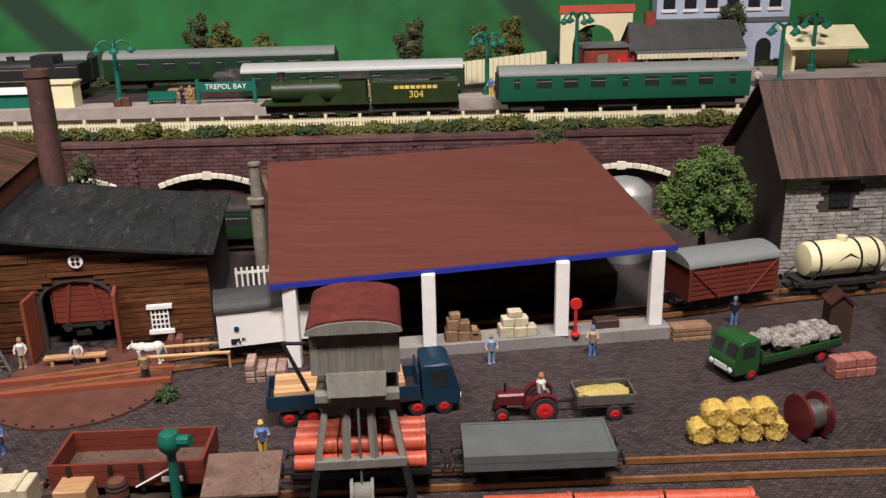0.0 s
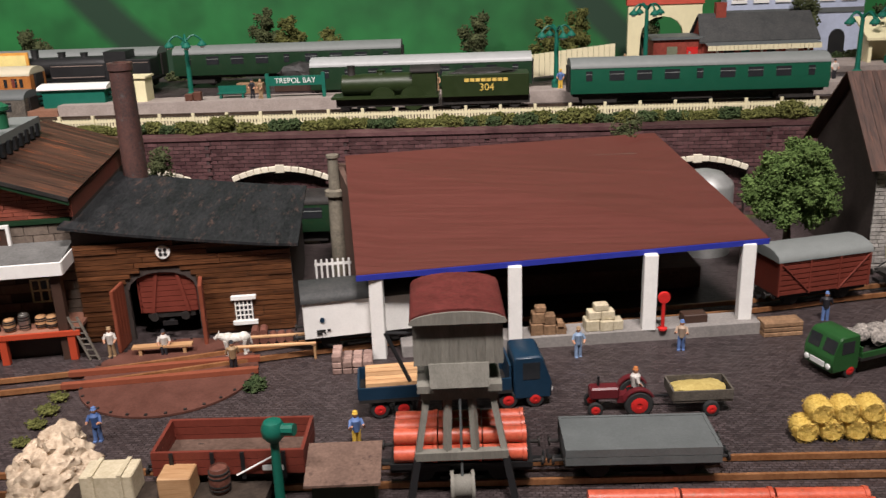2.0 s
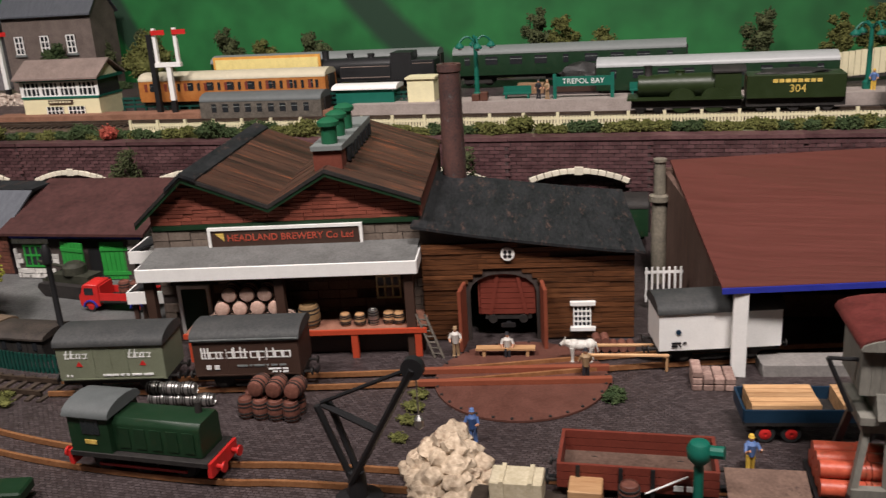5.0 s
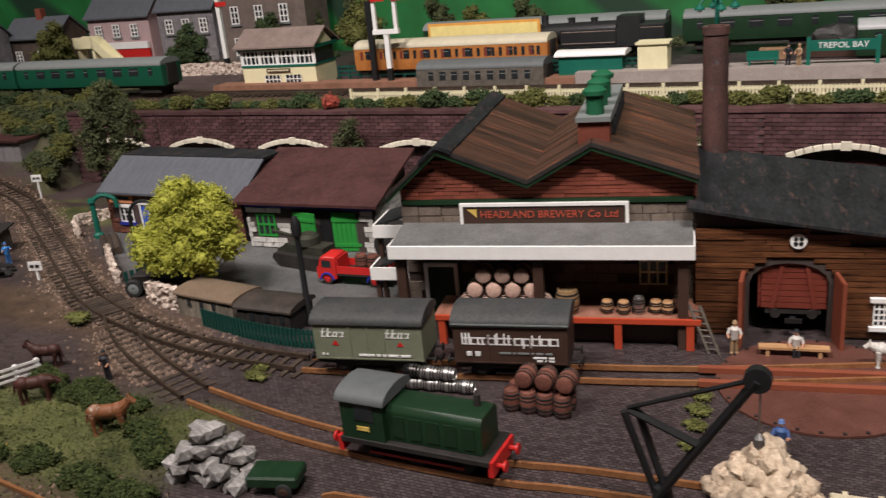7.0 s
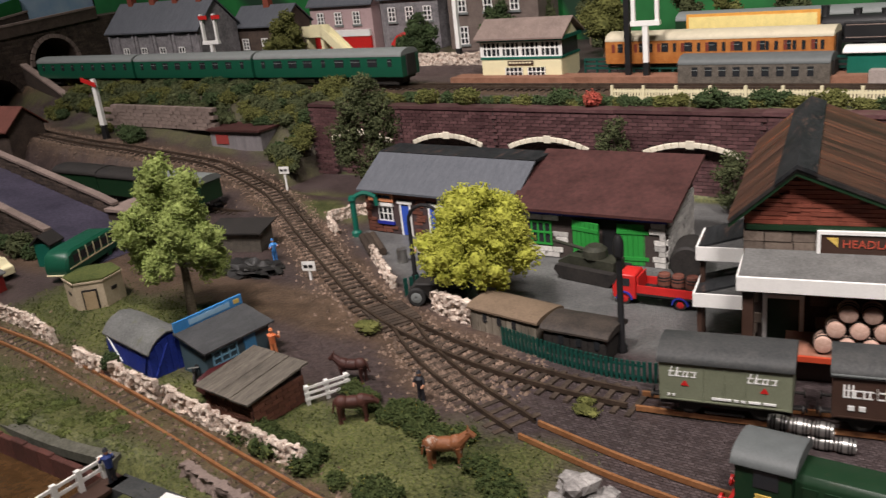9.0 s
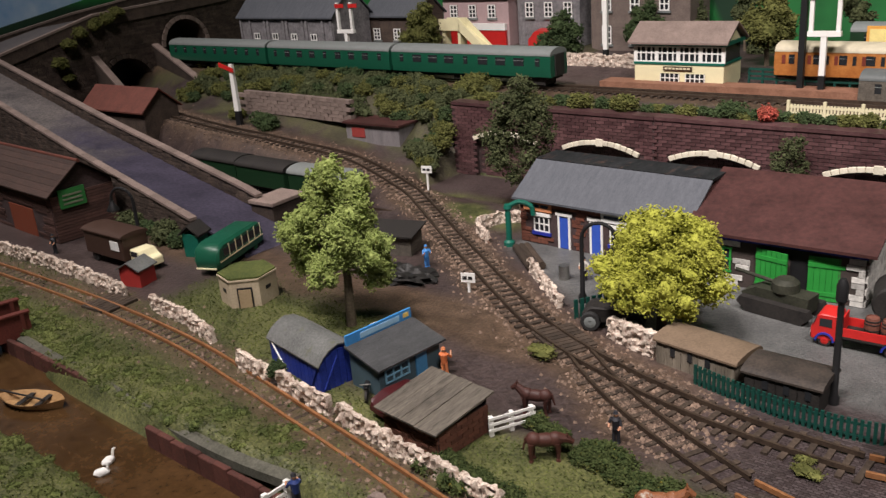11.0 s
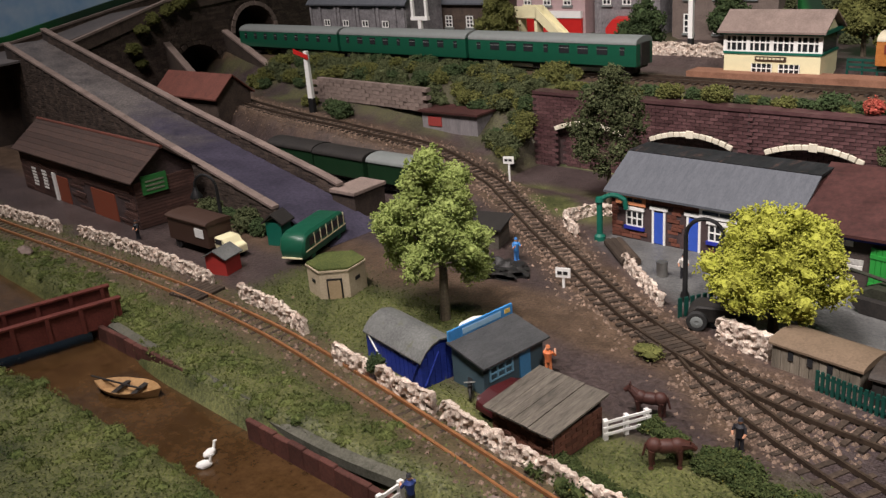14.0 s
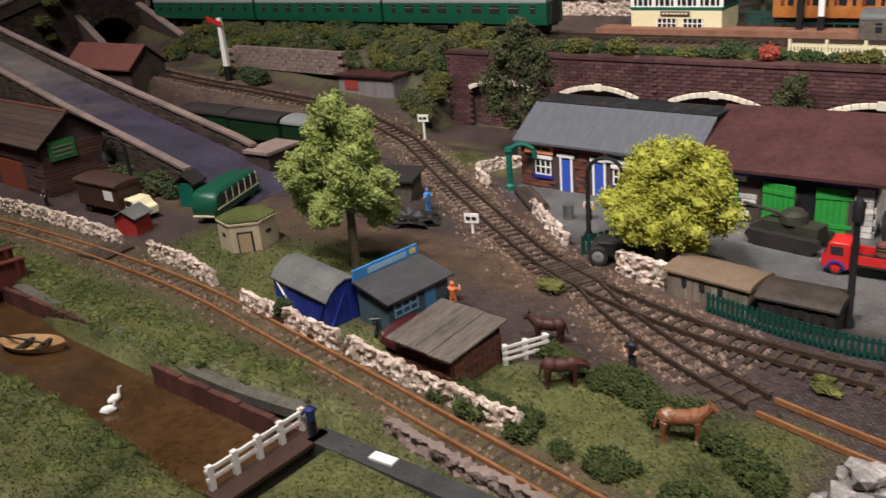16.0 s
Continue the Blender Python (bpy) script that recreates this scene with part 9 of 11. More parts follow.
swan_lamp(-119.5, 42.6, 200, "black swan-neck lamp beside the depot")
swan_lamp(-75.4, 53.6, 20, "black swan-neck lamp before the cottages")
kc = thing("phone_kiosk", -113.4, 44.9, 0, 20, "teal green kiosk with a dark pitched roof", "kiosk")
bm = shape()
box(bm, -1.0, 1.0, -1.0, 1.0, 0, 2.9)
part("wall", bm, M_TEAL, kc)
bm = shape()
prism(bm, [(-1.4, 2.7), (0, 3.9), (1.4, 2.7), (1.4, 2.9), (0, 4.1), (-1.4, 2.9)], -1.3, 1.3)
part("roof", bm, M_UNDER, kc)
bm = shape()
box(bm, -1.12, -1.0, -0.5, 0.2, 0.6, 2.3)
part("notice", bm, M_SIGNWHITE, kc)
kc.scale = (0.85, 0.85, 0.8)
wc = thing("water_crane", -87.9, 61.2, 0, 30, "green iron water crane with a drooping bag", "water crane")
bm = shape()
lathe(bm, [(0.5, 0), (0.5, 0.4), (0.28, 0.6), (0.26, 3.5), (0.4, 3.6), (0.3, 4.0)], 12)
part("column", bm, M_TEAL, wc)
bm = shape()
pts = [(2.2 * t, 0, 3.7 + 0.5 * math.sin(3.1 * t)) for t in np.linspace(0, 1, 8)] + [(2.3, 0, 2.9)]
for a, b in zip(pts, pts[1:]):
    cyl(bm, a, b, 0.22, n=8)
part("arm", bm, M_TEAL, wc)
for x, y, hgt, lb in ((-105.0, 69.6, 2.8, "small white notice board beside the track"), (-84.3, 50.7, 1.7, "white and black speed board beside the track")):
    s = thing("track_sign", x, y, ground_z(x, y), 20, lb, "sign", "track signs")
    bm = shape()
    box(bm, -0.1, 0.1, -0.1, 0.1, 0, hgt - 0.6)
    part("post", bm, M_WHITE, s)
    bm = shape()
    box(bm, -0.6, 0.6, -0.16, -0.06, hgt - 0.8, hgt)
    part("board", bm, M_WHITE, s)
    bars(s, -0.45, 0.5, hgt - 0.4, 0.25, -0.17, M_DARK, (1, 1))
sm = thing("semaphore_signal", -143.0, 73.6, ground_z(-143, 73.6), 10, "white semaphore post with a red and white arm", "signal", "semaphores")
bm = shape()
hexa(bm, [(-0.45, -0.3, -0.5), (0.45, -0.3, -0.5), (0.45, 0.3, -0.5), (-0.45, 0.3, -0.5)], [(-0.4, -0.28, 2.0), (0.4, -0.28, 2.0), (0.4, 0.28, 2.0), (-0.4, 0.28, 2.0)])
part("foot", bm, M_DARK, sm)
bm = shape()
hexa(bm, [(-0.4, -0.27, 2.0), (0.4, -0.27, 2.0), (0.4, 0.27, 2.0), (-0.4, 0.27, 2.0)], [(-0.3, -0.22, 8.4), (0.3, -0.22, 8.4), (0.3, 0.22, 8.4), (-0.3, 0.22, 8.4)])
part("post", bm, M_WHITE, sm)
bm = shape()
hexa(bm, [(-1.9, -0.4, 8.1), (0.6, -0.4, 7.3), (0.6, -0.3, 7.3), (-1.9, -0.3, 8.1)], [(-1.9, -0.4, 8.7), (0.6, -0.4, 7.9), (0.6, -0.3, 7.9), (-1.9, -0.3, 8.7)])
part("arm", bm, M_RED, sm)
ph = thing("coal_stage", -97.0, 55.0, 0, 18, "low dark hut and coal heap beside the track", "hut")
bm = shape()
box(bm, -2.6, 2.6, -1.3, 1.3, 0, 1.9)
part("wall", bm, M_GREYWOOD, ph)
bm = shape()
hexa(bm, [(-3, -1.7, 1.85), (3, -1.7, 1.85), (3, 1.7, 2.3), (-3, 1.7, 2.3)], [(-3, -1.7, 2.0), (3, -1.7, 2.0), (3, 1.7, 2.45), (-3, 1.7, 2.45)])
part("roof", bm, M_UNDER, ph)
bm = shape()
lump(bm, (-91.5, 50.5, 0), (3.4, 1.8, 0.9), rng, 4, 0.6, freq=3)
solo("coal_mound", bm, M_COAL, 0, 0, 0, 0, "black coal heap spilled beside the track", "coal")
lg = thing("log_pile", -84.6, 58.6, 0, -42, "dark rotting logs lying beside the track", "logs")
for k in range(3):
    bm = shape()
    cyl(bm, (-2.6, 0.5 * k, 0.35), (2.6, 0.5 * k + 0.1, 0.35), 0.36, n=10)
    part("log", bm, M_SLEEPER, lg)
bm = shape()
cyl(bm, (-79.2, 56.9, 0), (-79.2, 56.9, 1.2), 0.45, n=12)
solo("milk_churn", bm, M_STEEL, 0, 0, 0, 0, "small steel churn before the cottages", "churn")
wf = thing("wicket_fence", -73.6, 52.0, 0, 60, "short dark green wicket fence", "fence")
for k in range(6):
    bm = shape()
    box(bm, -1.5 + 0.5 * k, -1.2 + 0.5 * k, -0.06, 0.06, 0, 1.5)
    part("board", bm, M_RAILING, wf)
# track crossing boards
for x, y, rz, n in ((-73.0, 47.2, 60, 8), (-109.8, 33.2, 96, 7)):
    c = thing("board_crossing", x, y, 0, rz, "worn brown crossing boards between the rails", "crossing")
    for k in range(n):
        bm = shape()
        box(bm, -1.6, 1.6, -1.9 + 0.5 * k, -1.48 + 0.5 * k, 0.02, 0.26)
        part("board", bm, M_SLEEPER, c, smooth=0)
# canal
br = thing("plate_bridge", -113.0, 21.6, 0, 78, "rusty red plate girder bridge over the canal", "bridge")
M_GIRDER = surface("girder_red", (0.07, 0.016, 0.012), (0.14, 0.035, 0.026), 80, 0.6, bump=0.4)
for s in (-1, 1):
    bm = shape()
    box(bm, -8, 5.6, s * 1.7 - 0.12, s * 1.7 + 0.12, -0.2, 1.8)
    part("girder", bm, M_GIRDER, br)
    for k in range(6):
        bm = shape()
        box(bm, -7.6 + 2.5 * k, -7.3 + 2.5 * k, s * 1.7 - 0.3, s * 1.7 + 0.3, -0.2, 1.85)
        part("stiffener", bm, M_GIRDER, br)
    bm = shape()
    box(bm, -8.1, 5.7, s * 1.7 - 0.3, s * 1.7 + 0.3, 1.8, 1.95)
    part("flange", bm, M_GIRDER, br)
bm = shape()
box(bm, -8, 5.6, -1.6, 1.6, -0.2, 0.05)
part("deck", bm, M_UNDER, br)
bt = thing("rowing_boat", -100.6, 21.8, -1.25, 25, "half-sunk tan rowing boat at the bank", "boat")
bm = shape()
n = 9
rim = []
for t in np.linspace(-1, 1, n):
    wdt = 1.15 * (1 - abs(t) ** 2.4)
    rim.append((t * 2.8, wdt))
outer = [bm.verts.new((x, s * wd, 0.55 + 0.15 * abs(x) / 2.8)) for s in (1, -1) for x, wd in (rim if s > 0 else rim[::-1])]
low = [bm.verts.new((x * 0.86, s * wd * 0.6, 0.0)) for s in (1, -1) for x, wd in (rim if s > 0 else rim[::-1])]
inn = [bm.verts.new((x * 0.95, s * wd * 0.85, 0.5)) for s in (1, -1) for x, wd in (rim if s > 0 else rim[::-1])]
flo = [bm.verts.new((x * 0.84, s * wd * 0.55, 0.12)) for s in (1, -1) for x, wd in (rim if s > 0 else rim[::-1])]
m = 2 * n
for q in range(m):
    j = (q + 1) % m
    for a, b in ((low, outer), (outer, inn), (inn, flo)):
        try:
            bm.faces.new((a[q], a[j], b[j], b[q]))
        except ValueError:
            pass
bm.faces.new(flo)
part("hull", bm, surface("boat_tan", (0.24, 0.13, 0.05), (0.42, 0.26, 0.12), 80, 0.7), bt)
for a in (-0.6, 0.9):
    bm = shape()
    box(bm, a - 0.2, a + 0.2, -0.9, 0.9, 0.36, 0.44)
    part("thwart", bm, M_UNDER, bt)
bm = shape()
cyl(bm, (-3.4, 0.5, 0.75), (1.2, -0.2, 0.6), 0.07, n=6)
part("oar", bm, M_UNDER, bt)
M_QUAY = surface("red_quay", (0.05, 0.018, 0.014), (0.11, 0.04, 0.03), 80, 0.75, bump=0.5, pieces=0.2)
for x0, x1, y, z in ((-88.6, -74.6, 23.6, 0.15), (-112, -99, 24.9, 0.1)):
    q = thing("quay_wall", 0, 0, 0, 0, "dark red brick quay wall along the canal", "quay", "quay walls")
    xx = x0
    while xx < x1:
        bm = shape()
        box(bm, xx + 0.01, xx + 1.39, y - 0.2, y + 0.2, -2.2, z + rng.uniform(-0.12, 0.05))
        soften(bm, 0.05)
        part("block", bm, M_QUAY, q)
        xx += 1.4
M_PATH = surface("mossy_concrete", (0.045, 0.045, 0.032), (0.13, 0.125, 0.10), 60, 0.9, bump=0.5)
qp = thing("towpath", 0, 0, 0, 0, "narrow worn grey concrete strip along the canal", "path", kind="structure")
spots = along([(-110, 25.6), (-104, 25.3), (-98, 25.2), (-90, 24.7), (-82, 24.6), (-76, 25.2)], 1.3)
for (xa, ya, aa), (xb, yb, ab) in zip(spots, spots[1:]):
    bm = shape()
    hexa(bm, [(xa, ya - 0.3, -0.6), (xb, yb - 0.3, -0.6), (xb, yb + 0.35, -0.6), (xa, ya + 0.35, -0.6)], [(xa, ya - 0.3, 0.0), (xb, yb - 0.3, 0.0), (xb, yb + 0.35, 0.2), (xa, ya + 0.35, 0.2)])
    part("path_slab", bm, M_PATH, qp)
lk = thing("lock_gate", -74.2, 21.2, 0, 90, "dark lock gate with a white handrail", "lock gate")
bm = shape()
box(bm, -4.0, 2.8, -0.35, 0.35, -2.2, 0.1)
part("gate", bm, M_UNDER, lk)
bm = shape()
box(bm, -4.0, 2.8, -0.75, 0.75, 0.1, 0.3)
part("walkway", bm, M_BROWN, lk)
for k in range(5):
    bm = shape()
    box(bm, -3.7 + 1.45 * k, -3.4 + 1.45 * k, 0.45, 0.7, 0.3, 1.6)
    part("post", bm, M_WHITE, lk)
for z in (0.8, 1.3):
    bm = shape()
    box(bm, -3.8, 2.5, 0.5, 0.62, z, z + 0.18)
    part("rail", bm, M_WHITE, lk)
bm = shape()
hexa(bm, [(-74.0, 22.9, -2), (-54, 23.2, -2), (-54, 24.4, -2), (-74.0, 24.2, -2)], [(-74.0, 22.9, 0.3), (-54, 23.2, 0.3), (-54, 24.4, 0.3), (-74.0, 24.2, 0.3)])
solo("lock_beam", bm, M_DGREY, 0, 0, 0, 0, "long dark lock side with a grey top", "lock side")
bm = shape()
box(bm, -0.7, 0.7, -0.3, 0.3, 0, 0.12)
solo("white_plate", bm, M_WHITE, -69.4, 23.7, 0.32, 5, "small white plate on the lock side", "plate")
bm = shape()
lump(bm, (0, 0, 0.3), (0.9, 0.6, 0.6), rng, 2, 0.5)
solo("boulder", bm, M_COPING, -133.5, 28.6, 0.1, 0, "grey boulder on the grass bank", "boulder")
gc = thing("hand_cart", -45.9, 31.2, 0, 15, "small green covered hand cart", "cart")
bm = shape()
box(bm, -1.3, 1.3, -0.8, 0.8, 0.5, 1.1)
soften(bm, 0.1)
part("body", bm, M_DGREEN, gc)
for s in (-1, 1):
    wheel(gc, 0.6, s * 0.85, 0.4, M_BROWN, 0.15)


# ---- painted model figures, one plain mesh each ----
FIG = {}


def figure(x, y, z, rz, top, legs, label, sit=False, lean=0.0, hat=None):
    """A small painted figurine of 2.3 cm: legs, body, arms and head in one mesh."""
    def tint(c):
        if c not in FIG:
            FIG[c] = paint("figure_paint", c, 0.6, 0.15)
        return FIG[c]
    bm = shape()
    h = 0.0 if not sit else -0.55
    if sit:
        for s in (-1, 1):
            cyl(bm, (s * 0.14, -0.45, 0.0), (s * 0.14, -0.45, 0.5), 0.11, 0.12, 7, 1)
            cyl(bm, (s * 0.14, -0.45, 0.5), (s * 0.14, 0.05, 0.52), 0.13, 0.14, 7, 1)
    else:
        for s in (-1, 1):
            cyl(bm, (s * 0.17, s * 0.06, 0), (s * 0.13, 0, 1.08), 0.12, 0.16, 7, 1)
            box(bm, s * 0.17 - 0.11, s * 0.17 + 0.11, -0.2 + s * 0.06, 0.12 + s * 0.06, 0, 0.1, 1)
    lathe(bm, [(0.24, 1.02 + h), (0.27, 1.3 + h), (0.34, 1.75 + h), (0.2, 1.92 + h)], 9, (0, 0, 0), "z", 0)
    for s in (-1, 1):
        e = (s * 0.46, -0.12 - lean * 0.2, 1.4 + h)
        cyl(bm, (s * 0.32, 0, 1.78 + h), e, 0.11, 0.1, 6, 0)
        cyl(bm, e, (s * 0.36, -0.34 - lean * 0.3, 1.18 + h + lean * 0.5), 0.1, 0.07, 6, 2)
    lathe(bm, [(0.07, 1.9 + h), (0.15, 2.0 + h), (0.17, 2.13 + h), (0.12, 2.27 + h), (0.03, 2.32 + h)], 9, (0, 0, 0), "z", 2)
    lathe(bm, [(0.2, 2.17 + h), (0.17, 2.2 + h), (0.14, 2.33 + h), (0.03, 2.36 + h)], 9, (0, 0, 0), "z", 3)
    for v in bm.verts:
        v.co.x, v.co.y, v.co.z = v.co.x * 0.82, v.co.y * 0.85, v.co.z * 0.88
    return solo("figurine", bm, [tint(top), tint(legs), M_SKIN, tint(hat or legs)], x, y, z, rz, label, "figurine", "painted figurines")


BL, DK, WH, YE, GR, RD, TN = (0.10, 0.17, 0.36), (0.02, 0.02, 0.025), (0.55, 0.52, 0.48), (0.62, 0.40, 0.06), (0.16, 0.17, 0.17), (0.45, 0.05, 0.04), (0.30, 0.20, 0.11)
figure(2.5, 50.3, 0, 10, (0.22, 0.30, 0.42), (0.20, 0.28, 0.42), "painted figurine in pale blue overalls", hat=TN)
figure(9.0, 51.2, 0, -15, (0.36, 0.27, 0.20), BL, "painted figurine in tan shirt and blue trousers", lean=0.8)
figure(-9.9, 40.0, 0, 20, BL, YE, "painted figurine with yellow trousers reading a paper", lean=1.0, hat=YE)
figure(-23.9, 40.6, 0, 0, (0.05, 0.10, 0.25), BL, "painted figurine in dark blue in the yard", lean=0.6)
figure(-18.7, 48.5, 0.15, 200, TN, DK, "painted figurine with an apron by the turntable", hat=DK)
figure(-27.3, 50.8, 0.15, 5, WH, TN, "painted figurine in white shirt and tan trousers")
figure(-24.0, 51.3, 0.2, 10, WH, DK, "painted figurine seated on the bench", sit=True)
figure(19.4, 55.6, 0, 160, DK, BL, "painted figurine in dark jacket by the red van")
figure(4.9, 43.6, 1.05, 96, WH, GR, "painted figurine seated on the tractor", sit=True, hat=(0.45, 0.16, 0.05))
figure(-63.6, 37.9, 0, 0, DK, DK, "painted figurine in a dark coat on the path")
figure(-91.2, 53.4, 0, 60, (0.05, 0.22, 0.55), (0.05, 0.18, 0.45), "painted figurine in bright blue by the track", lean=1.0)
figure(-77.0, 38.9, 0, 200, (0.62, 0.17, 0.06), (0.60, 0.20, 0.08), "painted figurine in orange beside the kiosk", lean=1.2)
figure(-74.0, 23.4, 0.3, 250, (0.02, 0.04, 0.16), DK, "painted figurine in navy leaning on the lock gate", lean=0.8)
figure(-127.5, 37.6, 0, 0, DK, DK, "painted figurine in a dark coat before the depot")
figure(-77.6, 57.4, 0, 20, WH, DK, "painted figurine before the cottages")


def beast(x, y, z, rz, col, label, size=1.0, neck=1.0):
    """A painted model animal as one plain body."""
    bm = shape()
    s = size
    for bx, bz, rx, ry, rz2 in ((0, 1.62, 1.2, 0.5, 0.55), (0.75, 1.66, 0.62, 0.52, 0.62), (-0.8, 1.7, 0.62, 0.54, 0.6)):
        lump(bm, (bx * s, 0, bz * s), (rx * s, ry * s, rz2 * s), rng, 2, 0.08)
    for a, b, k in ((-1.0, -0.3, -0.08), (-0.95, 0.3, 0.12), (0.85, -0.3, 0.1), (0.95, 0.3, -0.05)):
        cyl(bm, (a * s, b * s, 1.5 * s), ((a + k) * s, b * s, 0.7 * s), 0.26 * s, 0.16 * s, 8)
        cyl(bm, ((a + k) * s, b * s, 0.7 * s), ((a + k * 0.6) * s, b * s, 0.16 * s), 0.15 * s, 0.13 * s, 8)
        cyl(bm, ((a + k * 0.6) * s, b * s, 0.18 * s), ((a + k * 0.6) * s, b * s, 0), 0.15 * s, 0.2 * s, 8)
    nz = 1.8 + 0.6 * neck
    cyl(bm, (0.95 * s, 0, 1.75 * s), (1.7 * s, 0, nz * s), 0.46 * s, 0.27 * s, 9)
    cyl(bm, (1.5 * s, 0, (nz + 0.1) * s), (2.02 * s, 0, (nz - 0.28) * s), 0.29 * s, 0.2 * s, 9)
    for q in (-1, 1):
        cyl(bm, (1.62 * s, q * 0.14 * s, (nz + 0.2) * s), (1.6 * s, q * 0.2 * s, (nz + 0.48) * s), 0.08 * s, 0.02 * s, 5)
    cyl(bm, (-1.35 * s, 0, 1.9 * s), (-1.6 * s, 0, 0.9 * s), 0.12 * s, 0.07 * s, 6)
    for v in bm.verts:
        v.co *= 0.8
    return solo("model_animal", bm, paint("animal_paint", col, 0.6, 0.25, 0.2, (0.4, 0.36, 0.3) if col[0] > 0.12 else None), x, y, z, rz, label, "model animal", "model animals")


beast(-58.4, 32.9, 0, 28, (0.20, 0.075, 0.03), "painted model of a chestnut horse in the paddock")
beast(-66.0, 34.4, 0, 38, (0.06, 0.02, 0.014), "painted model of a dark brown cow in the paddock", 0.95, -0.3)
beast(-69.2, 38.2, 0, 200, (0.05, 0.018, 0.014), "painted model of a dark horse by the hurdle", 0.9)
beast(-19.2, 51.0, 0.2, 188, (0.62, 0.60, 0.55), "painted model of a white cart horse in harness", 0.8, 0.3)
ct = thing("horse_cart", -14.6, 51.0, 0.0, 8, "cart shafts of pale timber behind the white horse", "cart")
for s in (-0.7, 0.7):
    bm = shape()
    cyl(bm, (-4.6, s, 1.2), (0.6, s * 1.1, 1.15), 0.11, n=7)
    part("shaft", bm, M_PALEWOOD, ct)
for s in (-1, 1):
    bm = shape()
    cyl(bm, (0.5, s * 0.7, 0.06), (0.5, s * 0.75, 1.2), 0.09, n=6)
    part("prop", bm, M_PALEWOOD, ct)
bm = shape()
cyl(bm, (0.4, -0.85, 1.1), (0.4, 0.85, 1.1), 0.1, n=7)
part("cross_bar", bm, M_PALEWOOD, ct)
lg = thing("keg_heap", -16.9, 53.3, 0, 10, "heap of small brown logs by the shed wall", "logs")
for k in range(7):
    bm = shape()
    cyl(bm, (-1.6 + 0.55 * (k % 5), -0.5, 0.3 + 0.5 * (k // 5)), (-1.6 + 0.55 * (k % 5), 0.5, 0.3 + 0.5 * (k // 5)), 0.27, n=9)
    part("log", bm, M_BARREL, lg)
for x, y, rz in ((-89.0, 20.9, 100), (-88.2, 20.0, 60)):
    bm = shape()
    lump(bm, (0, 0, 0.25), (0.62, 0.36, 0.34), rng, 2, 0.12)
    cyl(bm, (0.42, 0, 0.35), (0.6, 0, 0.9), 0.13, 0.09, 8)
    lump(bm, (0.68, 0, 0.93), (0.2, 0.11, 0.11), rng, 1, 0.1)
    for v in bm.verts:
        v.co *= 0.8
    solo("model_swan", bm, M_WHITE, x, y, -1.25, rz, "white painted model swan on the canal", "model swan", "model swans")


# ---- upper level: platform, station, signal box and stock ----
bm = shape()
hexa(bm, [(-49, 92.4, 8.5), (48, 95.4, 8.5), (48, 99.2, 8.5), (-49, 96.2, 8.5)], [(-49, 92.4, 9.95), (48, 95.4, 9.95), (48, 99.2, 9.95), (-49, 96.2, 9.95)])
tagged(part("platform", bm, M_PLATFORM), "pale paved island platform of the station", "platform", kind="structure")
bm = shape()
hexa(bm, [(12, 103.2, 8.5), (56, 105.0, 8.5), (56, 113, 8.5), (12, 111, 8.5)], [(12, 103.2, 10.3), (56, 105.0, 10.3), (56, 113, 10.3), (12, 111, 10.3)])
tagged(part("far_platform", bm, M_PLATFORM), "pale paved platform before the station building", "platform", kind="structure")
bm = shape()
hexa(bm, [(-96, 91.2, 8.6), (-49, 92.2, 8.6), (-49, 95.0, 8.6), (-96, 94, 8.6)], [(-96, 91.2, 9.5), (-49, 92.2, 9.5), (-49, 95.0, 9.5), (-96, 94, 9.5)])
tagged(part("brick_walkway", bm, surface("orange_brick_edge", (0.16, 0.075, 0.045), (0.28, 0.14, 0.09), 80, 0.85, bump=0.4)), "low brick walkway before the signal box", "walkway", kind="structure")
M_PICKET = paint("cream_fence", (0.66, 0.60, 0.40), 0.6, 0.08)
pf = thing("picket_fence", 0, 0, 0, 0, "long cream picket fence along the viaduct", "fence")
one = shape()
box(one, -0.09, 0.09, -0.04, 0.04, 0, 1.25)
me_p = mesh_of("picket", one, M_PICKET, 0)
one = shape()
box(one, -0.14, 0.14, -0.12, 0.12, 0, 1.6)
me_post = mesh_of("post", one, M_PICKET, 0)
pv, pq = [], []
bv, bf = pv, pq
k = 0
x = -71.0
while x < 50:
    y = wall_y(x) + 4.1
    add_box(x - 0.09, x + 0.09, y - 0.04, y + 0.04, 8.7, 9.9)
    if k % 11 == 0:
        shared("post", me_post, pf, x, y, 8.65)
    x += 0.3
    k += 1
me = bpy.data.meshes.new("pickets")
me.from_pydata(pv, [], pq)
me.materials.append(M_PICKET)
ob = tagged(new("pickets", me), kind="stuff")
ob.parent = pf
for z in (8.95, 9.55):
    bm = shape()
    hexa(bm, [(-71, wall_y(-71) + 4.05, z), (50, wall_y(50) + 4.05, z), (50, wall_y(50) + 4.2, z), (-71, wall_y(-71) + 4.2, z)], [(-71, wall_y(-71) + 4.05, z + 0.22), (50, wall_y(50) + 4.05, z + 0.22), (50, wall_y(50) + 4.2, z + 0.22), (-71, wall_y(-71) + 4.2, z + 0.22)])
    part("rail", bm, M_PICKET, pf)


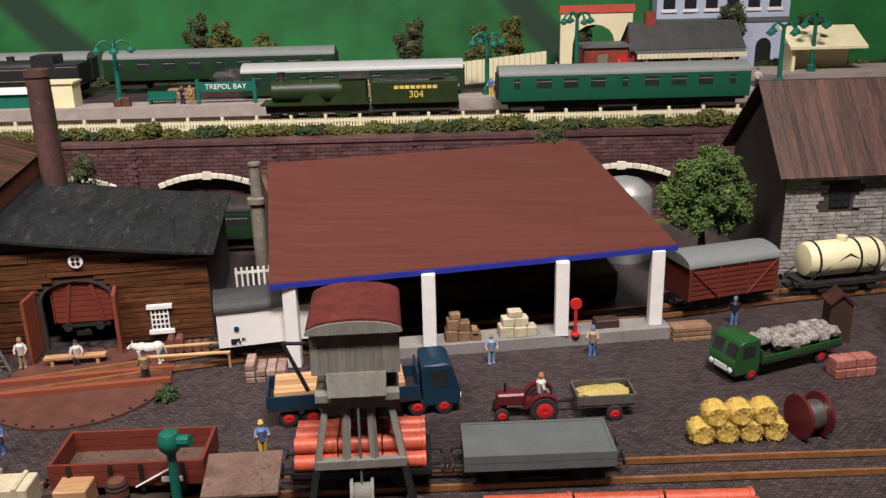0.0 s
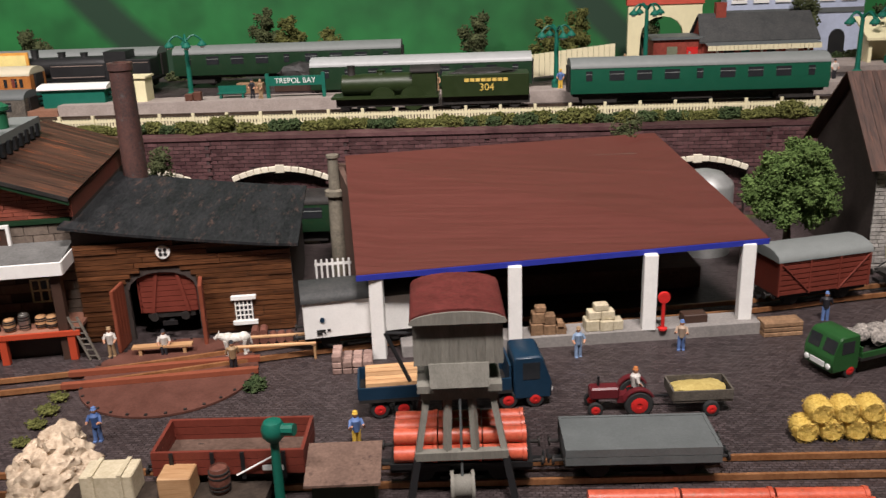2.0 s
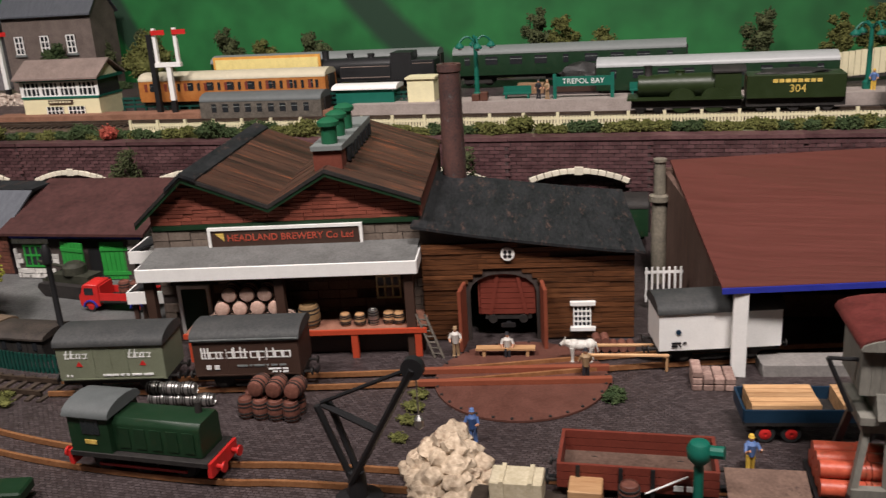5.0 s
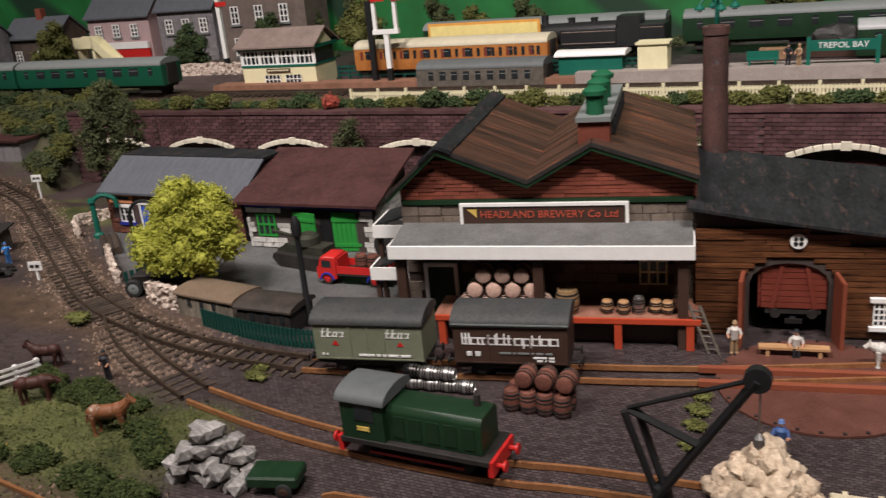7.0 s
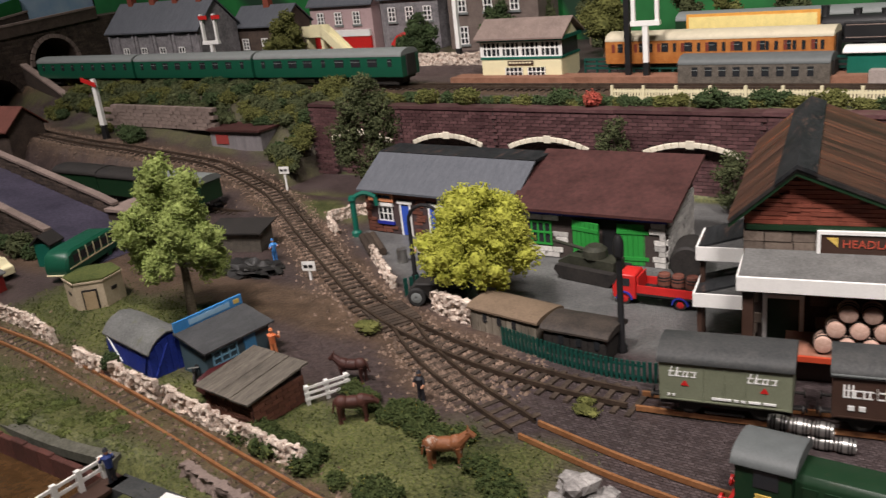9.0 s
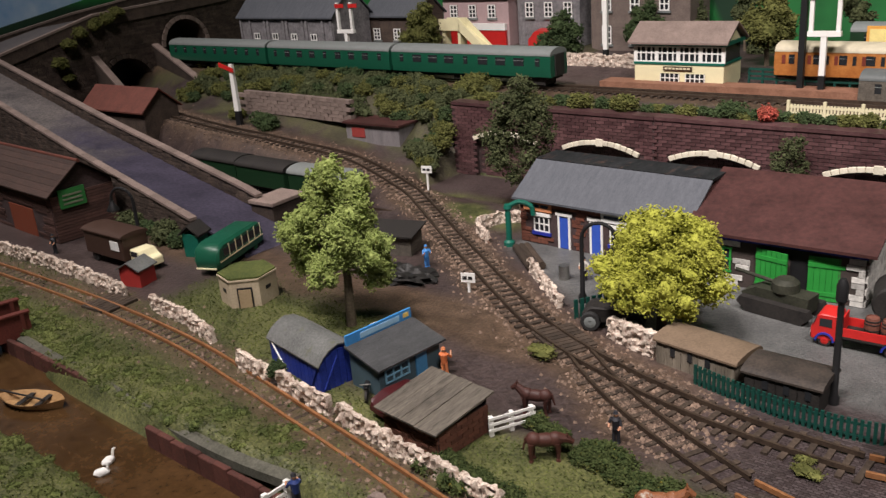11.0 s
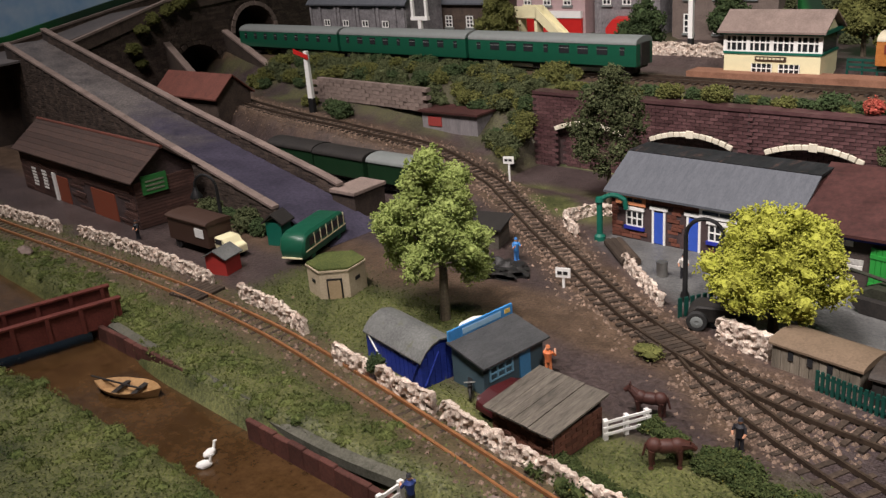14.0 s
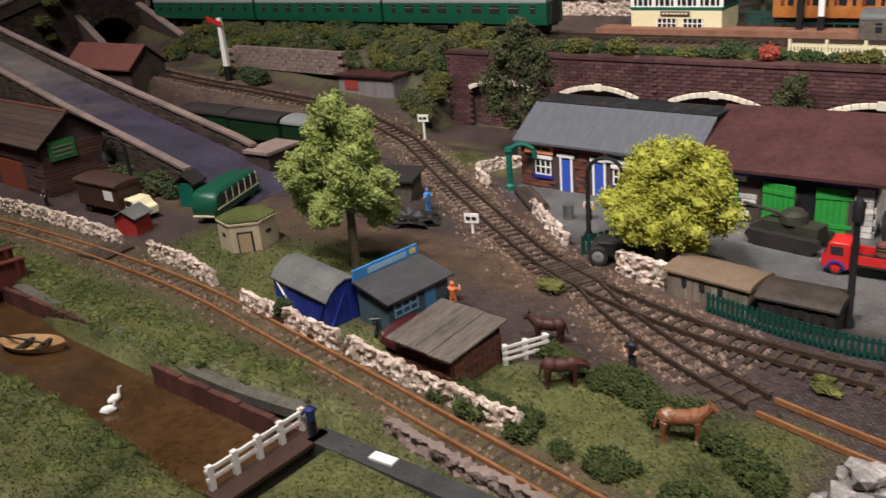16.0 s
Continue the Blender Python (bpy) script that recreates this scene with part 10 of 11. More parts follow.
def station_lamp(x, y, z, hgt):
    lp = thing("station_lamp", x, y, z, 3, "green four-armed ornamental station lamp", "lamp post", "station lamps")
    bm = shape()
    lathe(bm, [(0.5, 0), (0.5, 0.7), (0.28, 0.9), (0.2, hgt)], 10)
    part("column", bm, M_TEAL, lp)
    for q in range(4):
        a = q * math.pi / 2 + 0.3
        bm = shape()
        c, s = math.cos(a), math.sin(a)
        pts = [(1.7 * t, hgt - 0.5 + 0.7 * math.sin(t * 3.0)) for t in np.linspace(0, 1, 6)]
        for p, w2 in zip(pts, pts[1:]):
            cyl(bm, (p[0] * c, p[0] * s, p[1]), (w2[0] * c, w2[0] * s, w2[1]), 0.12, n=6)
        lathe(bm, [(0.14, hgt - 0.4), (0.5, hgt - 0.8), (0.5, hgt - 0.95)], 10, (1.7 * c, 1.7 * s, 0))
        part("arm", bm, M_TEAL, lp)
        bm = shape()
        lathe(bm, [(0.3, hgt - 0.95), (0.2, hgt - 1.15)], 10, (1.7 * c, 1.7 * s, 0))
        part("bulb", bm, M_SIGNWHITE, lp)


station_lamp(-34.9, 94.4, 9.95, 6.6)
station_lamp(4.5, 96.4, 9.95, 6.3)
station_lamp(15.3, 104.4, 10.3, 7.4)
station_lamp(36.8, 98.0, 9.95, 6.6)
station_lamp(43.7, 106.5, 10.3, 6.2)
ns = thing("station_sign", -23.4, 94.2, 9.95, 2, "green station name board with white letters", "sign")
for s in (-3, 3):
    bm = shape()
    box(bm, s - 0.18, s + 0.18, -0.18, 0.18, 0, 2.6)
    part("post", bm, M_TEAL, ns)
bm = shape()
box(bm, -2.9, 2.9, -0.14, 0.0, 1.3, 2.3)
part("board", bm, M_TEAL, ns)
lettering("TREPOL BAY", 0.78, M_SIGNWHITE, ns, 0, -0.16, 1.8)


def seat_bench(x, y, z, rz):
    b = thing("platform_bench", x, y, z, rz, "green slatted platform bench", "bench", "platform benches")
    for nm, bx in (("seat", (-1.5, 1.5, -0.4, 0.3, 0.5, 0.62)), ("backrest", (-1.5, 1.5, 0.3, 0.42, 0.5, 1.3))):
        bm = shape()
        box(bm, *bx)
        part(nm, bm, M_TEAL, b)
    for s in (-1.2, 1.2):
        bm = shape()
        box(bm, s - 0.1, s + 0.1, -0.35, 0.35, 0, 0.5)
        part("leg", bm, M_TEAL, b)


for x, y in ((-30.6, 94.9), (-17.2, 95.6), (-4.0, 96.0), (12.6, 97.0), (26.2, 97.4)):
    seat_bench(x, y, 9.95, 3)
seat_bench(17.8, 105.0, 10.3, 3)
for x, y, w2 in ((-34.5, 93.8, 1.8), (-13.4, 94.9, 2.0), (8.4, 96.0, 2.2), (20.0, 96.4, 3.2), (30.4, 97.2, 1.4)):
    t = thing("luggage_stack", x, y, 9.95, 4, "stack of brown luggage trunks on the platform", "luggage", "luggage stacks")
    for q in range(2):
        bm = shape()
        box(bm, -w2 / 2 + q * w2 / 2 + 0.03, q * w2 / 2 - 0.03, -0.4, 0.4, 0, 0.75 + 0.2 * q)
        soften(bm, 0.06)
        part("trunk", bm, paint("trunk_brown", (0.09, 0.035, 0.022)) if (x, q) == (-34.5, 0) else bpy.data.materials["trunk_brown"], t)
for x, y, z, tp, lg2 in ((-28.2, 94.4, 9.95, DK, DK), (-27.2, 94.0, 9.95, TN, TN), (-16.6, 95.0, 9.95, GR, DK), (-8.3, 95.0, 9.95, TN, TN), (-1.5, 95.8, 9.95, WH, TN), (1.0, 96.0, 9.95, DK, DK), (4.9, 95.6, 9.95, BL, YE), (14.2, 96.6, 9.95, GR, BL), (31.0, 97.6, 9.95, DK, DK), (34.2, 97.4, 9.95, WH, DK), (20.5, 105.2, 10.3, GR, GR), (13.0, 104.6, 10.3, (0.2, 0.4, 0.6), TN)):
    figure(x, y, z, rng.uniform(-40, 40), tp, lg2, "painted figurine waiting on the platform")

# station building
st = thing("station_building", 21.8, 106.6, 10.3, 2, "red brick station with a slate roof and valanced canopy", "station")
M_STBRICK = surface("station_brick", (0.17, 0.028, 0.018), (0.28, 0.055, 0.035), 90, 0.8, bump=0.4)
bm = shape()
prism(bm, [(0, 0), (5, 0), (5, 3.0), (2.5, 5.6), (0, 3.0)], 0.5, 13.4, "x")
part("wall", bm, M_STBRICK, st)
bm = shape()
box(bm, -5.2, 0.5, 0.3, 4.5, 0, 3.3)
part("wing", bm, M_STBRICK, st)
bm = shape()
box(bm, -5.5, 0.5, 0.0, 4.8, 3.3, 3.6)
part("wing_roof", bm, M_GREY, st)
for a, b in (((-0.4, 2.8), (2.5, 5.8)), ((5.4, 2.8), (2.5, 5.8))):
    bm = shape()
    hexa(bm, [(0.0, a[0], a[1]), (14, a[0], a[1]), (13.6, b[0], b[1]), (0.4, b[0], b[1])], [(0.0, a[0], a[1] + 0.2), (14, a[0], a[1] + 0.2), (13.6, b[0], b[1] + 0.2), (0.4, b[0], b[1] + 0.2)])
    part("roof_slope", bm, M_DGREY, st)
bm = shape()
hexa(bm, [(0.6, -1.9, 2.5), (13.6, -1.9, 2.5), (13.6, 0, 2.8), (0.6, 0, 2.8)], [(0.6, -1.9, 2.65), (13.6, -1.9, 2.65), (13.6, 0, 2.95), (0.6, 0, 2.95)])
part("canopy", bm, M_GREY, st)
for k in range(26):
    bm = shape()
    box(bm, 0.6 + 0.5 * k, 1.06 + 0.5 * k, -2.0, -1.9, 2.1, 2.66)
    part("valance_board", bm, M_PICKET, st)
for px in (1.8, 6.9, 12.2):
    bm = shape()
    cyl(bm, (px, -1.6, 0), (px, -1.6, 2.5), 0.13, n=8)
    part("post", bm, M_WHITE, st)
bm = shape()
box(bm, 2.4, 3.6, 2.0, 3.0, 5.2, 7.2)
part("chimney", bm, M_STBRICK, st)
for a, b, z0, z1, mt in ((-3.6, -2.4, 1.0, 2.5, M_OLIVE), (-1.3, 0.0, 0, 2.4, M_RED), (3.0, 4.2, 0.6, 2.2, M_GLASS), (5.0, 6.0, 0, 2.2, M_TEAL), (8.0, 9.0, 0.6, 2.2, M_GLASS), (10.2, 11.6, 0.6, 2.2, M_WHITE)):
    bm = shape()
    ylow = 0.18 if a < 0 else -0.08
    box(bm, a, b, ylow, ylow + 0.14, z0 + 0.02, z1)
    part("door" if z0 == 0 else "window", bm, mt, st)
ws = thing("white_fence_ramp", 6.8, 103.0, 10.2, 4, "cream boarded fence rising beside the far platform", "fence")
for k in range(16):
    bm = shape()
    box(bm, -5.0 + 0.62 * k, -4.42 + 0.62 * k, -0.08, 0.08, 0.0 + 0.05 * k, 2.6 + 0.06 * k)
    part("board", bm, M_PICKET, ws, smooth=0)
# painted arch wall and pale house front behind
aw = thing("arched_wall", 14.4, 112.2, 9.3, 2, "cream arched wall with a red coping", "wall")
bm = shape()
prism(bm, [(0, 0), (1.4, 0), *[(4.2 + 2.6 * math.cos(q), 4.4 + 2.2 * math.sin(q)) for q in np.linspace(math.pi, 0, 9)], (7.0, 0), (9.0, 0), (9.0, 8.0), (0, 8.0)], 0, 0.6)
part("wall", bm, M_CREAM, aw)
bm = shape()
box(bm, -0.2, 9.2, -0.15, 0.75, 8.0, 8.9)
part("coping", bm, paint("coping_red", (0.50, 0.08, 0.05)), aw)
ph2 = thing("pale_house", 27.0, 115.5, 9.3, 1, "pale blue house front with white windows", "house")
bm = shape()
box(bm, 0, 17, 0, 2.5, 0, 14)
part("wall", bm, paint("pale_blue_wall", (0.42, 0.47, 0.60), 0.8), ph2)
for k in range(6):
    bm = shape()
    box(bm, 0.8 + 2.7 * k, 2.3 + 2.7 * k, -0.1, 0.05, 8.0, 10.4)
    wn = part("window", bm, M_GLASS, ph2)
    bm = shape()
    box(bm, 0.6 + 2.7 * k, 2.5 + 2.7 * k, -0.2, 0.05, 7.6, 8.0)
    part("sill", bm, M_WHITE, wn)
bm = shape()
box(bm, 0, 17, -0.15, 0.0, 6.2, 6.8)
part("string_course", bm, M_GREY, ph2)
for k in range(4):
    bm = shape()
    prism(bm, [(1.0 + 4 * k, 0), (1.0 + 4 * k, 3.2)] + [(2.0 + 4 * k + math.cos(q), 3.2 + math.sin(q)) for q in np.linspace(math.pi, 0, 6)][1:] + [(3.0 + 4 * k, 0)], -0.08, 0.02)
    part("arch_opening", bm, M_DARK, ph2)
ts = thing("train_shed", 41.5, 107.0, 10.3, 0, "cream platform shelter with a glazed curved roof", "shelter")
bm = shape()
box(bm, 0, 8, 3, 3.4, 0, 3.0)
box(bm, 0, 0.4, 0, 3, 0, 3.0)
part("wall", bm, M_CREAM, ts)
bm = shape()
hexa(bm, [(-0.6, -0.8, 2.6), (8.6, -0.8, 2.6), (8.6, 3.8, 4.8), (-0.6, 3.8, 4.8)], [(-0.6, -0.8, 2.9), (8.6, -0.8, 2.9), (8.6, 3.8, 5.0), (-0.6, 3.8, 5.0)])
part("roof", bm, M_CREAM, ts)

# standing stock at the platforms
coach(-10.2, 98.6, 9.0, 1.5, "dark green coach with a silver roof at the platform", M_DGREEN, paint("silver_roof", (0.36, 0.37, 0.37), 0.4, 0.08), 24.2, 2, "standing coaches")
coach(-26.5, 106.2, 10.0, 1.5, "long dark green coach beyond the platforms", M_DGREEN, M_LGREY, 27, 0, "standing coaches")
coach(-57.0, 106.0, 10.0, 1.5, "dark green coach with a grey roof beyond the tank engine", M_DGREEN, M_LGREY, 30, 1, "standing coaches")
oc = coach(-64.6, 96.2, 9.2, 0.6, "varnished orange coach with a cream roof", surface("varnished_teak", (0.30, 0.10, 0.025), (0.46, 0.19, 0.05), 90, 0.45), paint("cream_coach_roof", (0.50, 0.45, 0.33), 0.6, 0.12), 24, 1, "standing coaches")
for k in range(26):
    bm = shape()
    box(bm, -11.2 + 0.88 * k, -10.85 + 0.88 * k, -1.88, -1.7, 2.55, 3.45)
    part("window", bm, M_GLASS if k % 3 else M_BAUX, oc)
bl = thing("yellow_hoarding", -62.0, 99.5, 9.4, 1, "pale yellow hoarding with an orange border", "hoarding")
bm = shape()
box(bm, -7.0, 7.0, -0.1, 0.1, 3.6, 5.6)
part("board", bm, paint("hoarding_orange", (0.62, 0.30, 0.06)), bl)
bm = shape()
box(bm, -6.7, 6.7, -0.16, -0.1, 3.9, 5.3)
part("panel", bm, paint("hoarding_yellow", (0.72, 0.60, 0.24)), bl)
for s in (-6, 6):
    bm = shape()
    box(bm, s - 0.2, s + 0.2, 0.1, 0.4, 0, 5.4)
    part("post", bm, M_DARK, bl)
te = thing("tank_engine", -48.5, 101.0, 10.3, 1.5, "black lined tank engine standing in the siding", "locomotive")
bm = shape()
box(bm, -8.2, 7.6, -1.6, 1.6, 1.3, 1.5)
part("running_plate", bm, M_DARK, te)
bm = shape()
lathe(bm, [(1.0, -7.6), (1.12, -7.4), (1.2, 2.0)], 18, (0, 0, 2.8), "x")
part("boiler", bm, M_DARK, te)
bm = shape()
box(bm, -4.2, 2.2, -1.55, 1.55, 1.5, 3.3)
box(bm, 4.6, 7.4, -1.55, 1.55, 1.5, 3.6)
soften(bm, 0.08)
part("side_tank", bm, M_DARK, te)
bm = shape()
box(bm, 2.2, 4.7, -1.5, 1.5, 1.5, 4.5)
part("cab", bm, M_DARK, te)
for xx, z1 in ((-6.3, 4.9), (-3.2, 4.5), (-0.6, 4.4)):
    bm = shape()
    lathe(bm, [(0.5, 3.7), (0.4, 4.0), (0.45, z1)], 12, (xx, 0, 0))
    part("chimney" if z1 > 4.6 else "dome", bm, M_DARK, te)
bm = shape()
for a, b, c, d in ((-4.0, 2.0, 1.75, 1.83), (-4.0, 2.0, 3.0, 3.08), (4.8, 7.2, 1.8, 1.88), (4.8, 7.2, 3.2, 3.28)):
    box(bm, a, b, -1.59, -1.55, c, d)
part("lining", bm, M_COPING, te)
for xx in (-5.8, -2.8, -0.6, 1.6, 5.4):
    wheelset(te, xx, 0.0, 0.85, 0.7)
ch = thing("coal_bank", -23.5, 101.5, 9.8, 0, "heap of dark coal in a low staithe", "coal")
bm = shape()
lump(bm, (0, 0, 1.4), (3.4, 1.4, 1.6), rng, 3, 0.4, freq=3)
part("coal", bm, M_COAL, ch)
bm = shape()
box(bm, -3.6, 3.6, -1.7, 1.7, 0, 1.0)
part("staithe", bm, M_BROWN, ch)
crates("timber_crate", -30.0, 100.5, 9.2, 2, [(-1.5, 1.5, -0.6, 0.6, 0, 1.6)], M_SACKB, "tan crate beyond the platform", "crate", "body")
dg = coach(-59.8, 93.6, 7.0, 0.8, "weathered grounded coach body beside the fence", M_GREYWOOD, M_GREY, 15, 1, "standing coaches")
kh = thing("platform_hut", -47.8, 95.2, 9.3, 2, "teal hut with a white roof at the platform end", "hut")
bm = shape()
box(bm, -3.4, 3.4, -1.3, 1.3, 0, 2.3)
part("wall", bm, M_TEAL, kh)
bm = shape()
prism(bm, arc_roof(2.6, 2.3, 0.4, over=0.3), -3.8, 3.8, "x")
part("roof", bm, M_WHITE, kh)
kh = thing("cream_hut", -41.2, 95.0, 9.95, 2, "small cream ticket hut on the platform end", "hut")
bm = shape()
box(bm, -1.5, 1.5, -1.2, 1.2, 0, 2.5)
part("wall", bm, M_CREAM, kh)
bm = shape()
box(bm, -1.7, 1.7, -1.4, 1.4, 2.5, 2.7)
part("roof", bm, M_CREAM, kh)
gf = thing("green_railing", 0, 0, 0, 0, "dark green railing beside the walkway", "railing")
for x in np.arange(-79.5, -40, 1.5):
    bm = shape()
    box(bm, x - 0.1, x + 0.1, 94.9, 95.1, 9.3, 11.0)
    part("post", bm, M_RAILING, gf)
for z in (9.8, 10.3, 10.8):
    bm = shape()
    box(bm, -79.5, -40.2, 94.86, 94.9, z, z + 0.28)
    part("rail", bm, M_RAILING, gf)

# signal box
sb = thing("signal_box", -92.3, 93.0, 8.7, 2, "cream signal box with long glazing and a grey tiled roof", "signal box")
bm = shape()
box(bm, 0, 10.6, 0, 5, 0, 2.8)
part("base_wall", bm, M_CREAM, sb)
bm = shape()
box(bm, 0.1, 10.5, 0.1, 4.9, 2.8, 4.8)
part("cabin", bm, M_GLASS, sb)
bm = shape()
box(bm, -0.1, 10.7, -0.1, 5.1, 2.7, 2.95)
part("waist_band", bm, M_TEAL, sb)
for k in range(17):
    bm = shape()
    wd = 0.22 if k % 4 == 0 else 0.07
    x = 0.1 + 10.4 * k / 16
    box(bm, x - wd, x + wd, 0.0, 0.1, 2.95, 4.8)
    part("mullion", bm, M_WHITE, sb)
for z in (2.95, 3.9, 4.6):
    bm = shape()
    box(bm, 0, 10.6, -0.02, 0.1, z, z + 0.13)
    part("glazing_bar", bm, M_WHITE, sb)
bm = shape()
box(bm, -0.3, 10.9, -0.4, 5.4, 4.8, 5.15)
part("eaves_board", bm, M_TEAL, sb)
for a, b in (((-0.7, 5.0), (2.5, 7.0)), ((5.7, 5.0), (2.5, 7.0))):
    bm = shape()
    hexa(bm, [(-0.6, a[0], a[1]), (11.2, a[0], a[1]), (11.2, b[0], b[1]), (-0.6, b[0], b[1])], [(-0.6, a[0], a[1] + 0.2), (11.2, a[0], a[1] + 0.2), (11.2, b[0], b[1] + 0.2), (-0.6, b[0], b[1] + 0.2)])
    part("roof_slope", bm, M_COPING, sb)
bm = shape()
prism(bm, [(0, 4.8), (5, 4.8), (2.5, 6.9)], 10.4, 10.6, "x")
part("gable", bm, M_CREAM, sb)
for x in (3.2, 6.2):
    bm = shape()
    box(bm, x, x + 2.3, -0.08, 0.02, 0.7, 1.7)
    wn = part("window", bm, M_GLASS, sb)
    bm = shape()
    for q in range(5):
        box(bm, x + 0.55 * q, x + 0.1 + 0.55 * q, -0.14, -0.08, 0.7, 1.7)
    box(bm, x, x + 2.3, -0.135, -0.075, 1.15, 1.25)
    part("window_grille", bm, M_WHITE, wn)
bm = shape()
box(bm, 3.6, 7.0, -0.16, -0.02, 2.05, 2.5)
nb = part("name_plate", bm, M_BROWN, sb)
bars(nb, 3.8, 6.9, 2.28, 0.2, -0.17, M_PICKET, (1, 1, 1, 1, 1, 1, 1))


def semaphore(x, y, z, label, twin=False):
    s = thing("semaphore_signal", x, y, z, 4, label, "signal", "semaphores")
    bm = shape()
    box(bm, -0.3, 0.3, -0.3, 0.3, 0, 2.6 if not twin else 1.5)
    part("foot", bm, M_DARK, s)
    bm = shape()
    box(bm, -0.28, 0.28, -0.25, 0.25, 1.5, 5.6 if twin else 10.5)
    part("post", bm, M_WHITE, s)
    arms = ((0, 10.0),)
    if twin:
        bm = shape()
        box(bm, -1.6, 1.6, -0.3, 0.3, 5.4, 5.9)
        part("bracket", bm, M_WHITE, s)
        arms = ((-1.3, 9.6), (1.3, 9.6))
        for ax, _ in arms:
            bm = shape()
            box(bm, ax - 0.2, ax + 0.2, -0.2, 0.2, 5.9, 9.8)
            part("doll", bm, M_WHITE, s)
    for ax, az in arms:
        bm = shape()
        box(bm, ax - 0.2, ax + 1.5, -0.36, -0.28, az - 0.55, az)
        part("arm", bm, M_RED, s)


semaphore(-71.2, 92.9, 9.4, "white bracket signal with two red arms", True)
semaphore(-100.2, 100.0, 9.2, "tall white lattice signal post with a red arm")
semaphore(-139.2, 92.2, 9.0, "white signal post before the stone chapel", True)
bm = shape()
box(bm, -0.3, 0.3, -0.3, 0.3, 0, 9.5)
solo("black_post", bm, M_DARK, -73.4, 93.2, 9.0, 0, "black timber post beside the bracket signal", "post")

# footbridge and houses behind the line
fb = thing("footbridge", -118.0, 100.0, 9.2, 0, "cream concrete footbridge with sloping stairs", "footbridge")
for s in (-0.9, 0.9):
    bm = shape()
    hexa(bm, [(0.5, s - 0.1, 0), (2.0, s - 0.1, 0), (2.0, s + 0.1, 0), (0.5, s + 0.1, 0)], [(-5.4, s - 0.1, 4.8), (-5.4, s - 0.1, 6.4), (-5.4, s + 0.1, 6.4), (-5.4, s + 0.1, 4.8)])
    part("stair_side", bm, M_CREAM, fb)
    bm = shape()
    hexa(bm, [(-9, s - 0.1, 4.8), (-5.3, s - 0.1, 4.8), (-5.3, s + 0.1, 4.8), (-9, s + 0.1, 4.8)], [(-9, s - 0.1, 6.4), (-5.3, s - 0.1, 6.4), (-5.3, s + 0.1, 6.4), (-9, s + 0.1, 6.4)])
    part("deck_side", bm, M_CREAM, fb)
bm = shape()
hexa(bm, [(0.2, -0.8, 0), (2.0, -0.8, 0), (2.0, 0.8, 0), (0.2, 0.8, 0)], [(-5.6, -0.8, 5.0), (-5.2, -0.8, 5.2), (-5.2, 0.8, 5.2), (-5.6, 0.8, 5.0)])
box(bm, -9, -5.3, -0.8, 0.8, 4.7, 4.9)
part("stairs", bm, M_CREAM, fb)
for x in (-8.5, -5.6):
    bm = shape()
    box(bm, x - 0.25, x + 0.25, -0.7, 0.7, 0, 4.7)
    part("pier", bm, M_CREAM, fb)


def terrace(x, y, z, rz, ln, dp, eave, ridge, wall, roof, label, windows, chim=0, name="house"):
    h = thing(name, x, y, z, rz, label, "house", "houses behind the line")
    bm = shape()
    prism(bm, [(0, -0.5), (dp, -0.5), (dp, eave), (dp / 2, ridge), (0, eave)], 0, ln, "x")
    part("wall", bm, wall, h)
    for a, b in (((-0.5, eave - 0.3), (dp / 2, ridge + 0.1)), ((dp + 0.5, eave - 0.3), (dp / 2, ridge + 0.1))):
        bm = shape()
        hexa(bm, [(-0.4, a[0], a[1]), (ln + 0.4, a[0], a[1]), (ln + 0.4, b[0], b[1]), (-0.4, b[0], b[1])], [(-0.4, a[0], a[1] + 0.22), (ln + 0.4, a[0], a[1] + 0.22), (ln + 0.4, b[0], b[1] + 0.22), (-0.4, b[0], b[1] + 0.22)])
        part("roof_slope", bm, roof, h)
    for wx, z0, z1 in windows:
        bm = shape()
        box(bm, wx, wx + 1.5, -0.12, 0.03, z0, z1)
        wn = part("window", bm, M_GLASS, h)
        bm = shape()
        for q in range(3):
            box(bm, wx + 0.66 * q, wx + 0.18 + 0.66 * q, -0.18, -0.12, z0, z1)
        for q in range(4):
            zz = z0 + (z1 - z0 - 0.15) * q / 3
            box(bm, wx, wx + 1.5, -0.175, -0.115, zz, zz + 0.15)
        part("window_grille", bm, M_WHITE, wn)
        bm = shape()
        box(bm, wx - 0.2, wx + 1.7, -0.25, 0.03, z0 - 0.3, z0)
        part("sill", bm, M_LGREY, wn)
    for q in range(chim):
        cx = ln * (q + 0.5) / chim
        bm = shape()
        box(bm, cx - 0.6, cx + 0.6, dp / 2 - 0.5, dp / 2 + 0.5, ridge - 0.6, ridge + 1.6)
        part("chimney", bm, M_BRICKR, h)
    return h


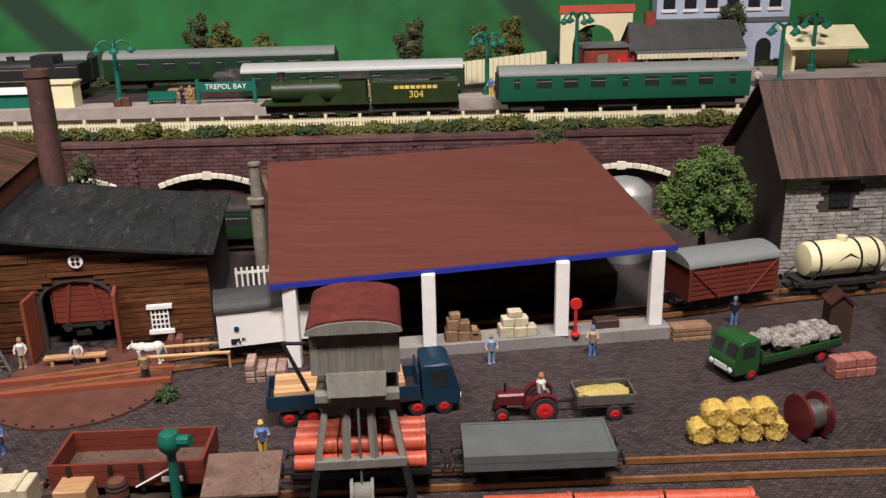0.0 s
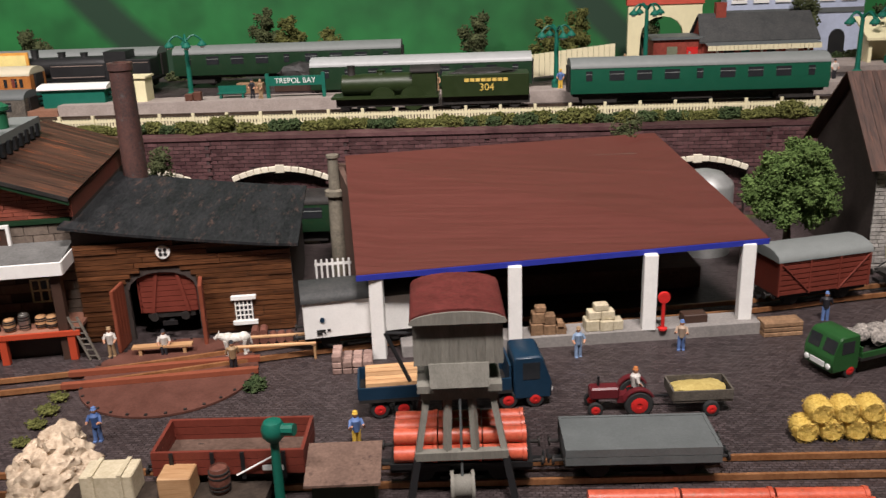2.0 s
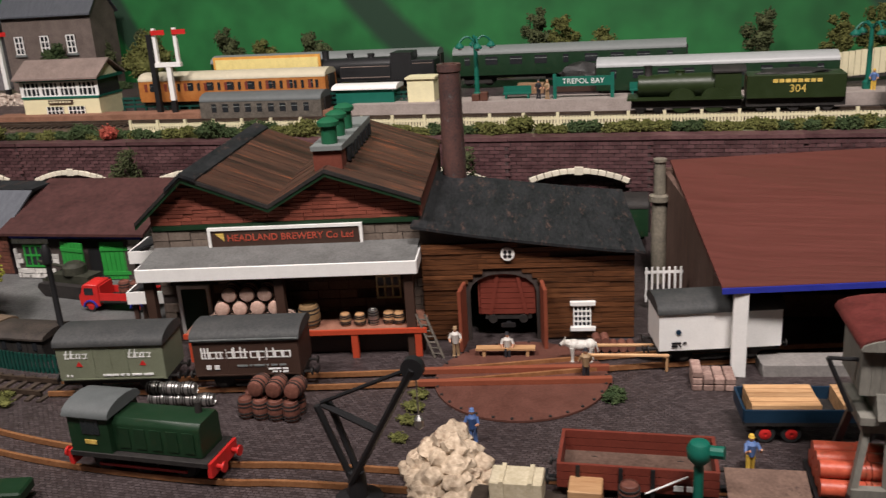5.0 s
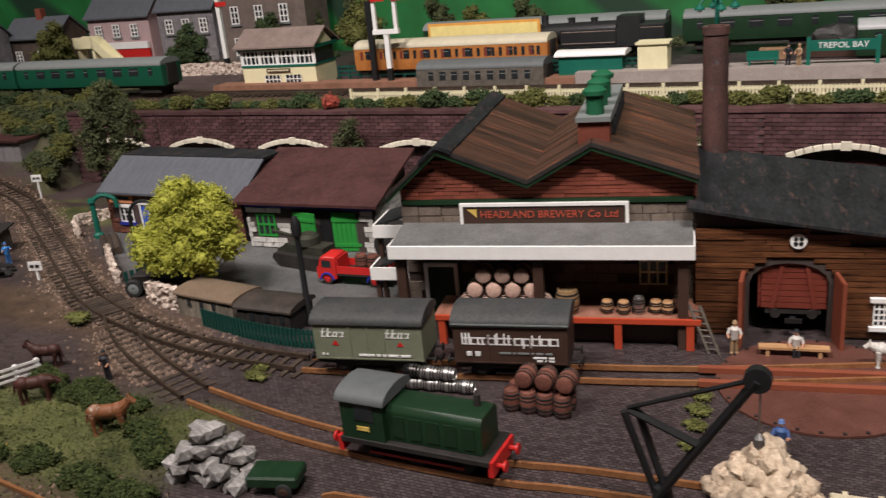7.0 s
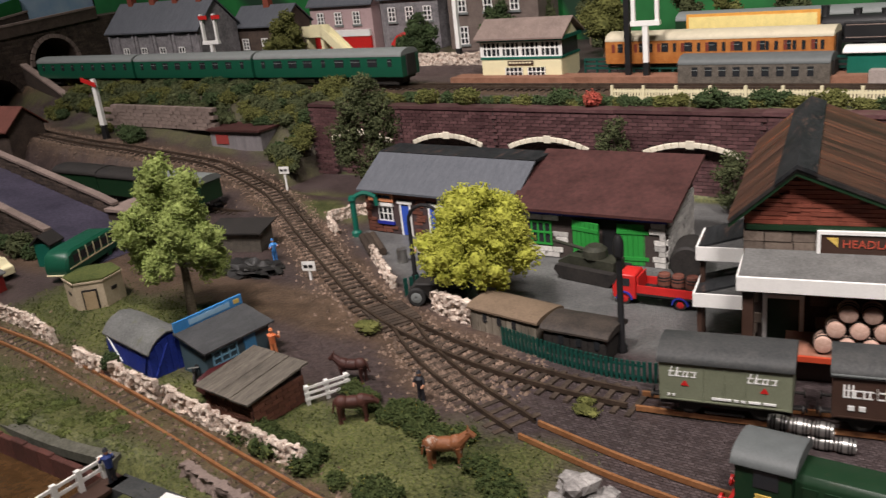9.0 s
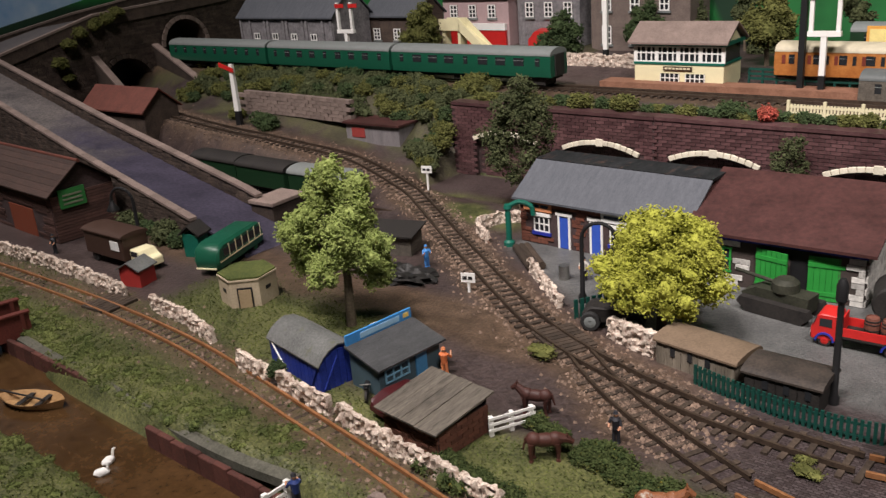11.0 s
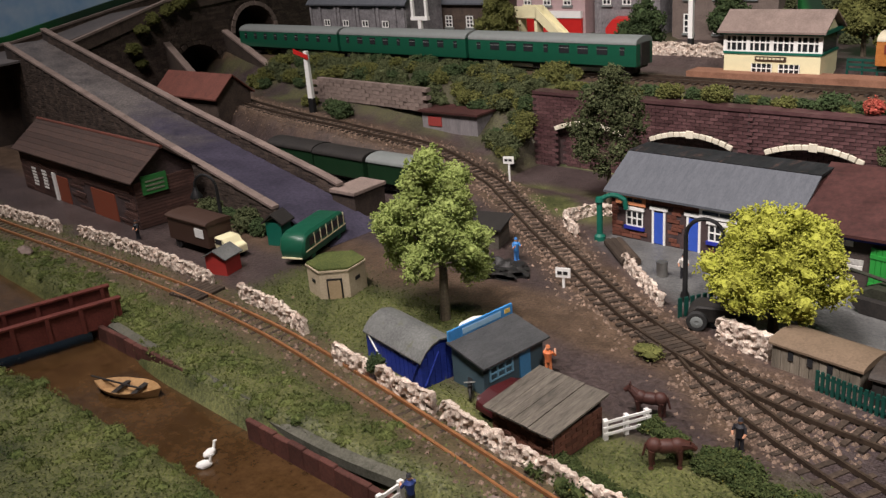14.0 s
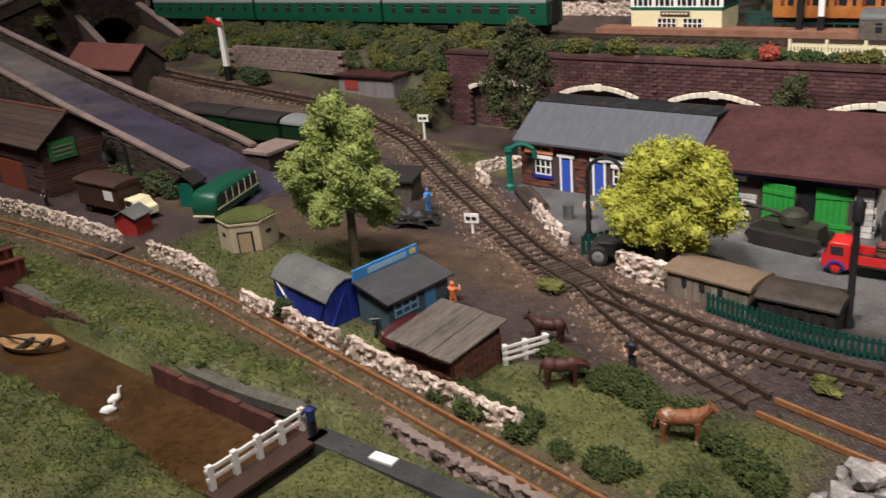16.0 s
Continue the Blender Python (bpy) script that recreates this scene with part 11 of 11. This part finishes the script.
M_GREYST = surface("grey_house_stone", (0.10, 0.095, 0.10), (0.27, 0.255, 0.265), 70, 0.85, bump=0.7, fine=260)
chapel = terrace(-168.0, 95.0, 9.0, 0, 23, 8, 7.4, 11.4, M_GREYST, M_SLATE, "grey stone chapel with tall white windows", [(3.6 + 4.7 * k, 2.0, 4.8) for k in range(4)], 4, "chapel")
for wx in (0.1, 2.5, 6.4, 7.3, 11.1, 12.0, 15.8, 16.7, 20.5, 22.4):
    bm = shape()
    box(bm, wx, wx + 0.45, -0.22, 0.02, 0.02, 6.9)
    part("pilaster", bm, M_GREYST, chapel)
terrace(-146.5, 103.5, 9.2, 0, 11.5, 6, 6.4, 9.0, M_ROCK, M_SLATE, "dark stone terrace house with a slate roof", [(1.8 + 4.4 * k, 2.6, 4.4) for k in range(2)], 1)
terrace(-137.0, 112.0, 9.2, 0, 13, 6, 8.2, 11.2, paint("pinkish_render", (0.42, 0.30, 0.30), 0.8), M_SLATE, "pale pink rendered terrace with red shop fronts", [(1.5 + 3.8 * k, 5.0, 7.0) for k in range(3)], 2)
h = thing("red_shop", -137.0, 111.5, 9.2, 0, "red shop front under a white fascia", "shop front")
bm = shape()
box(bm, 0.3, 12.6, 0, 0.4, 0, 3.2)
part("front", bm, M_RED, h)
bm = shape()
box(bm, 0.3, 12.6, -0.15, 0.4, 3.2, 4.2)
part("fascia", bm, M_WHITE, h)
terrace(-123.0, 113.0, 9.2, 0, 11, 6, 8.6, 12.0, M_GREYST, M_SLATE, "grey stone terrace with dormer windows", [(1.5 + 3.4 * k, 5.0, 7.2) for k in range(3)], 2)
terrace(-109.5, 112.0, 9.2, 0, 15, 6, 11.5, 15.0, surface("brown_warehouse_stone", (0.10, 0.075, 0.065), (0.19, 0.15, 0.13), 60, 0.85, bump=0.4), M_SLATE, "tall brown stone warehouse with yellow windows", [(1.8 + 4.4 * k, 6.0, 8.6) for k in range(3)] + [(1.8 + 4.4 * k, 1.4, 4.0) for k in range(3)], 0, "tall_warehouse")
rubble_wall([(-115, 99.2), (-105, 99.6), (-95, 99.8)], 1.8, "low pale stone wall behind the line", 15, 0.7)
bm = shape()
prism(bm, [(0, 0), (4, 0), (4, 2.2), (3, 3.4), (1, 3.4), (0, 2.2)], 0, 4)
solo("red_bus", bm, M_RED, -118.5, 109.0, 9.2, 20, "red bus parked by the footbridge", "bus")
